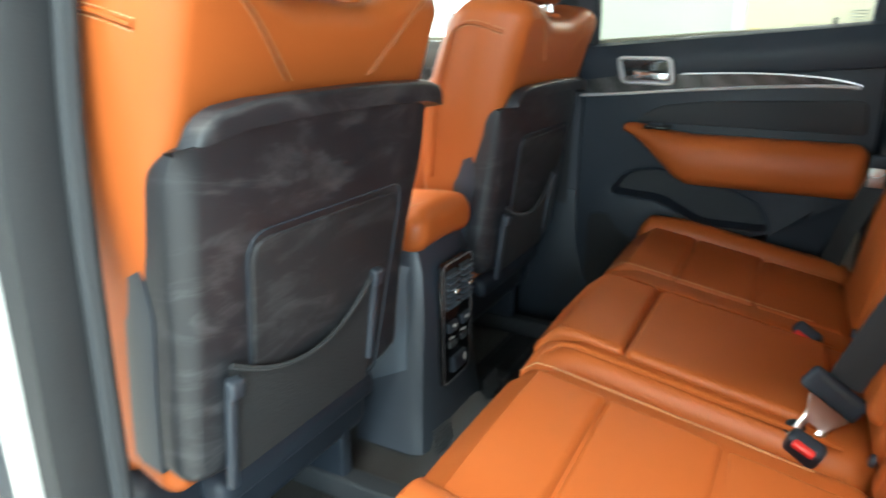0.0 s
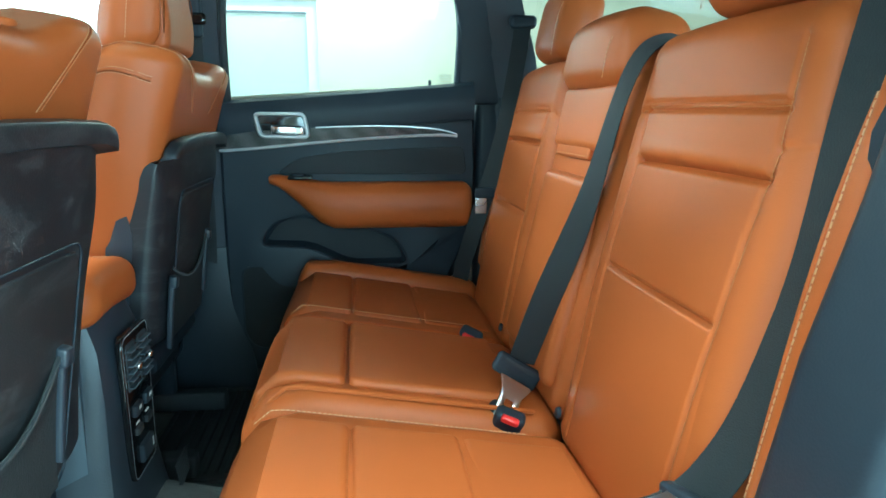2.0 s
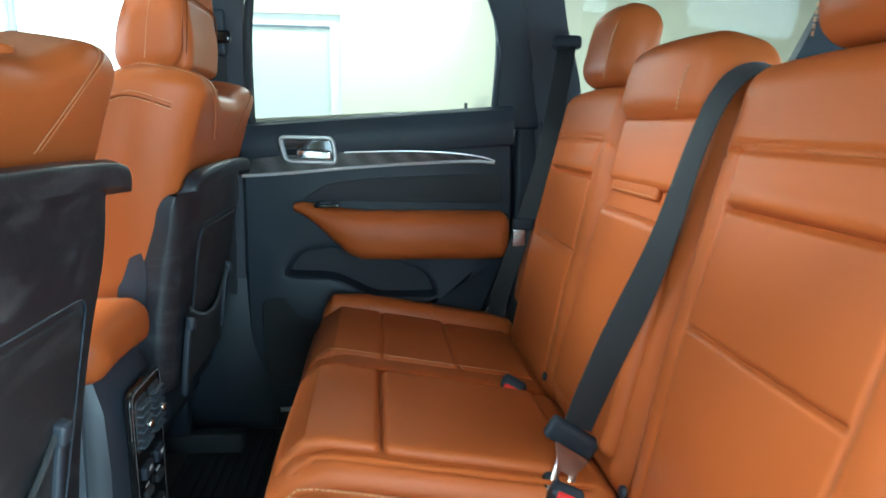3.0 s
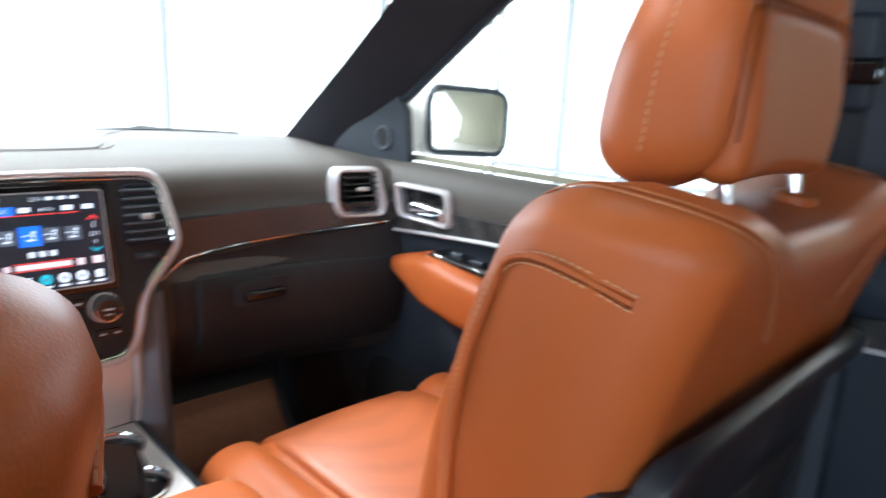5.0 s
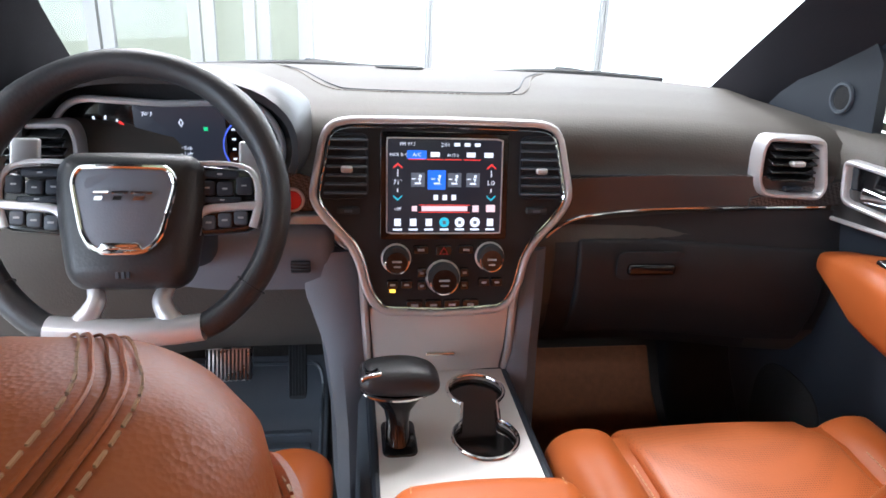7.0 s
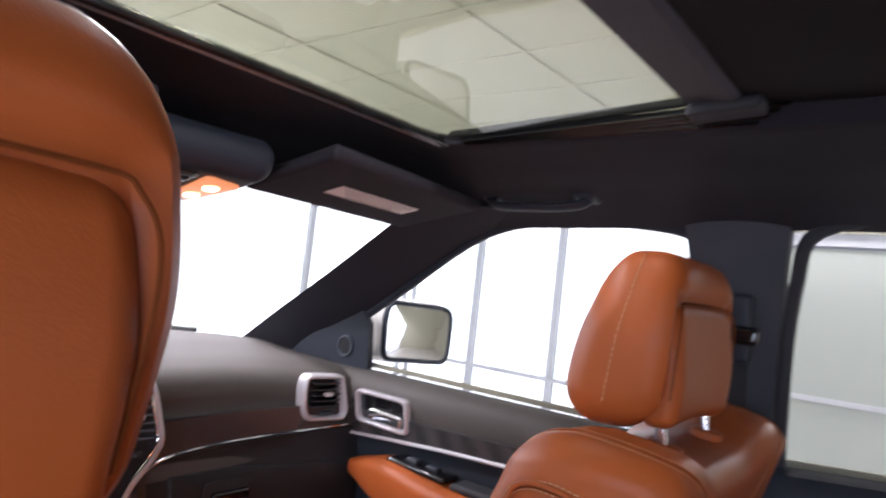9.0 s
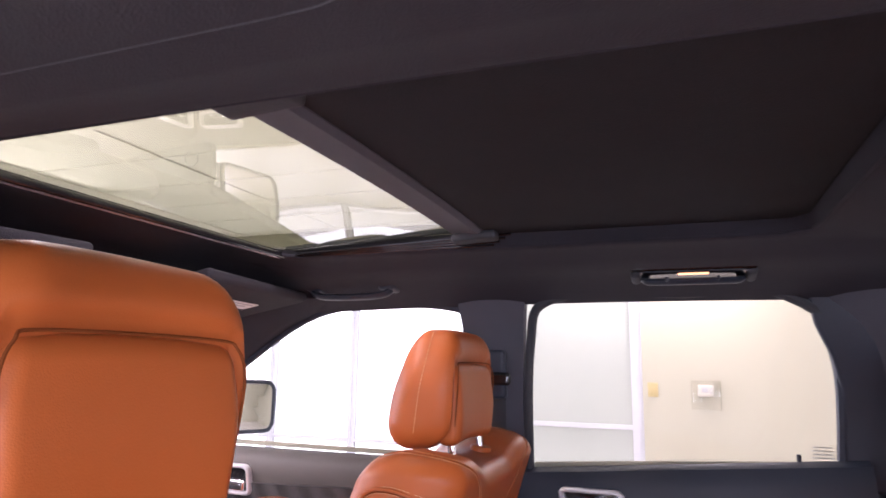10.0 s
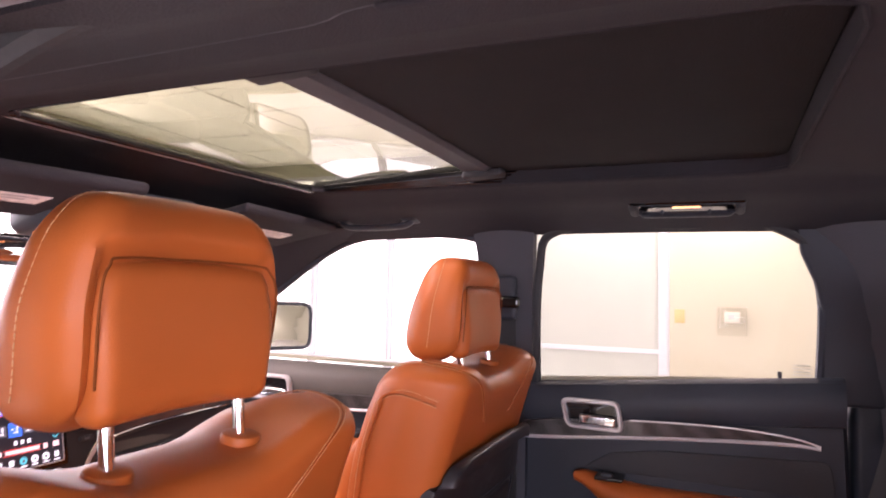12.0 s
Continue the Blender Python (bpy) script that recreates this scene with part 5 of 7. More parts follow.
    part("window_switch", softbox(0.016, 0.028, 0.010, 0.004, (1, 1, 1), 2, lambda x, y, z: Vector((X - 0.060 + x, y - 0.200, z + 0.923))), trim_black, t)
    # dark insert above the armrest
    part("insert", plate(rloop([(-0.135, 0.925), (-0.20, 0.968), (-0.32, 0.985), (-0.66, 1.00), (-0.67, 0.92)], 0.02), 0.006, lambda u, v, n: to(u, v, n + 0.018), 0.003), rubber, t, "black padded insert")
    # speaker
    spk = rloop([(-0.03, 0.66), (-0.17, 0.665), (-0.24, 0.62), (-0.24, 0.46), (-0.20, 0.42), (-0.06, 0.42), (-0.03, 0.46)], 0.03, 4)
    part("speaker_rim", tube([to(p.x, p.y, 0.018) for p in spk], 0.0035, 6, loop=True), trim_black, t)
    part("speaker_grille", plate(spk, 0.004, lambda u, v, n: to(u, v, n + 0.0165), 0.002), net_mat, t, "black speaker grille")
    part("map_pocket", softbox(0.05, 0.30, 0.16, 0.022, (1, 3, 2), 3, lambda x, y, z: Vector((X - 0.03 + x, y - 0.40, z + 0.50))), trim_black, t, "black door pocket")
    part("lock_peg", tube([(0.728, -0.567, 1.148), (0.728, -0.567, 1.182)], [0.0045, 0.0045], 10), trim_black, t, "black lock peg")
    part("frame", tube(spline([(0.735, 0.014, 1.12), (0.715, 0.009, 1.34), (0.695, 0.000, 1.482), (0.688, -0.035, 1.517), (0.688, -0.30, 1.525), (0.690, -0.592, 1.516), (0.700, -0.622, 1.458), (0.722, -0.652, 1.345), (0.740, -0.648, 1.165)], 6), 0.012, 8), trim_black, t, "black window frame")
    p = part("pane", grid(6, 6, lambda u, v: Vector((0.750 - 0.055 * v - 0.006 * v * v, 0.014 - 0.686 * u + 0.04 * u * v, 1.10 + 0.42 * v))), clear_glass, t, "window glass")
    p.visible_shadow = False
    for i in range(4):
        part("glass_mark", softbox(0.0006, 0.040 - 0.006 * (i % 2), 0.0025, 0.0002, (1, 1, 1), 1, lambda x, y, z: Vector((0.7385 - 0.05 * (1.19 - 1.165) + x, y - 0.612, z + 1.176 + 0.007 * i))), wall_white, t, "small grey print on the glass")
    part("outer_skin", softbox(0.05, 0.78, 0.80, 0.02, (1, 2, 2), 2, lambda x, y, z: Vector((0.795 + x, y - 0.35, z + 0.70))), paint, t, "white painted door skin")
    # black blind corner behind the glass
    part("corner_filler", softbox(0.02, 0.13, 0.40, 0.008, (1, 1, 6), 2, lambda x, y, z: Vector((0.735 + x - 0.06 * smooth(-0.1, 0.2, z), y - 0.715 + 0.055 * smooth(0.0, 0.18, z), z + 1.315))), trim_black, t)


rear_door()


def front_door():
    t = thing("front_door", "black front door trim with tan armrest and satin handle", "car door", kind="structure")
    X = 0.700
    to = lambda u, v, n: Vector((X - n, u, v))
    outline = resample(rloop([(0.16, 1.120), (0.16, 0.40), (0.95, 0.40), (1.12, 0.60), (1.16, 1.115)], [0.01, 0.04, 0.10, 0.08, 0.02], 4), 80)
    part("panel", plate(outline, 0.05, lambda u, v, n: to(u, v, n - 0.03), 0.012), trim_black, t)
    part("upper_trim", loft([[Vector((X + 0.008 - a * (1 + 0.25 * smooth(0.5, 1.1, y)), y, b)) for a, b in ((-0.03, 1.128), (0.0, 1.131), (0.022, 1.122), (0.038, 1.095), (0.040, 1.055), (0.030, 1.020), (0.0, 1.008), (-0.03, 1.008))] for y in (0.155, 0.35, 0.60, 0.85, 1.10)]), dash_skin, t)
    part("glass_strip", ribbon([(0.735, 0.16, 1.136), (0.735, 0.6, 1.138), (0.735, 0.98, 1.140)], (0, 0, 1), 0.012, 0.006), bpy.data.materials["beige_glass_seal"], t, "pale seal along the glass")
    low = [(0.18, 1.020), (0.35, 1.022), (0.60, 1.012), (0.80, 0.998), (1.00, 0.982)]
    band = loft([[to(a, b, 0.018), to(a, b, 0.038), to(a, b + 0.038 + 0.02 * smooth(0.5, 1.0, a), 0.042), to(a, b + 0.038 + 0.02 * smooth(0.5, 1.0, a), 0.018)] for a, b in low])
    part("trim_band", band, carbon, t, "carbon weave trim band")
    part("chrome_line", tube(spline([to(a, b - 0.002, 0.040) for a, b in low], 5), 0.0040, 8), bright_trim, t, "bright chrome line")
    door_handle(t, 0.708, 0.884, 1.020, 1.094, X - 0.036)

    def arm(x, y, z):
        yy = y + 0.50
        k = smooth(0.86, 0.70, yy)
        return Vector((X - 0.045 + x * (0.5 + 0.5 * k) - 0.015 * (1 - (z / 0.08) ** 2), yy, 0.905 + z * (0.35 + 0.65 * k) + 0.035 * smooth(0.5, 0.85, yy) - 0.012))
    part("armrest", softbox(0.105, 0.70, 0.110, 0.028, (2, 14, 3), 4, arm), leather, t, "tan leather armrest")
    part("switch_pod", softbox(0.060, 0.155, 0.012, 0.005, (1, 3, 1), 2, lambda x, y, z: Vector((X - 0.052 + x, y + 0.655, z + 0.966 + 0.05 * (y)))), gloss_black, t, "gloss black switch panel")
    for i in range(2):
        part("window_switch", softbox(0.018, 0.032, 0.012, 0.005, (1, 1, 1), 2, lambda x, y, z: Vector((X - 0.052 + x, y + 0.625 + 0.055 * i, z + 0.972 + 0.003 * i))), trim_black, t)
    part("grab_cup", softbox(0.055, 0.10, 0.016, 0.007, (1, 2, 1), 2, lambda x, y, z: Vector((X - 0.050 + x, y + 0.515, z + 0.956))), rubber, t, "black grab recess")
    part("map_pocket", softbox(0.07, 0.55, 0.17, 0.03, (1, 4, 2), 3, lambda x, y, z: Vector((X - 0.04 + x, y + 0.60, z + 0.50))), trim_black, t, "black door pocket")
    part("speaker_grille", plate(rloop(rect(0.90, 0.58, 0.19, 0.19), 0.085, 6), 0.005, lambda u, v, n: to(u, v, n + 0.018), 0.002), net_mat, t, "black speaker grille")
    # mirror corner with the small speaker
    part("corner_cover", loft([[Vector((0.722 - a, y, z)) for y, z in ((0.90, 1.125), (1.20, 1.125), (1.155, 1.165), (0.955, 1.290), (0.915, 1.24))] for a in (0.0, 0.018)]), trim_black, t, "black mirror corner cover")
    part("tweeter_rim", ring((0.702, 0.985, 1.176), (1, 0, 0), 0.024, 0.004), shell_grey, t, "grey tweeter ring")
    part("tweeter", disc((0.706, 0.985, 1.176), (-1, 0, 0), 0.022, 0.004, 24, 0.002), net_mat, t, "black tweeter mesh")
    part("frame", tube(spline([(0.735, 0.150, 1.13), (0.712, 0.146, 1.36), (0.696, 0.150, 1.46), (0.685, 0.195, 1.494), (0.682, 0.41, 1.502), (0.690, 0.596, 1.466), (0.708, 0.826, 1.326), (0.72, 0.94, 1.258)], 6), 0.010, 8), trim_black, t, "black window frame")
    p = part("pane", grid(6, 6, lambda u, v: Vector((0.748 - 0.055 * v - 0.006 * v * v, 0.15 + (0.95 - 0.42 * v) * u, 1.11 + 0.41 * v))), clear_glass, t, "window glass")
    p.visible_shadow = False
    part("outer_skin", softbox(0.05, 1.0, 0.80, 0.02, (1, 2, 2), 2, lambda x, y, z: Vector((0.795 + x, y + 0.65, z + 0.70))), paint, t, "white painted door skin")


front_door()


def side_mirror():
    t = thing("side_mirror", "white door mirror with a black inner rim", "wing mirror")
    c = Vector((0.938, 0.965, 1.214))
    to = lambda u, v, n: c + Vector((0.004 + 0.76 * u, -n - 0.18 * u, v))
    O = rloop([(-0.140, -0.078), (0.125, -0.085), (0.150, -0.06), (0.150, 0.06), (0.120, 0.082), (-0.130, 0.088), (-0.150, 0.05)], 0.03, 5)
    P = resample(O, 48)
    rings = [[to(p.x, p.y, 0.008) for p in inset(P, 0.004)], [to(p.x, p.y, 0.0) for p in P], [to(p.x, p.y, -0.03) for p in inset(P, -0.006)], [to(p.x * 0.98, p.y * 0.98, -0.07) for p in P], [to(p.x * 0.8, p.y * 0.75, -0.115) for p in P], [to(p.x * 0.4, p.y * 0.4, -0.130) for p in P]]
    part("housing", loft(rings), paint, t)
    part("rim", frame_ring(P, inset(P, 0.012), 0.014, lambda u, v, n: to(u, v, n + 0.004), 48), trim_black, t, "black rim")
    part("glass", plate(inset(P, 0.013), 0.004, lambda u, v, n: to(u, v, n + 0.0085), 0.001), mirror_glass, t, "mirror glass")
    part("arm", softbox(0.10, 0.10, 0.125, 0.040, (2, 2, 2), 4, lambda x, y, z: Vector((0.812 + x, 1.050 + y - 0.10 * x, 1.205 + z))), paint, t, "white mounting arm")
    part("foot", softbox(0.07, 0.13, 0.05, 0.018, (1, 2, 1), 3, lambda x, y, z: Vector((0.765 + x, 1.05 + y, 1.145 + z))), trim_black, t, "black mirror foot")


side_mirror()

# ---------------------------------------------------------------- roof fittings


def grab_handle(y):
    t = thing("grab_handle", "folding charcoal grab handle over the front door", "grab handle")
    c = Vector((0.582, y, 1.526))
    bow = spline([c + Vector(p) for p in ((0.004, -0.108, 0.012), (-0.006, -0.098, -0.006), (-0.012, -0.070, -0.014), (-0.013, 0.0, -0.016), (-0.012, 0.070, -0.014), (-0.006, 0.098, -0.006), (0.004, 0.108, 0.012))], 5)
    part("bow", tube(bow, 0.0115, 10, flat=0.62, up=Vector((0.5, 0, 1))), trim_black, t)
    for k in (-1, 1):
        part("mount", softbox(0.042, 0.046, 0.022, 0.010, (1, 1, 1), 3, lambda a, b, d: c + Vector((a, b + k * 0.098, d + 0.008 - 0.25 * a))), trim_black, t)


def roof_lamp(y):
    """A folded grab handle in its recess, with the courtesy lamp between its brackets."""
    t = thing("roof_lamp", "black folded grab handle with a lit courtesy lamp", "lamp")
    c = Vector((0.548, y, 1.541))
    D = lambda a, b, d: c + Vector((a, b, d - 0.22 * a))
    part("housing", softbox(0.062, 0.232, 0.016, 0.0075, (2, 6, 1), 3, lambda a, b, d: D(a, b, d + 0.002)), gloss_black, t, "black recess")
    part("rim_line", tube([D(p.x, p.y, -0.006) for p in rloop(rect(0, 0, 0.052, 0.218), 0.024, 6)], 0.0016, 6, loop=True), console_grey, t, "pale edge of the recess")
    bow = spline([D(0.016, -0.090, -0.004), D(0.006, -0.086, -0.014), D(-0.002, -0.066, -0.018), D(-0.002, 0.066, -0.018), D(0.006, 0.086, -0.014), D(0.016, 0.090, -0.004)], 5)
    part("bow", tube(bow, 0.0095, 10, flat=0.7, up=Vector((0.3, 0, 1))), trim_black, t, "folded black grip")
    for k in (-1, 1):
        part("end_cap", softbox(0.052, 0.020, 0.024, 0.009, (1, 1, 1), 3, lambda a, b, d: D(a, b + k * 0.106, d - 0.003)), rubber, t)
        part("bracket", softbox(0.010, 0.007, 0.010, 0.003, (1, 1, 1), 2, lambda a, b, d: D(a - 0.010, b + k * 0.047, d - 0.016)), console_grey, t, "grey bracket")
    part("lens", softbox(0.006, 0.056, 0.0022, 0.0008, (1, 3, 1), 2, lambda a, b, d: D(a - 0.012, b - 0.002, d - 0.0068)), glow("amber_courtesy_lens", (1.0, 0.50, 0.22), 1.6), t, "lit warm lens")


grab_handle(0.405)
roof_lamp(-0.362)


def sun_visor(s):
    t = thing("sun_visor", "charcoal cloth sun visor folded up, with label", "sun visor", group="sun visors")
    V = lambda x, y, z: Vector((s * (0.335 + x), 0.575 + y + 0.03 * (x / 0.2), 1.490 + z - 0.20 * y))
    part("panel", softbox(0.43, 0.20, 0.022, 0.010, (5, 3, 1), 4, V), headcloth, t)
    part("label_sheet", plate(rect(0.0, 0.0, 0.22, 0.042), 0.0012, lambda u, v, n: V(u, v, -0.0115 - n), 0.0004, 1), label_paper, t, "white printed warning label")
    for i in range(3):
        part("label_bar", plate(rect(0.0, -0.013 + 0.013 * i, 0.19 - 0.03 * i, 0.004), 0.0008, lambda u, v, n: V(u, v, -0.0130 - n), 0.0002, 1), frame_grey, t, "grey line of print")
    part("hinge", tube([V(0.20, 0.085, 0.0), V(0.235, 0.085, 0.012)], 0.008, 8), trim_black, t)


sun_visor(1)
sun_visor(-1)


def overhead_console():
    t = thing("overhead_console", "black overhead console with two lit map lamps", "console")
    C = lambda x, y, z: Vector((x - 0.040, 0.640 + y, 1.476 + z - 0.30 * y * 0.6))
    part("body", softbox(0.30, 0.20, 0.06, 0.028, (5, 3, 1), 4, lambda x, y, z: C(x * (1 - 0.12 * smooth(0, 0.1, y)), y, z)), trim_black, t)
    face = lambda u, v, n: C(u, v, -0.030 - n)
    for k in (-1, 1):
        L = part("map_lamp", plate(rloop([(k * 0.062, -0.065), (k * 0.125, -0.050), (k * 0.112, 0.055), (k * 0.075, 0.060)], 0.012), 0.004, face, 0.002), glow("amber_lamp_lens", (1.0, 0.36, 0.13), 0.9), t, "amber lit lamp lens")
        for j in (-1, 1):
            part("bulb", disc(face(k * 0.093, j * 0.024, 0.004), (0, -0.2, -1), 0.012, 0.002, 14, 0.0005), lamp_warm, L, "bright bulb spot")
    part("button_panel", plate(rloop(rect(0, -0.005, 0.105, 0.125), 0.012), 0.003, face, 0.001), gloss_black, t, "black button panel")
    for i in range(2):
        for j in range(3):
            part("button", plate(rloop(rect(-0.034 + 0.034 * j, -0.035 + 0.05 * i, 0.026, 0.024), 0.004), 0.005, face, 0.001), trim_black, t)
            part("button_mark", plate(rect(-0.034 + 0.034 * j, -0.035 + 0.05 * i, 0.010, 0.003), 0.0056, face, 0.0002, 1), label_paper, t)
    return t


overhead_console()


def rear_view_mirror():
    t = thing("rear_view_mirror", "black framed rear-view mirror on the windscreen", "mirror")
    c = Vector((-0.060, 0.775, 1.409))
    to = lambda u, v, n: c + Vector((u, -n - 0.10 * u - 0.022 * v, v))
    P = resample(rloop([(-0.122, -0.030), (0.122, -0.034), (0.126, 0.026), (-0.120, 0.032)], 0.020, 5), 48)
    part("housing", loft([[to(p.x, p.y, 0.006) for p in inset(P, 0.003)], [to(p.x, p.y, 0) for p in P], [to(p.x, p.y, -0.015) for p in P], [to(p.x * 0.8, p.y * 0.7, -0.032) for p in P]]), gloss_black, t)
    part("glass", plate(inset(P, 0.008), 0.003, lambda u, v, n: to(u, v, n + 0.0055), 0.001), mirror_glass, t, "mirror glass")
    part("chin", softbox(0.06, 0.012, 0.014, 0.005, (1, 1, 1), 2, lambda x, y, z: c + Vector((x, y, z - 0.038))), gloss_black, t)
    part("stem", tube(spline([c + Vector((0.02, 0.02, 0.0)), c + Vector((0.03, 0.06, 0.05)), c + Vector((0.035, 0.075, 0.09))], 4), 0.014, 10), trim_black, t)


rear_view_mirror()

# ---------------------------------------------------------------- dashboard


def dashboard():
    t = thing("dashboard", "dark grey stitched dashboard with gloss trim", "dashboard")

    def sec(x):
        """Outline of the dash across its depth at x: top sheet, face, knee roll."""
        e = abs(x) / 0.70
        back = 1.52 - 0.16 * e ** 3
        zf = 1.118 - 0.006 * e ** 2
        return [(back, 1.06), (back, 1.142), (back - 0.04, 1.158), (1.25, 1.150), (1.10, 1.142), (1.01, 1.132), (0.975, 1.118), (0.958, 1.095), (0.955, 1.075),
                (0.960, 1.055), (0.950, 1.045), (0.950, 1.00), (0.945, 0.965), (0.935, 0.95), (0.925, 0.92), (0.925, 0.85), (0.940, 0.78), (0.985, 0.72), (1.08, 0.69), (1.30, 0.69), (1.45, 0.80)]
    rings = []
    for i in range(41):
        x = -0.70 + 1.40 * i / 40
        pts = []
        for y, z in sec(x):
            f = 1 - smooth(1.05, 1.3, y)
            bow = 0.035 * (abs(x) / 0.70) ** 3 * f
            pts.append(Vector((x, y - bow * 0.0 - 0.055 * smooth(0.32, 0.66, abs(x)) * f, z - 0.010 * (abs(x) / 0.7) ** 4)))
        rings.append(pts)
    part("main_body", loft(rings), dash_skin, t, angle=60)
    # gloss trim band to the passenger side with a bright lower line
    F = lambda u, v, n: Vector((u, 0.949 - n - 0.055 * smooth(0.32, 0.66, abs(u)), v))
    low = [(0.19, 0.945), (0.215, 0.966), (0.25, 0.978), (0.35, 0.990), (0.50, 1.003), (0.64, 1.012)]
    top = [(0.195, 1.040), (0.215, 1.040), (0.25, 1.042), (0.35, 1.047), (0.50, 1.055), (0.64, 1.060)]
    part("trim_band", loft([[F(a, b, 0), F(a, b, 0.010), F(c, d, 0.014), F(c, d, 0)] for (a, b), (c, d) in zip(low, top)]), gloss_wood, t, "gloss dark trim band")
    part("trim_corner", loft([[F(a, b, 0.001), F(a, b, 0.0145), F(a, b + h, 0.0155), F(a, b + h, 0.001)] for a, b, h in ((0.515, 1.006, 0.012), (0.57, 1.009, 0.03), (0.665, 1.014, 0.04))]), carbon, t, "carbon weave corner")
    part("chrome_line", tube(spline([F(0.128, 0.893, 0.020), F(0.165, 0.925, 0.016), F(0.205, 0.958, 0.012)] + [F(a, b - 0.003, 0.011) for a, b in low[2:]], 6), 0.0036, 8), chrome, t, "bright chrome line")
    part("top_seam", tube([F(0.205 + 0.02 * i, 1.0435 + 0.00075 * 0.02 * i * 40 * 0.6, 0.008) for i in range(16)], 0.0016, 6), trim_black, t)
    # knee side to the driver
    part("trim_band", loft([[F(-a, b, 0), F(-a, b, 0.010), F(-a, b + h, 0.013), F(-a, b + h, 0)] for a, b, h in ((0.195, 0.985, 0.05), (0.225, 0.985, 0.06), (0.26, 0.985, 0.06), (0.28, 0.985, 0.05))]), carbon, t, "carbon weave panel")
    part("trim_wing", plate(rloop([(-0.245, 0.964), (-0.232, 0.980), (-0.176, 0.980), (-0.138, 0.944), (-0.124, 0.905)], 0.006), 0.020, lambda u, v, n: F(u, v, n + 0.002), 0.004), satin, t, "satin silver wing beside the stack")
    part("chrome_line", tube(spline([F(-0.122, 0.900, 0.026), F(-0.16, 0.930, 0.024), F(-0.21, 0.955, 0.020), F(-0.30, 0.965, 0.012), F(-0.42, 0.968, 0.010)], 6), 0.0042, 8), chrome, t, "bright chrome line")
    # start button
    part("start_rim", ring(F(-0.235, 1.002, 0.013), (0, 1, 0), 0.0175, 0.003), satin, t, "satin ring")
    part("start_button", disc(F(-0.235, 1.002, 0.010), (0, -1, 0), 0.0155, 0.008, 24, 0.003), red_plastic, t, "red start button")
    # dark lower cover on the passenger side
    low_sec = ((0.9425, 0.966), (0.940, 0.9485), (0.931, 0.936), (0.922, 0.918), (0.922, 0.85), (0.937, 0.78), (0.983, 0.718), (1.08, 0.686))
    part("lower_cover", loft([[Vector((x, y - 0.055 * smooth(0.32, 0.66, x) * (1 - smooth(1.05, 1.3, y)), z + 0.036 * smooth(0.20, 0.64, x) * smooth(0.925, 0.965, z))) for y, z in low_sec] for x in [0.195 + 0.0245 * i for i in range(21)]], caps=False, closed=False), lower_black, t, "black lower cover")
    # glove box
    part("glovebox_lid", softbox(0.42, 0.018, 0.185, 0.008, (12, 1, 8), 3, lambda x, y, z: Vector((0.445 + x, 0.9205 + y + 0.020 * smooth(0.0, -0.075, z) + 0.018 * smooth(-0.06, -0.11, z) + 0.010 * smooth(0.06, 0.09, z) - 0.055 * smooth(0.32, 0.66, 0.445 + x), 0.845 + z))), lower_black, t, "dark glovebox lid")
    part("glovebox_latch", softbox(0.085, 0.016, 0.020, 0.007, (2, 1, 1), 3, lambda x, y, z: Vector((0.36 + x, 0.902 + y, 0.892 + z))), gloss_black, t, "gloss black latch")
    part("latch_recess", plate(rloop(rect(0.36, 0.898, 0.12, 0.05), 0.015), 0.003, lambda u, v, n: Vector((u, 0.9065 - n, v)), 0.001), rubber, t)
    # stitched pad on top behind the centre
    T = lambda u, v, n: Vector((u, v, 1.1435 + 0.0082 * smooth(1.10, 1.25, v) + 0.0075 * smooth(1.25, 1.48, v) + n))
    part("stitching", stitches(spline([T(-0.30, 1.44, 0), T(-0.25, 1.36, 0), T(-0.19, 1.18, 0.0), T(-0.13, 1.145, 0.0), T(0.13, 1.145, 0), T(0.19, 1.18, 0), T(0.25, 1.36, 0), T(0.30, 1.44, 0)], 8), 0.012, 0.0012), dash_thread, t, "cream thread stitching")
    part("pad_seam", tube(spline([T(-0.285, 1.44, -0.001), T(-0.235, 1.36, -0.001), T(-0.175, 1.195, -0.001), T(-0.12, 1.16, -0.001), T(0.12, 1.16, -0.001), T(0.175, 1.195, -0.001), T(0.235, 1.36, -0.001), T(0.285, 1.44, -0.001)], 8), 0.0014, 6), trim_black, t)
    part("top_speaker", plate(rloop(rect(-0.03, 1.47, 0.11, 0.06), 0.025), 0.006, lambda u, v, n: Vector((u, v, 1.155 + n)), 0.002), net_mat, t, "small speaker grille")
    # side vent
    V = lambda u, v, n: Vector((u, 0.906 - n - 0.25 * (abs(u) - 0.565), v))
    O = resample(rloop([(0.528, 1.022), (0.618, 1.022), (0.626, 1.045), (0.606, 1.126), (0.515, 1.126), (0.508, 1.10), (0.512, 1.045)], 0.014, 5), 64)
    I = inset(O, 0.012)
    part("vent_frame", frame_ring(O, I, 0.026, V, 64), satin, t, "satin silver vent surround")
    part("vent_cavity", plate(inset(O, 0.010), 0.004, V, 0.001), rubber, t, "dark vent opening")
    for i in range(5):
        part("vent_slat", softbox(0.078, 0.020, 0.0035, 0.0015, (1, 1, 1), 2, lambda x, y, z: Vector((0.5655 + x, 0.888 + y, 1.058 + 0.0125 * i + z + 0.3 * y))), gloss_black, t, "black vent slat")
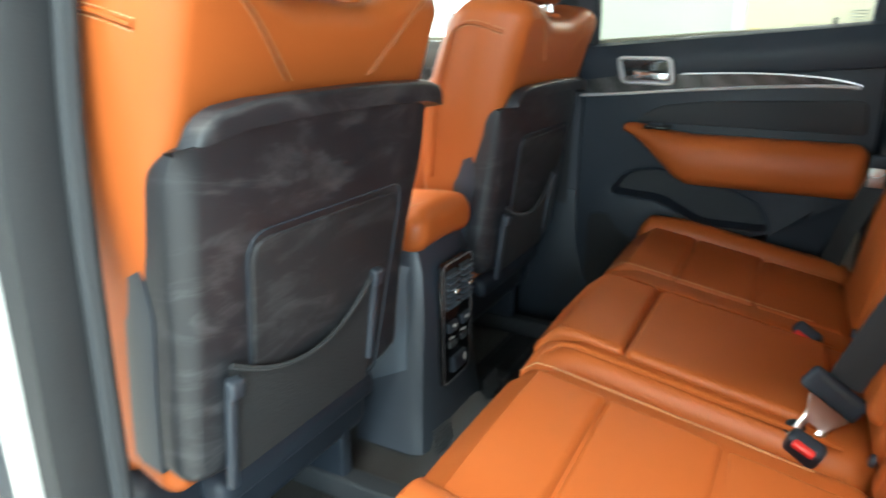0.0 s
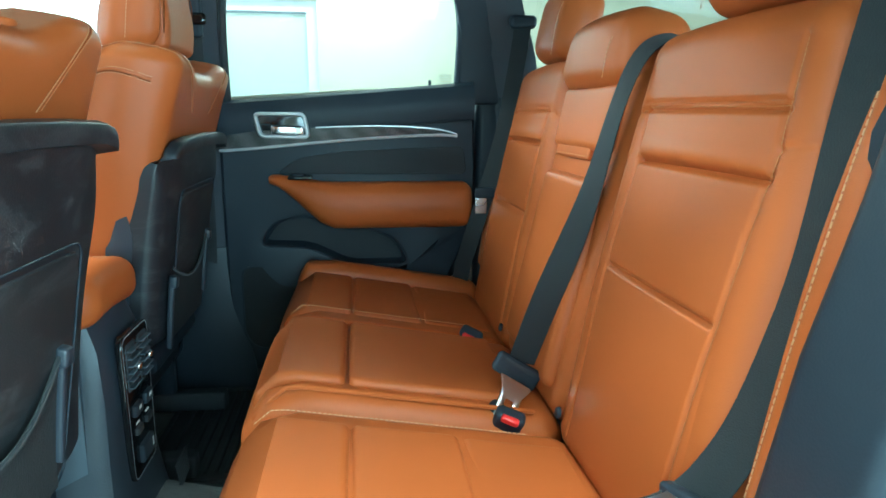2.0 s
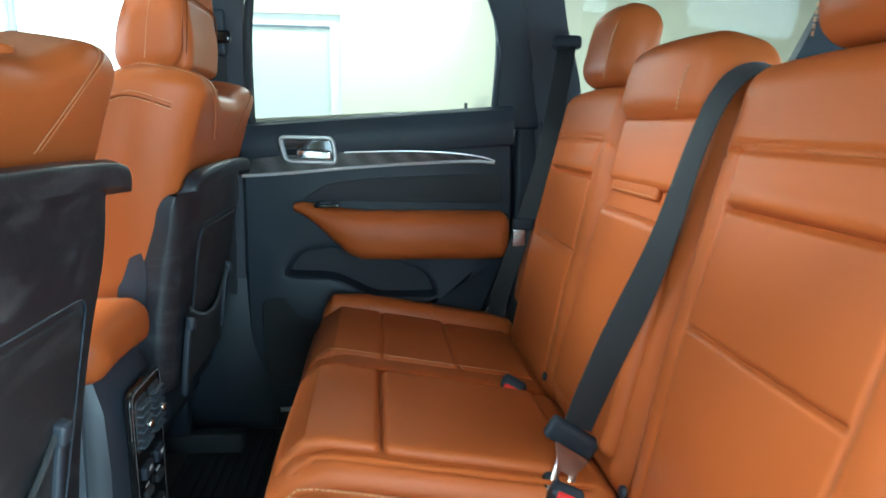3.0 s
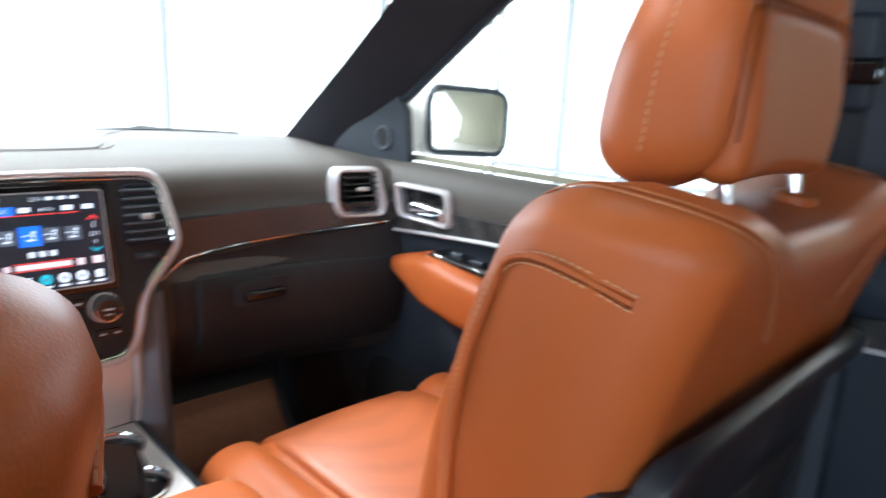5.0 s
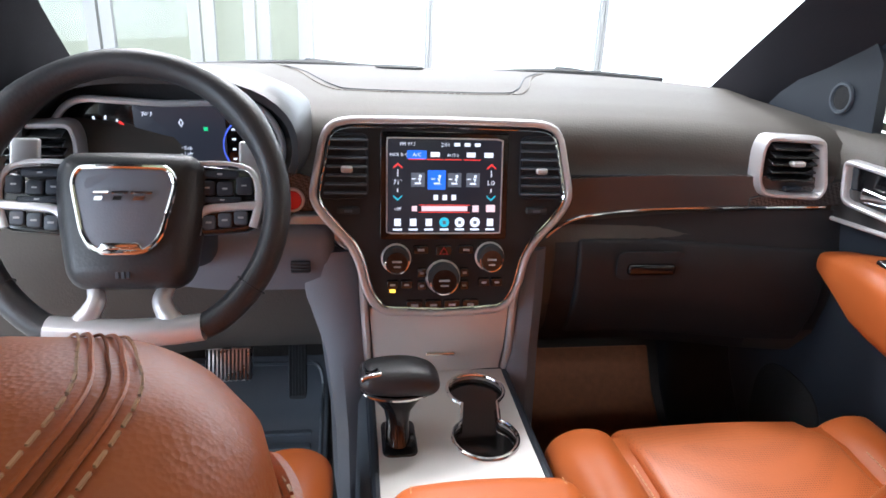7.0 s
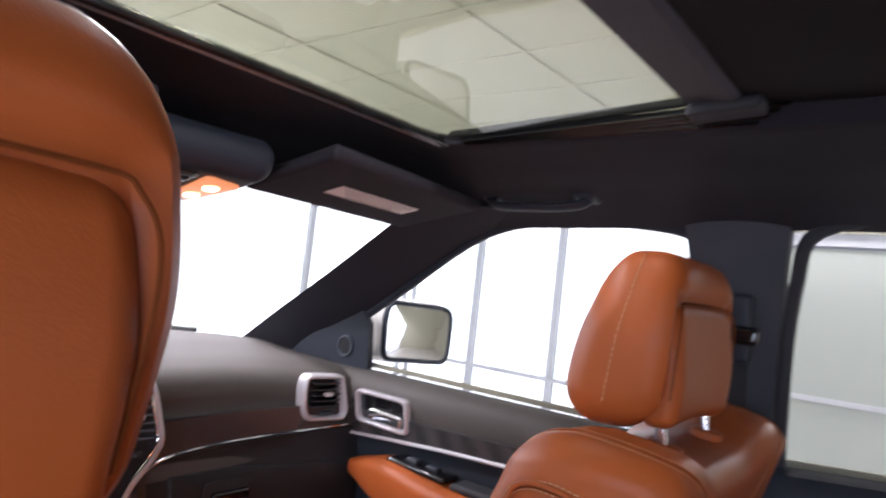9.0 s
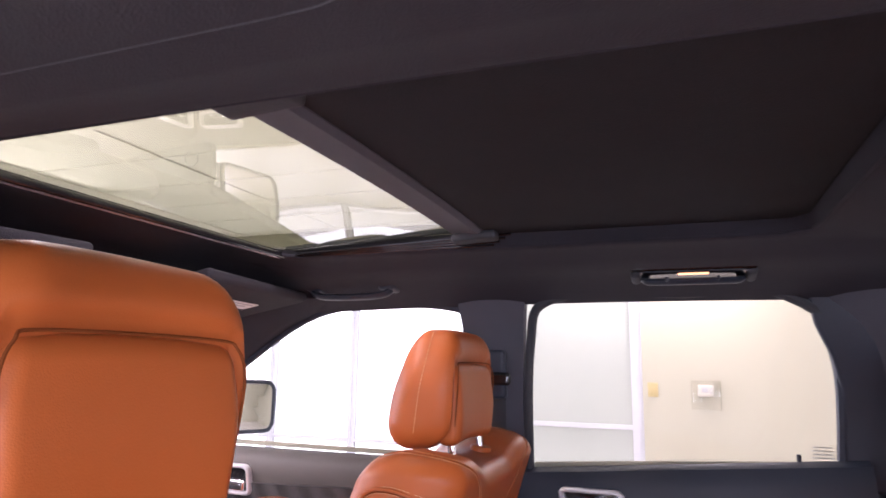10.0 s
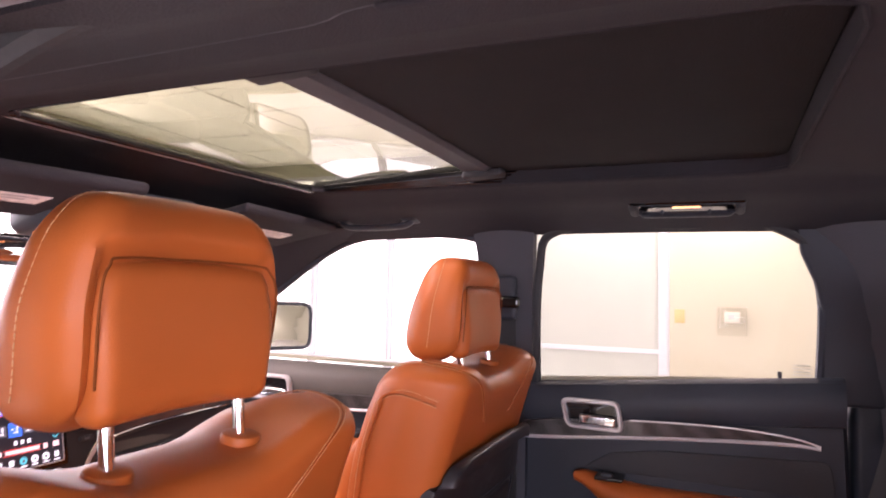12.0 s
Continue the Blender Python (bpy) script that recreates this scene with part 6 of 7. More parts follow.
    part("vent_knob", softbox(0.024, 0.014, 0.009, 0.004, (1, 1, 1), 2, lambda x, y, z: Vector((0.566 + x, 0.877 + y, 1.083 + z))), satin, t, "satin vent knob")
    part("vent_wheel", softbox(0.030, 0.012, 0.008, 0.003, (1, 1, 1), 2, lambda x, y, z: Vector((0.572 + x, 0.884 + y, 1.040 + z))), trim_black, t)
    # left outer vent
    part("vent_frame", frame_ring([(-p.x - 0.005, p.y) for p in map(Vector, O)], [(-p.x - 0.005, p.y) for p in map(Vector, I)], 0.026, V, 64), satin, t, "satin silver vent surround")
    for i in range(5):
        part("vent_slat", softbox(0.078, 0.020, 0.0035, 0.0015, (1, 1, 1), 2, lambda x, y, z: Vector((-0.5705 + x, 0.888 + y, 1.058 + 0.0125 * i + z + 0.3 * y))), gloss_black, t, "black vent slat")
    # lower knee panel under the wheel
    part("knee_panel", softbox(0.50, 0.05, 0.22, 0.02, (4, 1, 3), 3, lambda x, y, z: Vector((-0.42 + x, 0.925 + y + 0.25 * smooth(0.05, -0.12, z) * 0.4, 0.855 + z))), slate_skin, t, "grey knee panel")
    part("side_grille", plate(rloop(rect(-0.222, 0.905, 0.030, 0.020), 0.004), 0.004, lambda u, v, n: Vector((u, 0.899 - n, v)), 0.001), rubber, t)
    for i in range(4):
        part("grille_bar", box(-0.236, 0.892, 0.8975 + 0.005 * i, -0.208, 0.8955, 0.8990 + 0.005 * i), shell_grey, t)
    part("fuse_lid", softbox(0.075, 0.012, 0.05, 0.006, (1, 1, 1), 2, lambda x, y, z: Vector((-0.60 + x, 0.905 + y, 0.90 + z))), trim_black, t)
    return t


dashboard()


def cluster():
    t = thing("instrument_cluster", "dark instrument cluster with chrome rim under a leather hood", "instrument panel")
    cx = -0.402
    # hood: an arch swept from the dash towards the driver
    rings = []
    for y, gx, gz, lift in ((1.06, 0.205, 0.090, 0.000), (0.99, 0.202, 0.100, 0.003), (0.93, 0.196, 0.103, 0.004), (0.885, 0.190, 0.102, 0.004), (0.868, 0.185, 0.098, 0.0), (0.872, 0.176, 0.086, 0.0), (0.93, 0.175, 0.084, 0.0), (0.958, 0.174, 0.083, 0.0)):
        rr = []
        for i in range(25):
            a = math.pi * (-0.10 + 1.20 * i / 24)
            ca, sa = math.cos(a), math.sin(a)
            rr.append(Vector((cx + gx * math.copysign(abs(ca) ** 0.75, ca), y, 1.095 + lift + gz * math.copysign(abs(sa) ** 0.85, sa))))
        rings.append(rr)
    part("hood", loft(rings, caps=False, closed=False), black_leather, t, "black leather hood")
    part("backing", loft([rings[-1], [p + Vector((0, 0.012, 0)) for p in rings[-1]]]), rubber, t, "black backing of the dials")
    to = lambda u, v, n: Vector((cx + 0.86 * u, 0.955 - n, 1.096 + 0.94 * v))
    O = resample(rloop([(-0.170, -0.065), (0.170, -0.065), (0.192, 0.00), (0.150, 0.062), (0.05, 0.058), (0.0, 0.056), (-0.05, 0.058), (-0.150, 0.062), (-0.192, 0.0)], [0.03, 0.03, 0.05, 0.04, 0.01, 0.01, 0.01, 0.04, 0.05], 4), 96)
    part("chrome_rim", tube([to(p.x, p.y, 0.04) for p in O], 0.0050, 8, loop=True), satin, t, "chrome rim")
    part("face", plate(inset(O, 0.001), 0.004, to, 0.001), gloss_black, t, "black display face")
    red, wht, blu, grn = glow("red_marks", (0.9, 0.05, 0.04), 1.0), glow("white_marks", (0.85, 0.88, 0.95), 1.0), glow("blue_marks", (0.10, 0.16, 0.8), 0.8), glow("green_marks", (0.05, 0.7, 0.25), 0.8)
    scr = part("centre_screen", plate(rloop(rect(0.01, -0.005, 0.150, 0.105), 0.004), 0.0055, to, 0.001), glow("dim_screen", (0.020, 0.022, 0.030), 1.0), t, "dim colour display")
    writing("0", 0.020, lambda u, v, n: to(0.012 + u, 0.014 + v, 0.0062), wht, scr)
    for i, (s, z) in enumerate((("Key Fob", -0.022), ("Has Left", -0.031))):
        writing(s, 0.009, lambda u, v, n: to(0.012 + u, z + v, 0.0062), wht, scr)
    writing("70°F", 0.010, lambda u, v, n: to(-0.042 + u, 0.030 + v, 0.0062), wht, scr)
    part("indicator", plate(rect(0.052, 0.012, 0.007, 0.006), 0.0062, to, 0.0002, 1), grn, scr)
    for i in range(9):
        a = math.radians(150 - 22 * i)
        p = (-0.115 + 0.046 * math.cos(a), -0.022 + 0.046 * math.sin(a))
        part("gauge_tick", plate([(p[0] + 0.006 * math.cos(a) * s + 0.0015 * math.sin(a) * q, p[1] + 0.006 * math.sin(a) * s - 0.0015 * math.cos(a) * q) for s, q in ((0, -1), (1, -1), (1, 1), (0, 1))], 0.0055, to, 0.0002, 1), red if i > 5 else (blu if i < 2 else wht), t)
        if 1 < i < 9:
            writing(str(i), 0.009, lambda u, v, n: to(-0.115 + 0.036 * math.cos(a) + u, -0.025 + 0.036 * math.sin(a) + v, 0.0062), wht if i < 6 else red, t)
    part("gauge_arc", tube([to(-0.115 + 0.050 * math.cos(math.radians(a)), -0.022 + 0.050 * math.sin(math.radians(a)), 0.005) for a in range(10, 60, 6)], 0.0022, 6), red, t, "red gauge arc")
    part("gauge_arc", tube([to(0.125 + 0.045 * math.cos(math.radians(a)), -0.015 + 0.045 * math.sin(math.radians(a)), 0.005) for a in range(120, 230, 8)], 0.0014, 6), blu, t, "blue gauge arc")
    for i in range(4):
        part("gauge_tick", plate(rect(0.098, 0.012 - 0.016 * i, 0.006, 0.003), 0.0055, to, 0.0002, 1), wht, t)


cluster()


def steering_wheel():
    t = thing("steering_wheel", "flat-bottomed black leather steering wheel with silver spokes", "steering wheel")
    C = Vector((-0.408, 0.735, 1.056))
    tilt = radians(24)
    U = Vector((0, math.sin(tilt), math.cos(tilt)))
    N = Vector((0, -math.cos(tilt), math.sin(tilt)))
    to = lambda u, v, n: C + Vector((u, 0, 0)) + U * v + N * n

    def rim(a):
        r = 0.173
        x, y = r * math.cos(a), r * math.sin(a)
        if y < -0.148:
            y = -0.148 - (-(y) - 0.148) * 0.25
        return x, y
    pts = [rim(math.radians(a)) for a in range(-60, 241, 5)]
    R = [0.0165 + 0.004 * math.exp(-((math.radians(a) - math.radians(40)) / 0.25) ** 2) + 0.004 * math.exp(-((math.radians(a) - math.radians(140)) / 0.25) ** 2) for a in range(-60, 241, 5)]
    part("rim", tube([to(x, y, 0) for x, y in pts], R, 14, flat=1.15, up=N), black_leather, t, "black leather rim")
    low = [rim(math.radians(a)) for a in range(240, 301, 5)]
    part("lower_rim", tube([to(x, y, 0.001) for x, y in low], 0.0172, 14, flat=1.2, up=N), satin, t, "satin silver lower rim")
    for a in (-35, 40, 140, 215):
        x, y = rim(math.radians(a))
        part("rim_seam", ring(to(x, y, 0), to(-y, x, 0) - to(0, 0, 0), 0.0187, 0.0008, 20), rubber, t)
    # hub, set back behind the plane of the rim
    hub_at = lambda u, v, n: to(u, v, n - 0.034)
    hub = softbox(0.172, 0.165, 0.060, 0.028, (5, 4, 1), 4, lambda x, y, z: hub_at(x * (1 - 0.16 * smooth(0.03, -0.09, y)), y - 0.020, z + 0.012 + 0.014 * (1 - (x / 0.1) ** 2)))
    part("airbag_cover", hub, black_leather, t, "black airbag cover")
    E = resample(rloop([(-0.068, 0.060), (0.068, 0.060), (0.078, 0.040), (0.058, -0.035), (0.035, -0.055), (-0.035, -0.055), (-0.058, -0.035), (-0.078, 0.040)], 0.022, 5), 72)
    eb = lambda u, v, n: hub_at(u * 0.74, v * 0.87 - 0.012, 0.0655 + n - 0.020 * (u / 0.1) ** 2 - 0.15 * max(0, abs(v) - 0.05))
    part("emblem_ring", tube([eb(p.x, p.y, 0.0) for p in E], 0.0034, 8, loop=True), chrome, t, "chrome ring on the hub")
    part("emblem_plate", plate(inset(E, 0.004), 0.002, lambda u, v, n: eb(u, v, n - 0.002), 0.0005), slate_skin, t, "grey inset on the hub")
    part("emblem_base", plate(rloop([(-0.036, -0.056), (0.036, -0.056), (0.028, -0.042), (-0.028, -0.042)], 0.006), 0.006, lambda u, v, n: eb(u, v, n - 0.003), 0.002), chrome, t, "chrome badge base")
    for k, (x, w) in enumerate(((-0.032, 0.024), (-0.003, 0.024), (0.028, 0.030))):
        part("emblem_bar", merge(plate([(x - w / 2 + 0.004, 0.027), (x + w / 2 + 0.004, 0.027), (x + w / 2 + 0.0025, 0.0225), (x - w / 2 + 0.0025, 0.0225)], 0.004, lambda u, v, n: eb(u, v, n - 0.001), 0.001, 1),
                                 plate([(x - w * 0.25, 0.020), (x + w * 0.3, 0.020), (x + w * 0.2, 0.013), (x - w * 0.35, 0.013)], 0.004, lambda u, v, n: eb(u, v, n - 0.001), 0.001, 1)), chrome, t, "bright badge shape")
    for i in range(3):
        part("hub_mark", plate(rect(-0.006 + 0.006 * i, -0.072, 0.004, 0.008), 0.002, lambda u, v, n: hub_at(u, v - 0.014, 0.054 + n), 0.0004, 1), shell_grey, t)
    # side spokes: black pads with buttons in a broad satin frame
    spk = lambda u, v, n: to(u, v, n - 0.016)
    for s in (-1, 1):
        sp = part("spoke", plate(rloop([(s * 0.072, 0.050), (s * 0.138, 0.045), (s * 0.156, 0.020), (s * 0.154, -0.018), (s * 0.140, -0.032), (s * 0.070, -0.038)], 0.012), 0.020, lambda u, v, n: spk(u, v, n - 0.014), 0.005), gloss_black, t, "black button spoke")
        part("spoke_trim", tube(spline([spk(s * u, v, 0.007) for u, v in ((0.074, 0.0515), (0.112, 0.0515), (0.137, 0.045), (0.148, 0.026), (0.150, 0.002), (0.143, -0.028))], 6), [0.0030 + 0.0032 * smooth(8, 26, i) for i in range(31)], 8, flat=0.7, up=N), satin, sp, "satin spoke trim")
        part("spoke_trim", tube(spline([spk(s * u, v, 0.007) for u, v in ((0.150, 0.000), (0.118, -0.002), (0.090, -0.005), (0.079, -0.014), (0.075, -0.037))], 6), 0.0058, 8, flat=0.7, up=N), satin, sp, "satin spoke trim")
        for bx, bv, bw, bh in ((0.103, 0.038, 0.044, 0.010), (0.088, 0.021, 0.018, 0.018), (0.109, 0.020, 0.020, 0.017), (0.132, 0.024, 0.020, 0.022), (0.106, 0.006, 0.046, 0.008)):
            b = part("button", plate(rloop(rect(s * bx, bv, bw, bh), 0.004), 0.010, lambda u, v, n: spk(u, v, n), 0.002), trim_black, sp)
            part("button_mark", plate(rect(s * bx, bv, 0.006, 0.002), 0.0105, lambda u, v, n: spk(u, v, n), 0.0002, 1), frame_grey, sp)
        for bx, bv in ((0.090, -0.022), (0.109, -0.019), (0.128, -0.016)):
            part("button", plate(rloop(rect(s * bx, bv, 0.0165, 0.0175), 0.004), 0.010, lambda u, v, n: spk(u, v, n), 0.002), shell_grey, sp, "grey cruise button")
            part("button_mark", plate(rect(s * bx, bv, 0.007, 0.0025), 0.0105, lambda u, v, n: spk(u, v, n), 0.0002, 1), frame_grey, sp)
    # lower twin spoke
    for s in (-1, 1):
        part("lower_spoke", tube(spline([to(s * 0.052, -0.064, -0.026), to(s * 0.044, -0.094, -0.015), to(s * 0.037, -0.117, -0.003), to(s * 0.050, -0.142, 0.002)], 6), [0.0085 + 0.0055 * (i / 18) ** 2 for i in range(19)], 10, flat=0.9, up=N), satin, t, "satin lower spoke")
        part("shift_paddle", softbox(0.035, 0.085, 0.008, 0.004, (1, 2, 1), 3, lambda x, y, z: to(s * 0.137 + x, y + 0.045, z - 0.045)), satin, t, "satin shift paddle")
        part("column_stalk", tube([to(s * 0.05, 0.0, -0.07), to(s * 0.16, 0.012, -0.055)], [0.008, 0.006], 8), trim_black, t)
    part("column_shroud", softbox(0.13, 0.11, 0.20, 0.035, (2, 2, 2), 3, lambda x, y, z: to(x, y - 0.015, z - 0.145)), trim_black, t, "black column shroud")


steering_wheel()


def centre_stack():
    t = thing("centre_stack", "centre stack with touch screen, vents and climate knobs", "control panel")
    A = lambda u, v, n: Vector((u, 0.930 + (v - 1.03) * 0.20 - n, v))
    half = [(0.0, 1.131), (0.150, 1.129), (0.174, 1.122), (0.184, 1.105), (0.200, 1.030), (0.201, 1.012), (0.186, 0.988), (0.146, 0.945), (0.132, 0.918), (0.124, 0.880), (0.112, 0.854), (0.094, 0.838), (0.0, 0.834)]
    outline = [(x, z) for x, z in half] + [(-x, z) for x, z in reversed(half[1:-1])]
    P = resample(rloop(outline, 0.012, 3), 120)
    part("fascia", plate(P, 0.030, lambda u, v, n: A(u, v, n - 0.010), 0.004), lower_black, t, "black fascia", angle=30)
    part("surround", tube([A(p.x, p.y, 0.021) for p in P], 0.0062, 10, loop=True), satin, t, "satin silver surround")
    part("surround_line", tube([A(p.x, p.y, 0.026) for p in inset(P, 0.009)], 0.0020, 6, loop=True), chrome, t, "thin chrome line")
    # vents
    for s in (-1, 1):
        O = resample(rloop([(s * 0.120, 1.016), (s * 0.190, 1.016), (s * 0.177, 1.109), (s * 0.120, 1.109)], 0.010, 5), 48)
        v = part("vent", plate(O, 0.004, lambda u, w, n: A(u, w, n + 0.0195), 0.001), rubber, t, "dark vent opening")
        part("vent_rim", tube([A(p.x, p.y, 0.024) for p in O], 0.0026, 6, loop=True), trim_black, v)
        for i in range(7):
            w = 0.064 - 0.0012 * i
            part("vent_slat", softbox(w, 0.012, 0.0030, 0.0013, (1, 1, 1), 2, lambda x, y, z: A(s * 0.1525 + x - s * 0.001 * i, 1.024 + 0.0130 * i + z, 0.028 - y)), shell_grey, v, "slim grey slat")
        part("vent_knob", softbox(0.018, 0.010, 0.010, 0.004, (1, 1, 1), 2, lambda x, y, z: A(s * 0.150 + x, 1.061 + z, 0.038 - y)), satin, v, "satin vent knob")
        part("vent_wheel", softbox(0.034, 0.008, 0.011, 0.003, (1, 1, 1), 2, lambda x, y, z: A(s * 0.148 + x, 0.996 + z, 0.022 - y)), rubber, t)
        part("wheel_mark", plate(rect(s * 0.148, 0.996, 0.012, 0.004), 0.0265, A, 0.0003, 1), shell_grey, t)
    # touch screen
    S = lambda u, v, n: A(u, 1.0335 + v, 0.0205 + n)
    part("screen_bezel", plate(rloop(rect(0, 0, 0.200, 0.163), 0.006), 0.004, S, 0.0015), gloss_black, t, "gloss black bezel")
    part("screen_edge", frame_ring(rloop(rect(0, 0, 0.182, 0.146), 0.003), rloop(rect(0, 0, 0.1765, 0.1405), 0.002), 0.0052, S, 64), satin, t, "thin silver screen edge")
    sc = part("touch_screen", plate(rloop(rect(0, 0, 0.1765, 0.1405), 0.002), 0.0046, S, 0.0005, 1), glow("screen_black", (0.012, 0.013, 0.018), 1.0), t, "lit climate touch screen")
    wht, red, blu, cya, grn = bpy.data.materials["white_marks"], bpy.data.materials["red_marks"], glow("screen_blue", (0.03, 0.16, 0.80), 1.0), glow("screen_cyan", (0.05, 0.50, 0.62), 0.9), glow("screen_dark_grey", (0.10, 0.11, 0.13), 1.0)
    pink = glow("screen_pink", (0.85, 0.60, 0.60), 1.0)

    def bar(name, x, y, w, h, m, d=0.0052):
        part(name, plate(rect(x, y, w, h), d, S, 0.0001, 1), m, sc)

    def word(s, x, y, size, m=wht):
        writing(s, size, lambda u, v, n: S(x + u, y + v, 0.0056), m, sc)
    word("FM 97.3", -0.058, 0.0605, 0.0075)
    word("2:01", 0.0, 0.060, 0.0085)
    for i in range(3):
        bar("status_icon", 0.018 + 0.016 * i, 0.063, 0.009, 0.005, wht)
    bar("tab", -0.044, 0.0475, 0.030, 0.0125, blu)
    word("A/C", -0.044, 0.045, 0.0078)
    word("MAX A/C", -0.072, 0.045, 0.0066)
    word("AUTO", 0.012, 0.045, 0.0068)
    for x in (-0.016, 0.040, 0.068):
        bar("tab_icon", x, 0.048, 0.014, 0.007, wht)
    for x in (-0.044, -0.016, 0.012, 0.042):
        bar("tab_line", x, 0.0405, 0.026, 0.0012, red)
    bar("mode_key", -0.013, 0.010, 0.028, 0.029, blu)
    for x in (-0.043, -0.013, 0.014, 0.043):
        bar("mode_icon", x + 0.0045, 0.0155, 0.0040, 0.0040, wht, 0.0056)
        part("mode_icon", plate([(x + 0.0010, 0.0125), (x + 0.0055, 0.0125), (x + 0.0040, 0.0060), (x - 0.0040, 0.0060), (x - 0.0040, 0.0035), (x + 0.0062, 0.0035)], 0.0056, S, 0.0001, 1), wht, sc)
        bar("mode_icon", x - 0.0055, 0.0115, 0.0060, 0.0014, wht, 0.0056)
        if x != -0.013:
            bar("mode_key", x + 0.001, 0.010, 0.021, 0.021, grn, 0.0050)
    for s, txt in ((-1, "71°"), (1, "LO")):
        part("arrow", plate([(s * 0.073 - 0.007, 0.029), (s * 0.073, 0.035), (s * 0.073 + 0.007, 0.029), (s * 0.073 + 0.007, 0.0265), (s * 0.073, 0.032), (s * 0.073 - 0.007, 0.0265)], 0.0052, S, 0.0001, 1), red, sc)
        part("arrow", plate([(s * 0.073 - 0.007, -0.013), (s * 0.073, -0.019), (s * 0.073 + 0.007, -0.013), (s * 0.073 + 0.007, -0.0155), (s * 0.073, -0.0215), (s * 0.073 - 0.007, -0.0155)], 0.0052, S, 0.0001, 1), cya, sc)
        word(txt, s * 0.073, 0.003, 0.010)
        bar("temp_line", s * 0.073, 0.020, 0.0012, 0.010, wht)
        bar("temp_line", s * 0.073, -0.006, 0.0012, 0.006, wht)
    for i in range(3):
        bar("seat_icon", -0.014 + 0.014 * i, -0.0165, 0.007, 0.008, wht)
    word("OFF", -0.073, -0.036, 0.0066)
    bar("fan_bar", 0.0, -0.0335, 0.072, 0.0075, pink)
    bar("fan_line", 0.0, -0.0280, 0.080, 0.0010, red)
    bar("fan_line", 0.0, -0.0390, 0.080, 0.0010, red)
    bar("fan_icon", -0.047, -0.0335, 0.008, 0.008, pink)
    bar("fan_icon", 0.049, -0.0335, 0.010, 0.010, pink)
    bar("defrost_icon", 0.073, -0.033, 0.014, 0.011, pink)
    for i in range(7):
        x = -0.073 + 0.0243 * i
        if i in (3, 4, 5):
            part("app_icon", disc(S(x, -0.0545, 0.0046), (0, -1, 0.2), 0.0078, 0.0007, 20), cya if i == 3 else wht, sc)
            bar("app_icon", x, -0.0545, 0.005, 0.005, grn, 0.0058)
        else:
            bar("app_icon", x, -0.0545, 0.010, 0.011, wht)
        bar("app_name", x, -0.0655, 0.014, 0.003, wht)
    # climate controls
    for x, z, r in ((-0.0745, 0.922, 0.0205), (0.0745, 0.924, 0.0205), (0.0, 0.892, 0.0245)):
        k = part("knob", disc(A(x, z, 0.018), (0, -1, 0.2), r, 0.022, 32, 0.004), rubber, t, "black ribbed knob")
        part("knob_ring", ring(A(x, z, 0.038), (0, -1, 0.2), r * 0.86, 0.0020), chrome, k, "chrome ring")
        part("knob_base_ring", ring(A(x, z, 0.021), (0, -1, 0.2), r * 1.06, 0.0022), satin, k, "satin base ring")
        part("knob_face", disc(A(x, z, 0.039), (0, -1, 0.2), r * 0.78, 0.0020, 28), gloss_black, k)
        part("knob_mark", plate(rect(x, z + 0.002, r * 0.7, 0.0028), 0.0425, A, 0.0002, 1), frame_grey, k)
        part("knob_mark", plate(rect(x, z - 0.006, r * 0.5, 0.0022), 0.0425, A, 0.0002, 1), frame_grey, k)
    tri = [(-0.006, 0.930), (0.006, 0.930), (0.0, 0.9405)]
    keys = [(-0.036, 0.936, 0.024, 0.013), (0.036, 0.936, 0.024, 0.013), (0.0, 0.935, 0.024, 0.015), (-0.080, 0.882, 0.018, 0.013), (-0.058, 0.882, 0.018, 0.013), (0.066, 0.884, 0.018, 0.013), (0.087, 0.884, 0.018, 0.013),
            (-0.034, 0.900, 0.014, 0.014), (0.034, 0.900, 0.014, 0.014), (-0.034, 0.880, 0.014, 0.014), (0.034, 0.880, 0.014, 0.014)]
    keys += [(-0.045 + 0.030 * i, 0.849, 0.026, 0.015) for i in range(4)]
    for i, (x, z, w, h) in enumerate(keys):
        b = part("button", plate(rloop(rect(x, z, w, h), 0.003), 0.0255, A, 0.0012), gloss_black, t)
        if i != 2:
            part("button_mark", plate(rect(x, z, w * 0.42, h * 0.24), 0.0262, A, 0.0002, 1), frame_grey, b)
    part("hazard_mark", tube([A(*p, 0.0258) for p in tri], 0.0011, 5, loop=True), bpy.data.materials["red_plastic"], t, "red hazard triangle")
    part("amber_light", plate(rect(-0.080, 0.8715, 0.009, 0.0025), 0.0262, A, 0.0002, 1), glow("amber_led", (1.0, 0.55, 0.05), 2.0), t, "lit amber marker")
    # lower silver panel that runs down into the console
    half2 = [(0.116, 0.832, 0.900), (0.113, 0.80, 0.893), (0.110, 0.76, 0.889), (0.108, 0.726, 0.898), (0.109, 0.706, 0.906)]
    Lp = part("lower_panel", loft([[Vector((-x, y + 0.02, z)), Vector((-x, y, z)), Vector((-x * 0.5, y - 0.004, z)), Vector((x * 0.5, y - 0.004, z)), Vector((x, y, z)), Vector((x, y + 0.02, z))] for x, z, y in half2], caps=True), silver_panel, t, "brushed silver bin lid")
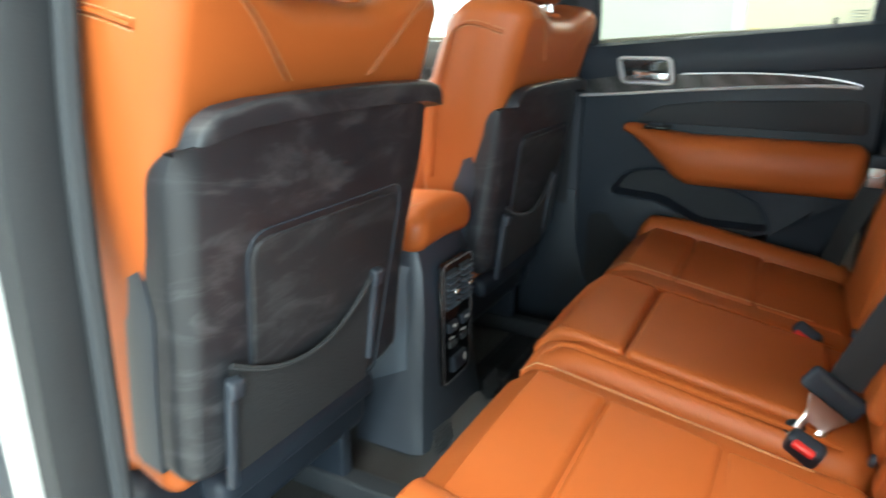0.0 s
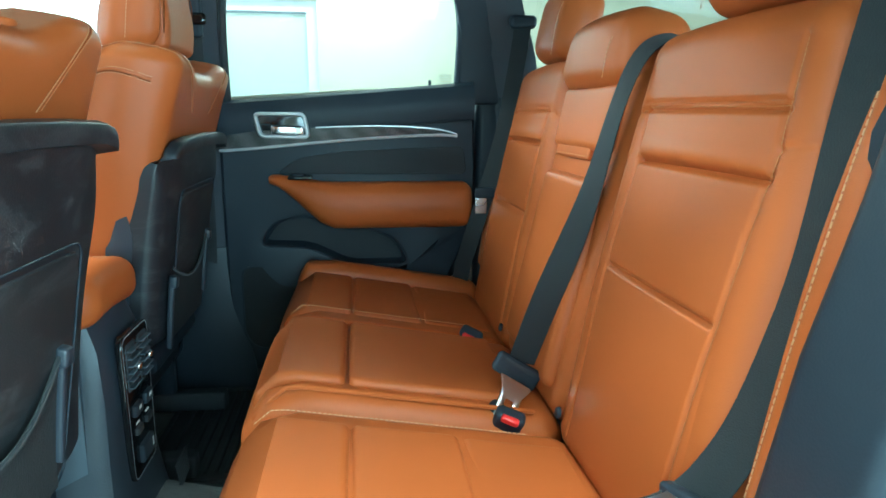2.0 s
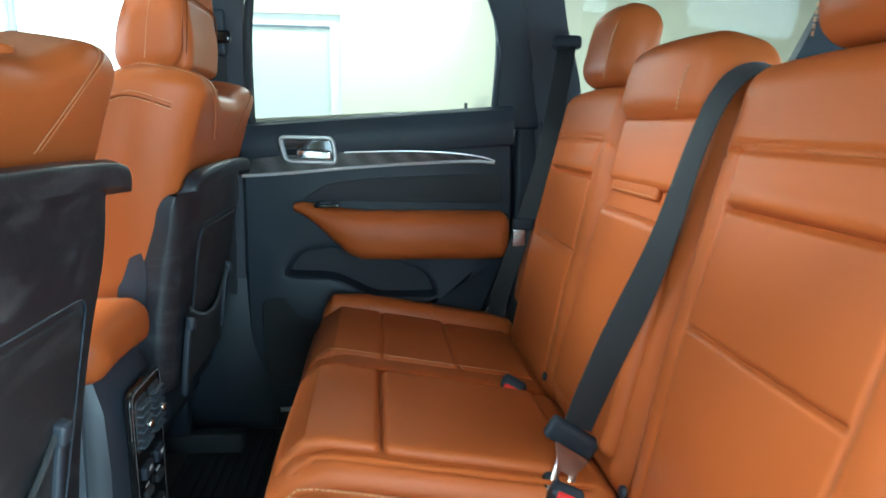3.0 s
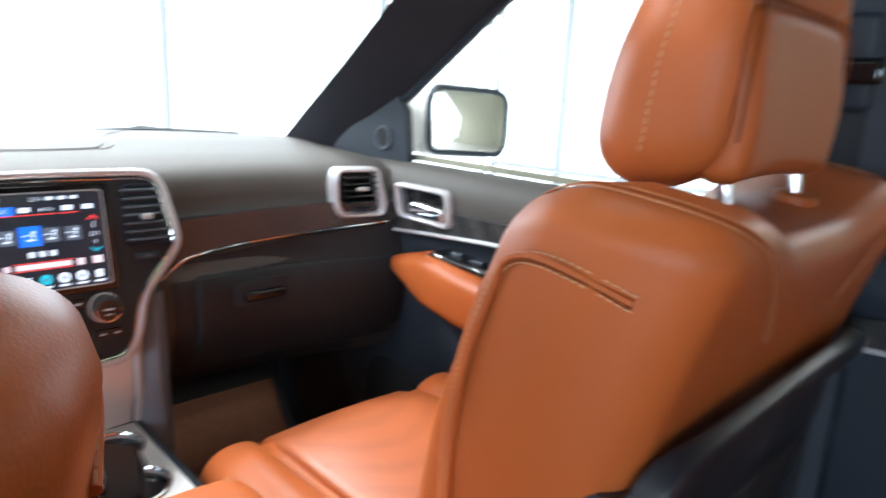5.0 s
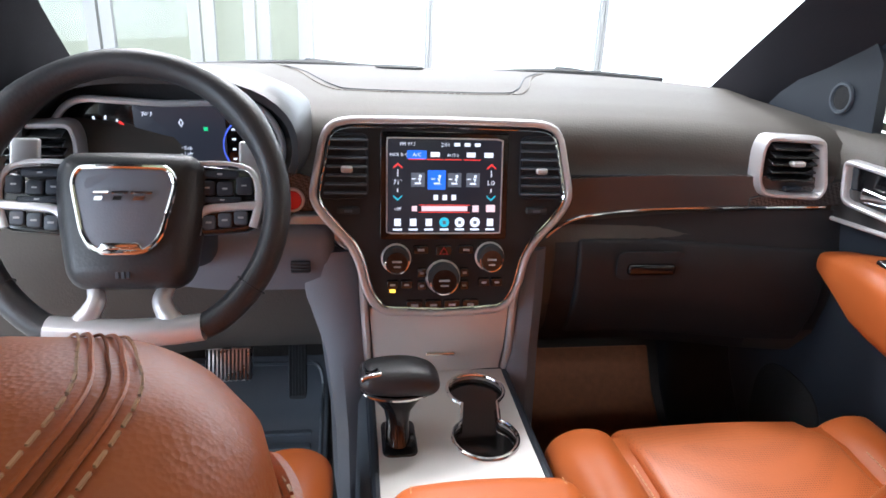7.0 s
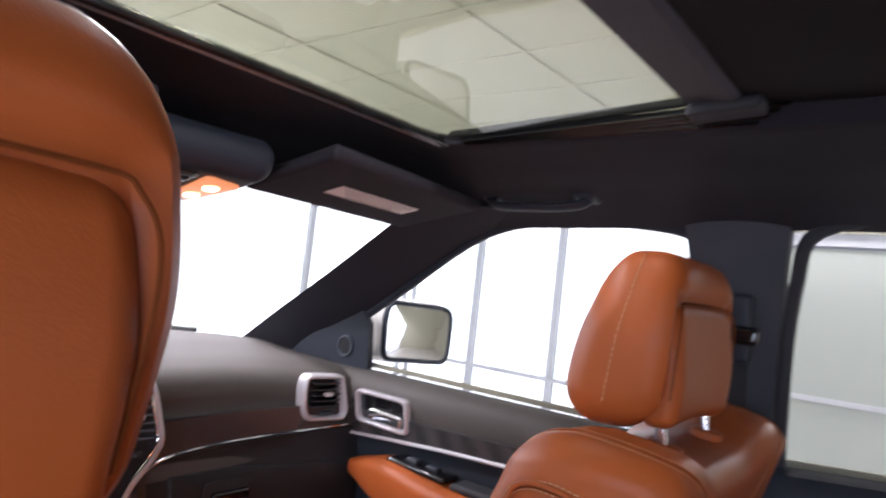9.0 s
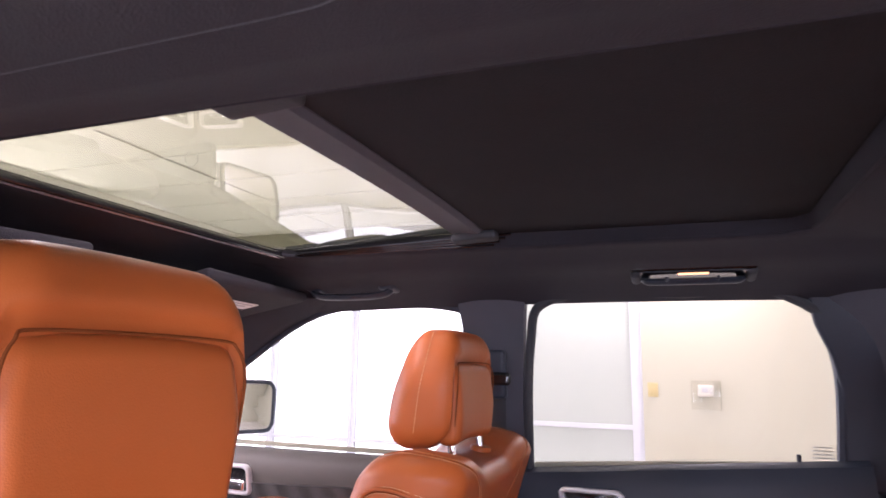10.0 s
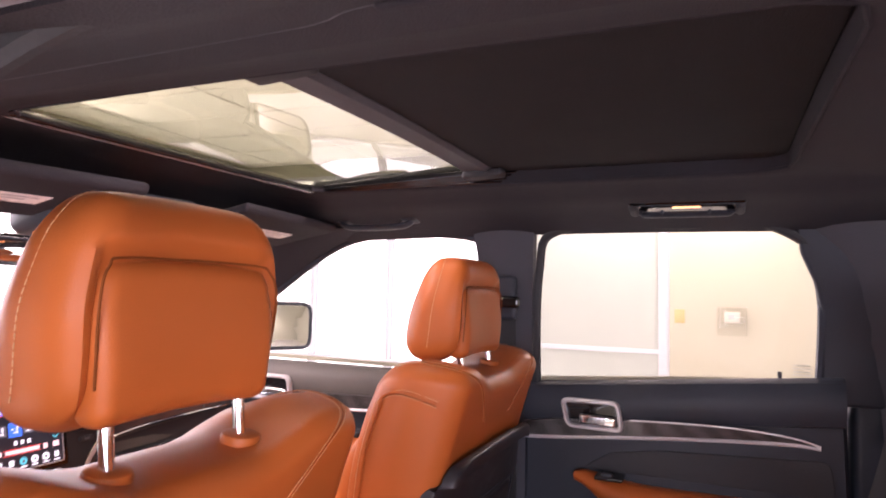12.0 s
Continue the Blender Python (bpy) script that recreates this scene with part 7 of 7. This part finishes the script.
    for s in (-1, 1):
        part("side_rail", tube(spline([A(s * 0.128, 0.915, 0.016), Vector((s * 0.124, 0.898, 0.840)), Vector((s * 0.119, 0.890, 0.76)), Vector((s * 0.118, 0.902, 0.712))], 6), 0.0065, 8), satin, t, "satin side rail")
        part("side_cheek", loft([[Vector((s * a, 0.905 + b, z)), Vector((s * (a + 0.012), 0.893 + b, z)), Vector((s * (a + w * 0.6), 0.888 + b, z)), Vector((s * (a + w), 0.905 + b, z)), Vector((s * (a + w + 0.012), 0.96, z)), Vector((s * (a + w + 0.012), 1.02, z)), Vector((s * a, 1.02, z))] for a, b, z, w in ((0.128, 0.018, 0.925, 0.100 if s < 0 else 0.05), (0.126, 0.004, 0.84, 0.086 if s < 0 else 0.05), (0.121, -0.012, 0.76, 0.064 if s < 0 else 0.05), (0.120, -0.03, 0.62, 0.050), (0.120, -0.06, 0.45, 0.045))]), slate_skin, t, "grey padded console cheek")
    part("bin_latch", softbox(0.05, 0.008, 0.007, 0.003, (2, 1, 1), 2, lambda x, y, z: Vector((x + 0.002, 0.884 + y, 0.752 + z))), chrome, t, "chrome latch bar")


centre_stack()


def console():
    t = thing("centre_console", "silver centre console with cup holders and tan armrest", "console")

    def top(y):
        return 0.704 - 0.012 * (0.90 - y)
    # side walls
    part("body", loft([[Vector((-w, y, zt)), Vector((-w - 0.012, y, zt - 0.02)), Vector((-w - 0.02, y, 0.42)), Vector((w + 0.02, y, 0.42)), Vector((w + 0.012, y, zt - 0.02)), Vector((w, y, zt))] for y, w, zt in ((0.93, 0.122, 0.69), (0.75, 0.122, 0.694), (0.55, 0.122, 0.695), (0.50, 0.118, 0.72), (0.30, 0.112, 0.735), (0.10, 0.105, 0.725))]), shell_grey, t, "slate grey console body")
    # silver deck with the two cup wells cut through
    cups = ((0.056, 0.838, 0.0465), (0.048, 0.716, 0.0485))
    deck = resample(rloop([(-0.112, 0.905), (-0.112, 0.545), (0.116, 0.545), (0.116, 0.905)], 0.012, 4), 120)
    # two round wells joined by a neck
    def arc(cx, cy, r, a0, a1, n):
        return [Vector((cx + r * math.cos(math.radians(a0 + (a1 - a0) * i / n)), cy + r * math.sin(math.radians(a0 + (a1 - a0) * i / n)))) for i in range(n + 1)]
    well = arc(*cups[0], -52, 232, 44) + arc(*cups[1], 128, 412, 44)
    well = resample(well, 120)
    Z = lambda p, h: Vector((p.x, p.y, top(p.y) + h))
    dk = bmesh.new()
    es = []
    for loop_ in (deck, well):
        vs = [dk.verts.new(Z(p, 0.004)) for p in loop_]
        es += [dk.edges.new((vs[q], vs[(q + 1) % len(vs)])) for q in range(len(vs))]
    bmesh.ops.triangle_fill(dk, use_beauty=True, use_dissolve=False, edges=es)
    dk = merge(dk, loft([[Z(p, 0.004) for p in deck], [Z(p, -0.01) for p in deck]], caps=False), loft([[Z(p, 0.004) for p in well], [Z(p, -0.008) for p in well]], caps=False))
    part("deck", dk, silver_panel, t, "brushed silver deck")
    part("cup_well", loft([[Z(p, -0.004) for p in well], [Z(p, -0.03) for p in well], [Z(Vector((0.055, 0.78)) + (p - Vector((0.055, 0.78))) * 0.92, -0.075) for p in well]], caps=True), gloss_black, t, "black cup holder well")
    part("cup_rim", tube([Z(p, 0.005) for p in well], 0.0034, 8, loop=True), chrome, t, "chrome cup holder rim")
    for cx, cy, r in cups:
        part("cup_ring", ring(Vector((cx, cy, top(cy) - 0.030)), (0, 0, 1), r - 0.004, 0.0025), satin, t, "inner ring")
        part("cup_mat", disc(Vector((cx, cy, top(cy) - 0.0735)), (0, 0, 1), r - 0.010, 0.004, 24, 0.001), rubber, t)
        part("cup_finger", softbox(0.012, 0.008, 0.03, 0.003, (1, 1, 1), 2, lambda x, y, z: Vector((cx + x - 0.008, cy + r - 0.008 + y, top(cy) - 0.035 + z))), shell_grey, t)
    for s in (-1, 1):
        part("deck_edge", tube([(s * 0.116 + 0.002, 0.905, top(0.905) + 0.001), (s * 0.116 + 0.002, 0.72, top(0.72) + 0.002), (s * 0.118 + 0.002, 0.55, top(0.55) + 0.002)], 0.0065, 8), trim_black, t)
    part("deck_seam", tube([(-0.108, 0.903, top(0.9) + 0.004), (0.112, 0.903, top(0.9) + 0.004)], 0.0016, 6), rubber, t)
    # selector
    sx, sy = -0.080, 0.728
    part("selector_plate", plate(rloop(rect(sx + 0.002, sy - 0.004, 0.050, 0.082), 0.014), 0.004, lambda u, v, n: Vector((u, v, top(v) + 0.003 + n)), 0.002), gloss_black, t, "gloss black selector plate")
    oval = lambda a, b, z, dy, k=0.0: [Vector((sx + a * math.cos(q) * 1.0, sy + b * math.sin(q) + dy, z + k * math.cos(q))) for q in [2 * math.pi * i / 24 for i in range(24)]]
    part("selector_boot", loft([oval(0.021, 0.034, 0.703, 0.0), oval(0.018, 0.028, 0.716, 0.002), oval(0.0165, 0.022, 0.735, 0.005), oval(0.020, 0.021, 0.752, 0.008), oval(0.034, 0.025, 0.768, 0.011), oval(0.048, 0.029, 0.778, 0.012)]), gloss_black, t, "gloss black lever neck")
    part("selector_collar", tube(oval(0.0505, 0.0325, 0.781, 0.013), 0.0030, 6, loop=True), chrome, t, "chrome collar")
    part("selector_grip", softbox(0.114, 0.074, 0.038, 0.0185, (6, 5, 1), 5, lambda x, y, z: Vector((sx + 0.002 + x, sy + 0.013 + y * (1 - 0.28 * (x / 0.057) ** 2), 0.799 + z * (1 - 0.25 * (x / 0.057) ** 2) + 0.006 * (1 - (y / 0.037) ** 2) - 0.010 * max(0.0, x / 0.057) ** 2))), black_leather, t, "black leather grip")
    part("selector_badge", softbox(0.030, 0.042, 0.010, 0.004, (2, 2, 1), 2, lambda x, y, z: Vector((sx - 0.038 + x, sy + 0.008 + y, 0.8135 + z + 0.22 * x))), chrome, t, "chrome selector insert")
    part("selector_mark", plate(rloop(rect(0, 0, 0.018, 0.028), 0.004), 0.002, lambda u, v, n: Vector((sx - 0.038 + u, sy + 0.008 + v, 0.8180 + n + 0.22 * u)), 0.0005), gloss_black, t)
    # armrest
    def arm(x, y, z):
        k = y / 0.23
        return Vector((x * (1 - 0.05 * k * k), 0.295 + y, 0.778 + z + 0.008 * (1 - (x / 0.11) ** 2) - 0.012 * max(0.0, k) ** 2 + 0.012 * smooth(0.0, 0.9, -k)))
    part("armrest", softbox(0.235, 0.455, 0.085, 0.036, (5, 8, 1), 4, arm), leather, t, "tan leather armrest lid")
    for s in (-1, 1):
        part("stitching", stitches(spline([arm(s * 0.088, 0.205, 0.0415), arm(s * 0.090, 0.0, 0.0425), arm(s * 0.088, -0.18, 0.0415), arm(s * 0.080, -0.224, 0.016)], 8), 0.0075, 0.0009), thread, t, "thread stitching")
    part("stitching", stitches(spline([arm(-0.095, -0.170, 0.041), arm(-0.06, -0.185, 0.0425), arm(0.06, -0.185, 0.0425), arm(0.095, -0.170, 0.041)], 8), 0.0075, 0.0009), thread, t, "thread stitching")
    # rear end: bellied grey cheeks and a black vent panel between
    rear = []
    for z, w, y in ((0.762, 0.100, 0.085), (0.71, 0.106, 0.068), (0.62, 0.112, 0.062), (0.52, 0.122, 0.060), (0.44, 0.130, 0.056), (0.38, 0.142, 0.050), (0.345, 0.150, 0.046)):
        rear.append([Vector((-w, y + 0.16, z)), Vector((-w, y + 0.03, z)), Vector((-w + 0.012, y + 0.010, z)), Vector((-w + 0.045, y, z)), Vector((w - 0.045, y, z)), Vector((w - 0.012, y + 0.010, z)), Vector((w, y + 0.03, z)), Vector((w, y + 0.16, z))])
    part("rear_cover", loft(rear), console_grey, t, "slate grey console end")
    R = lambda u, v, n: Vector((u, 0.060 - n, v))
    O = resample(rloop([(-0.062, 0.455), (0.062, 0.455), (0.068, 0.725), (-0.068, 0.725)], 0.02, 5), 64)
    pl = part("rear_panel", plate(O, 0.010, R, 0.003), gloss_black, t, "black rear vent and switch panel")
    part("panel_line", tube([R(p.x, p.y, 0.0085) for p in inset(O, 0.004)], 0.0018, 6, loop=True), satin, pl, "thin bright line")
    for s in (-1, 1):
        part("vent", plate(rloop(rect(s * 0.030, 0.665, 0.048, 0.085), 0.008), 0.012, R, 0.002), rubber, pl, "dark vent opening")
        for i in range(6):
            part("vent_slat", softbox(0.044, 0.010, 0.003, 0.0012, (1, 1, 1), 2, lambda x, y, z: R(s * 0.030 + x, 0.632 + 0.0128 * i + z, 0.016 - y)), shell_grey, pl)
        part("vent_knob", softbox(0.016, 0.012, 0.012, 0.004, (1, 1, 1), 2, lambda x, y, z: R(s * 0.030 + x, 0.664 + z, 0.022 - y)), chrome, pl, "bright vent knob")
        part("heater_switch", softbox(0.036, 0.012, 0.022, 0.004, (1, 1, 1), 2, lambda x, y, z: R(s * 0.028 + x, 0.585 + z, 0.012 - y)), trim_black, pl)
        part("switch_mark", plate(rect(s * 0.028, 0.588, 0.012, 0.006), 0.0185, R, 0.0002, 1), label_paper, pl)
        part("usb_port", softbox(0.030, 0.010, 0.014, 0.003, (1, 1, 1), 2, lambda x, y, z: R(s * 0.026 + x, 0.545 + z, 0.011 - y)), rubber, pl)
        part("port_mark", plate(rect(s * 0.026, 0.5575, 0.016, 0.003), 0.0108, R, 0.0002, 1), label_paper, pl)
    part("power_outlet", softbox(0.06, 0.014, 0.035, 0.005, (1, 1, 1), 2, lambda x, y, z: R(x, 0.497 + z, 0.012 - y)), trim_black, pl, "black outlet cover")
    part("outlet_mark", plate(rect(0.018, 0.50, 0.006, 0.016), 0.0195, R, 0.0002, 1), label_paper, pl)
    # foot vents at the base
    for s in (-1, 1):
        for i in range(7):
            part("foot_vent_bar", softbox(0.070, 0.004, 0.004, 0.0015, (1, 1, 1), 2, lambda x, y, z: Vector((s * 0.115 + x, 0.028 - 0.004 * (i - 3) * 0 + y - 0.010 + 0.0012 * i, 0.365 + 0.0075 * i + z + s * 0.12 * x))), rubber, t, "black foot vent bar")


console()

# ---------------------------------------------------------------- pedals and mats


def pedal(x, z, w, h, y, label, ribs, up):
    t = thing("pedal", label, "pedal")
    P = lambda u, v, n: Vector((x + u, y + 0.45 * v - n, z + v))
    part("plate", plate(rloop(rect(0, 0, w, h), 0.010), 0.012, P, 0.004), steel if up else rubber, t)
    for i in range(ribs):
        u = -w / 2 + w * (i + 0.5) / ribs
        part("rib", softbox(0.004, 0.006, h * 0.86, 0.0015, (1, 1, 1), 2, lambda a, b, c: P(u + a, c, 0.013 - b)), rubber, t, "black rubber rib")
    part("arm", tube(spline([P(0, 0.0, -0.005), P(-0.01, 0.10, -0.02), P(-0.03, 0.22, -0.06)], 4), 0.010, 8), steel, t, "steel pedal arm")
    return t


pedal(-0.410, 0.535, 0.100, 0.070, 1.25, "brake pedal with ribbed pad", 12, True)
pedal(-0.262, 0.525, 0.040, 0.135, 1.25, "slim black accelerator pedal", 6, False)
pedal(-0.67, 0.54, 0.035, 0.02, 1.22, "small parking brake pedal", 3, False)


def floor_mat(x0, x1, y0, y1, z, label, m=None, ribs_y=True, step=0.022, slope=None):
    t = thing("floor_mat", label, "floor mat", group="floor mats")
    zz = slope or (lambda y: z)
    m = m or rubber
    W, H = x1 - x0, y1 - y0
    part("sheet", softbox(W, H, 0.012, 0.005, (3, 10, 1), 2, lambda x, y, c: Vector((x + (x0 + x1) / 2, y + (y0 + y1) / 2, zz(y + (y0 + y1) / 2) + c))), m, t)
    n = int(((H if ribs_y else W) - 0.08) / step)
    for i in range(n):
        if ribs_y:
            yy = y0 + 0.05 + step * i
            part("rib", softbox(W - 0.08, step * 0.45, 0.008, 0.003, (1, 1, 1), 1, lambda a, b, c: Vector(((x0 + x1) / 2 + a, yy + b, zz(yy) + 0.008 + c))), m, t)
        else:
            xx = x0 + 0.05 + step * i
            part("rib", softbox(step * 0.45, H - 0.10, 0.008, 0.003, (1, 3, 1), 1, lambda a, b, c: Vector((xx + a, (y0 + y1) / 2 + b, zz((y0 + y1) / 2 + b) + 0.008 + c))), m, t)
    if n:
        part("lip", tube([(px, py, zz(py) + 0.008) for px, py in [tuple(q) for q in rloop([(x0 + 0.012, y0 + 0.012), (x1 - 0.012, y0 + 0.012), (x1 - 0.012, y1 - 0.012), (x0 + 0.012, y1 - 0.012)], 0.03, 4)]], 0.006, 6, loop=True), m, t)
    return t


floor_mat(0.19, 0.70, -0.40, 0.16, 0.296, "ribbed black rubber rear floor mat", step=0.024)
floor_mat(-0.70, -0.19, -0.40, 0.16, 0.296, "ribbed black rubber rear floor mat", step=0.024)
fslope = lambda y: 0.292 + 0.42 * smooth(1.28, 1.62, y)
floor_mat(0.19, 0.66, 0.80, 1.42, 0.295, "brown carpet passenger floor mat", brown_carpet, False, 1.0, fslope)
floor_mat(-0.66, -0.20, 0.80, 1.42, 0.295, "slate grey driver floor mat", shell_grey, True, 0.05, fslope)
structure("footwell_lining", merge(loft([[Vector((0.155, y, z)), Vector((0.165, y, z)), Vector((0.165, y, z2)), Vector((0.155, y, z2))] for y, z, z2 in ((0.80, 0.28, 0.60), (1.2, 0.28, 0.66), (1.55, 0.5, 0.70))]),
                                   loft([[Vector((x, 1.44, 0.40)), Vector((x, 1.50, 0.72)), Vector((x, 1.52, 0.72)), Vector((x, 1.48, 0.40))] for x in (0.16, 0.45, 0.70)])), brown_carpet, "brown carpet lining of the footwell")


def wiper(x0, x1):
    t = thing("wiper", "black windscreen wiper at rest", "wiper", group="wipers")
    part("blade", tube(spline([(x0, 1.63, 1.128), ((x0 + x1) / 2, 1.63, 1.146), (x1, 1.62, 1.134)], 6), 0.008, 6), rubber, t)
    part("arm", tube(spline([((x0 + x1) / 2, 1.635, 1.152), ((x0 + x1) / 2 + 0.10, 1.65, 1.140), ((x0 + x1) / 2 + 0.22, 1.67, 1.085)], 6), 0.007, 6), trim_black, t)
    part("nozzle", softbox(0.05, 0.04, 0.02, 0.008, (1, 1, 1), 2, lambda x, y, z: Vector(((x0 + x1) / 2 + 0.22 + x, 1.66 + y, 1.075 + z))), trim_black, t)


wiper(0.10, 0.68)
wiper(-0.55, 0.05)
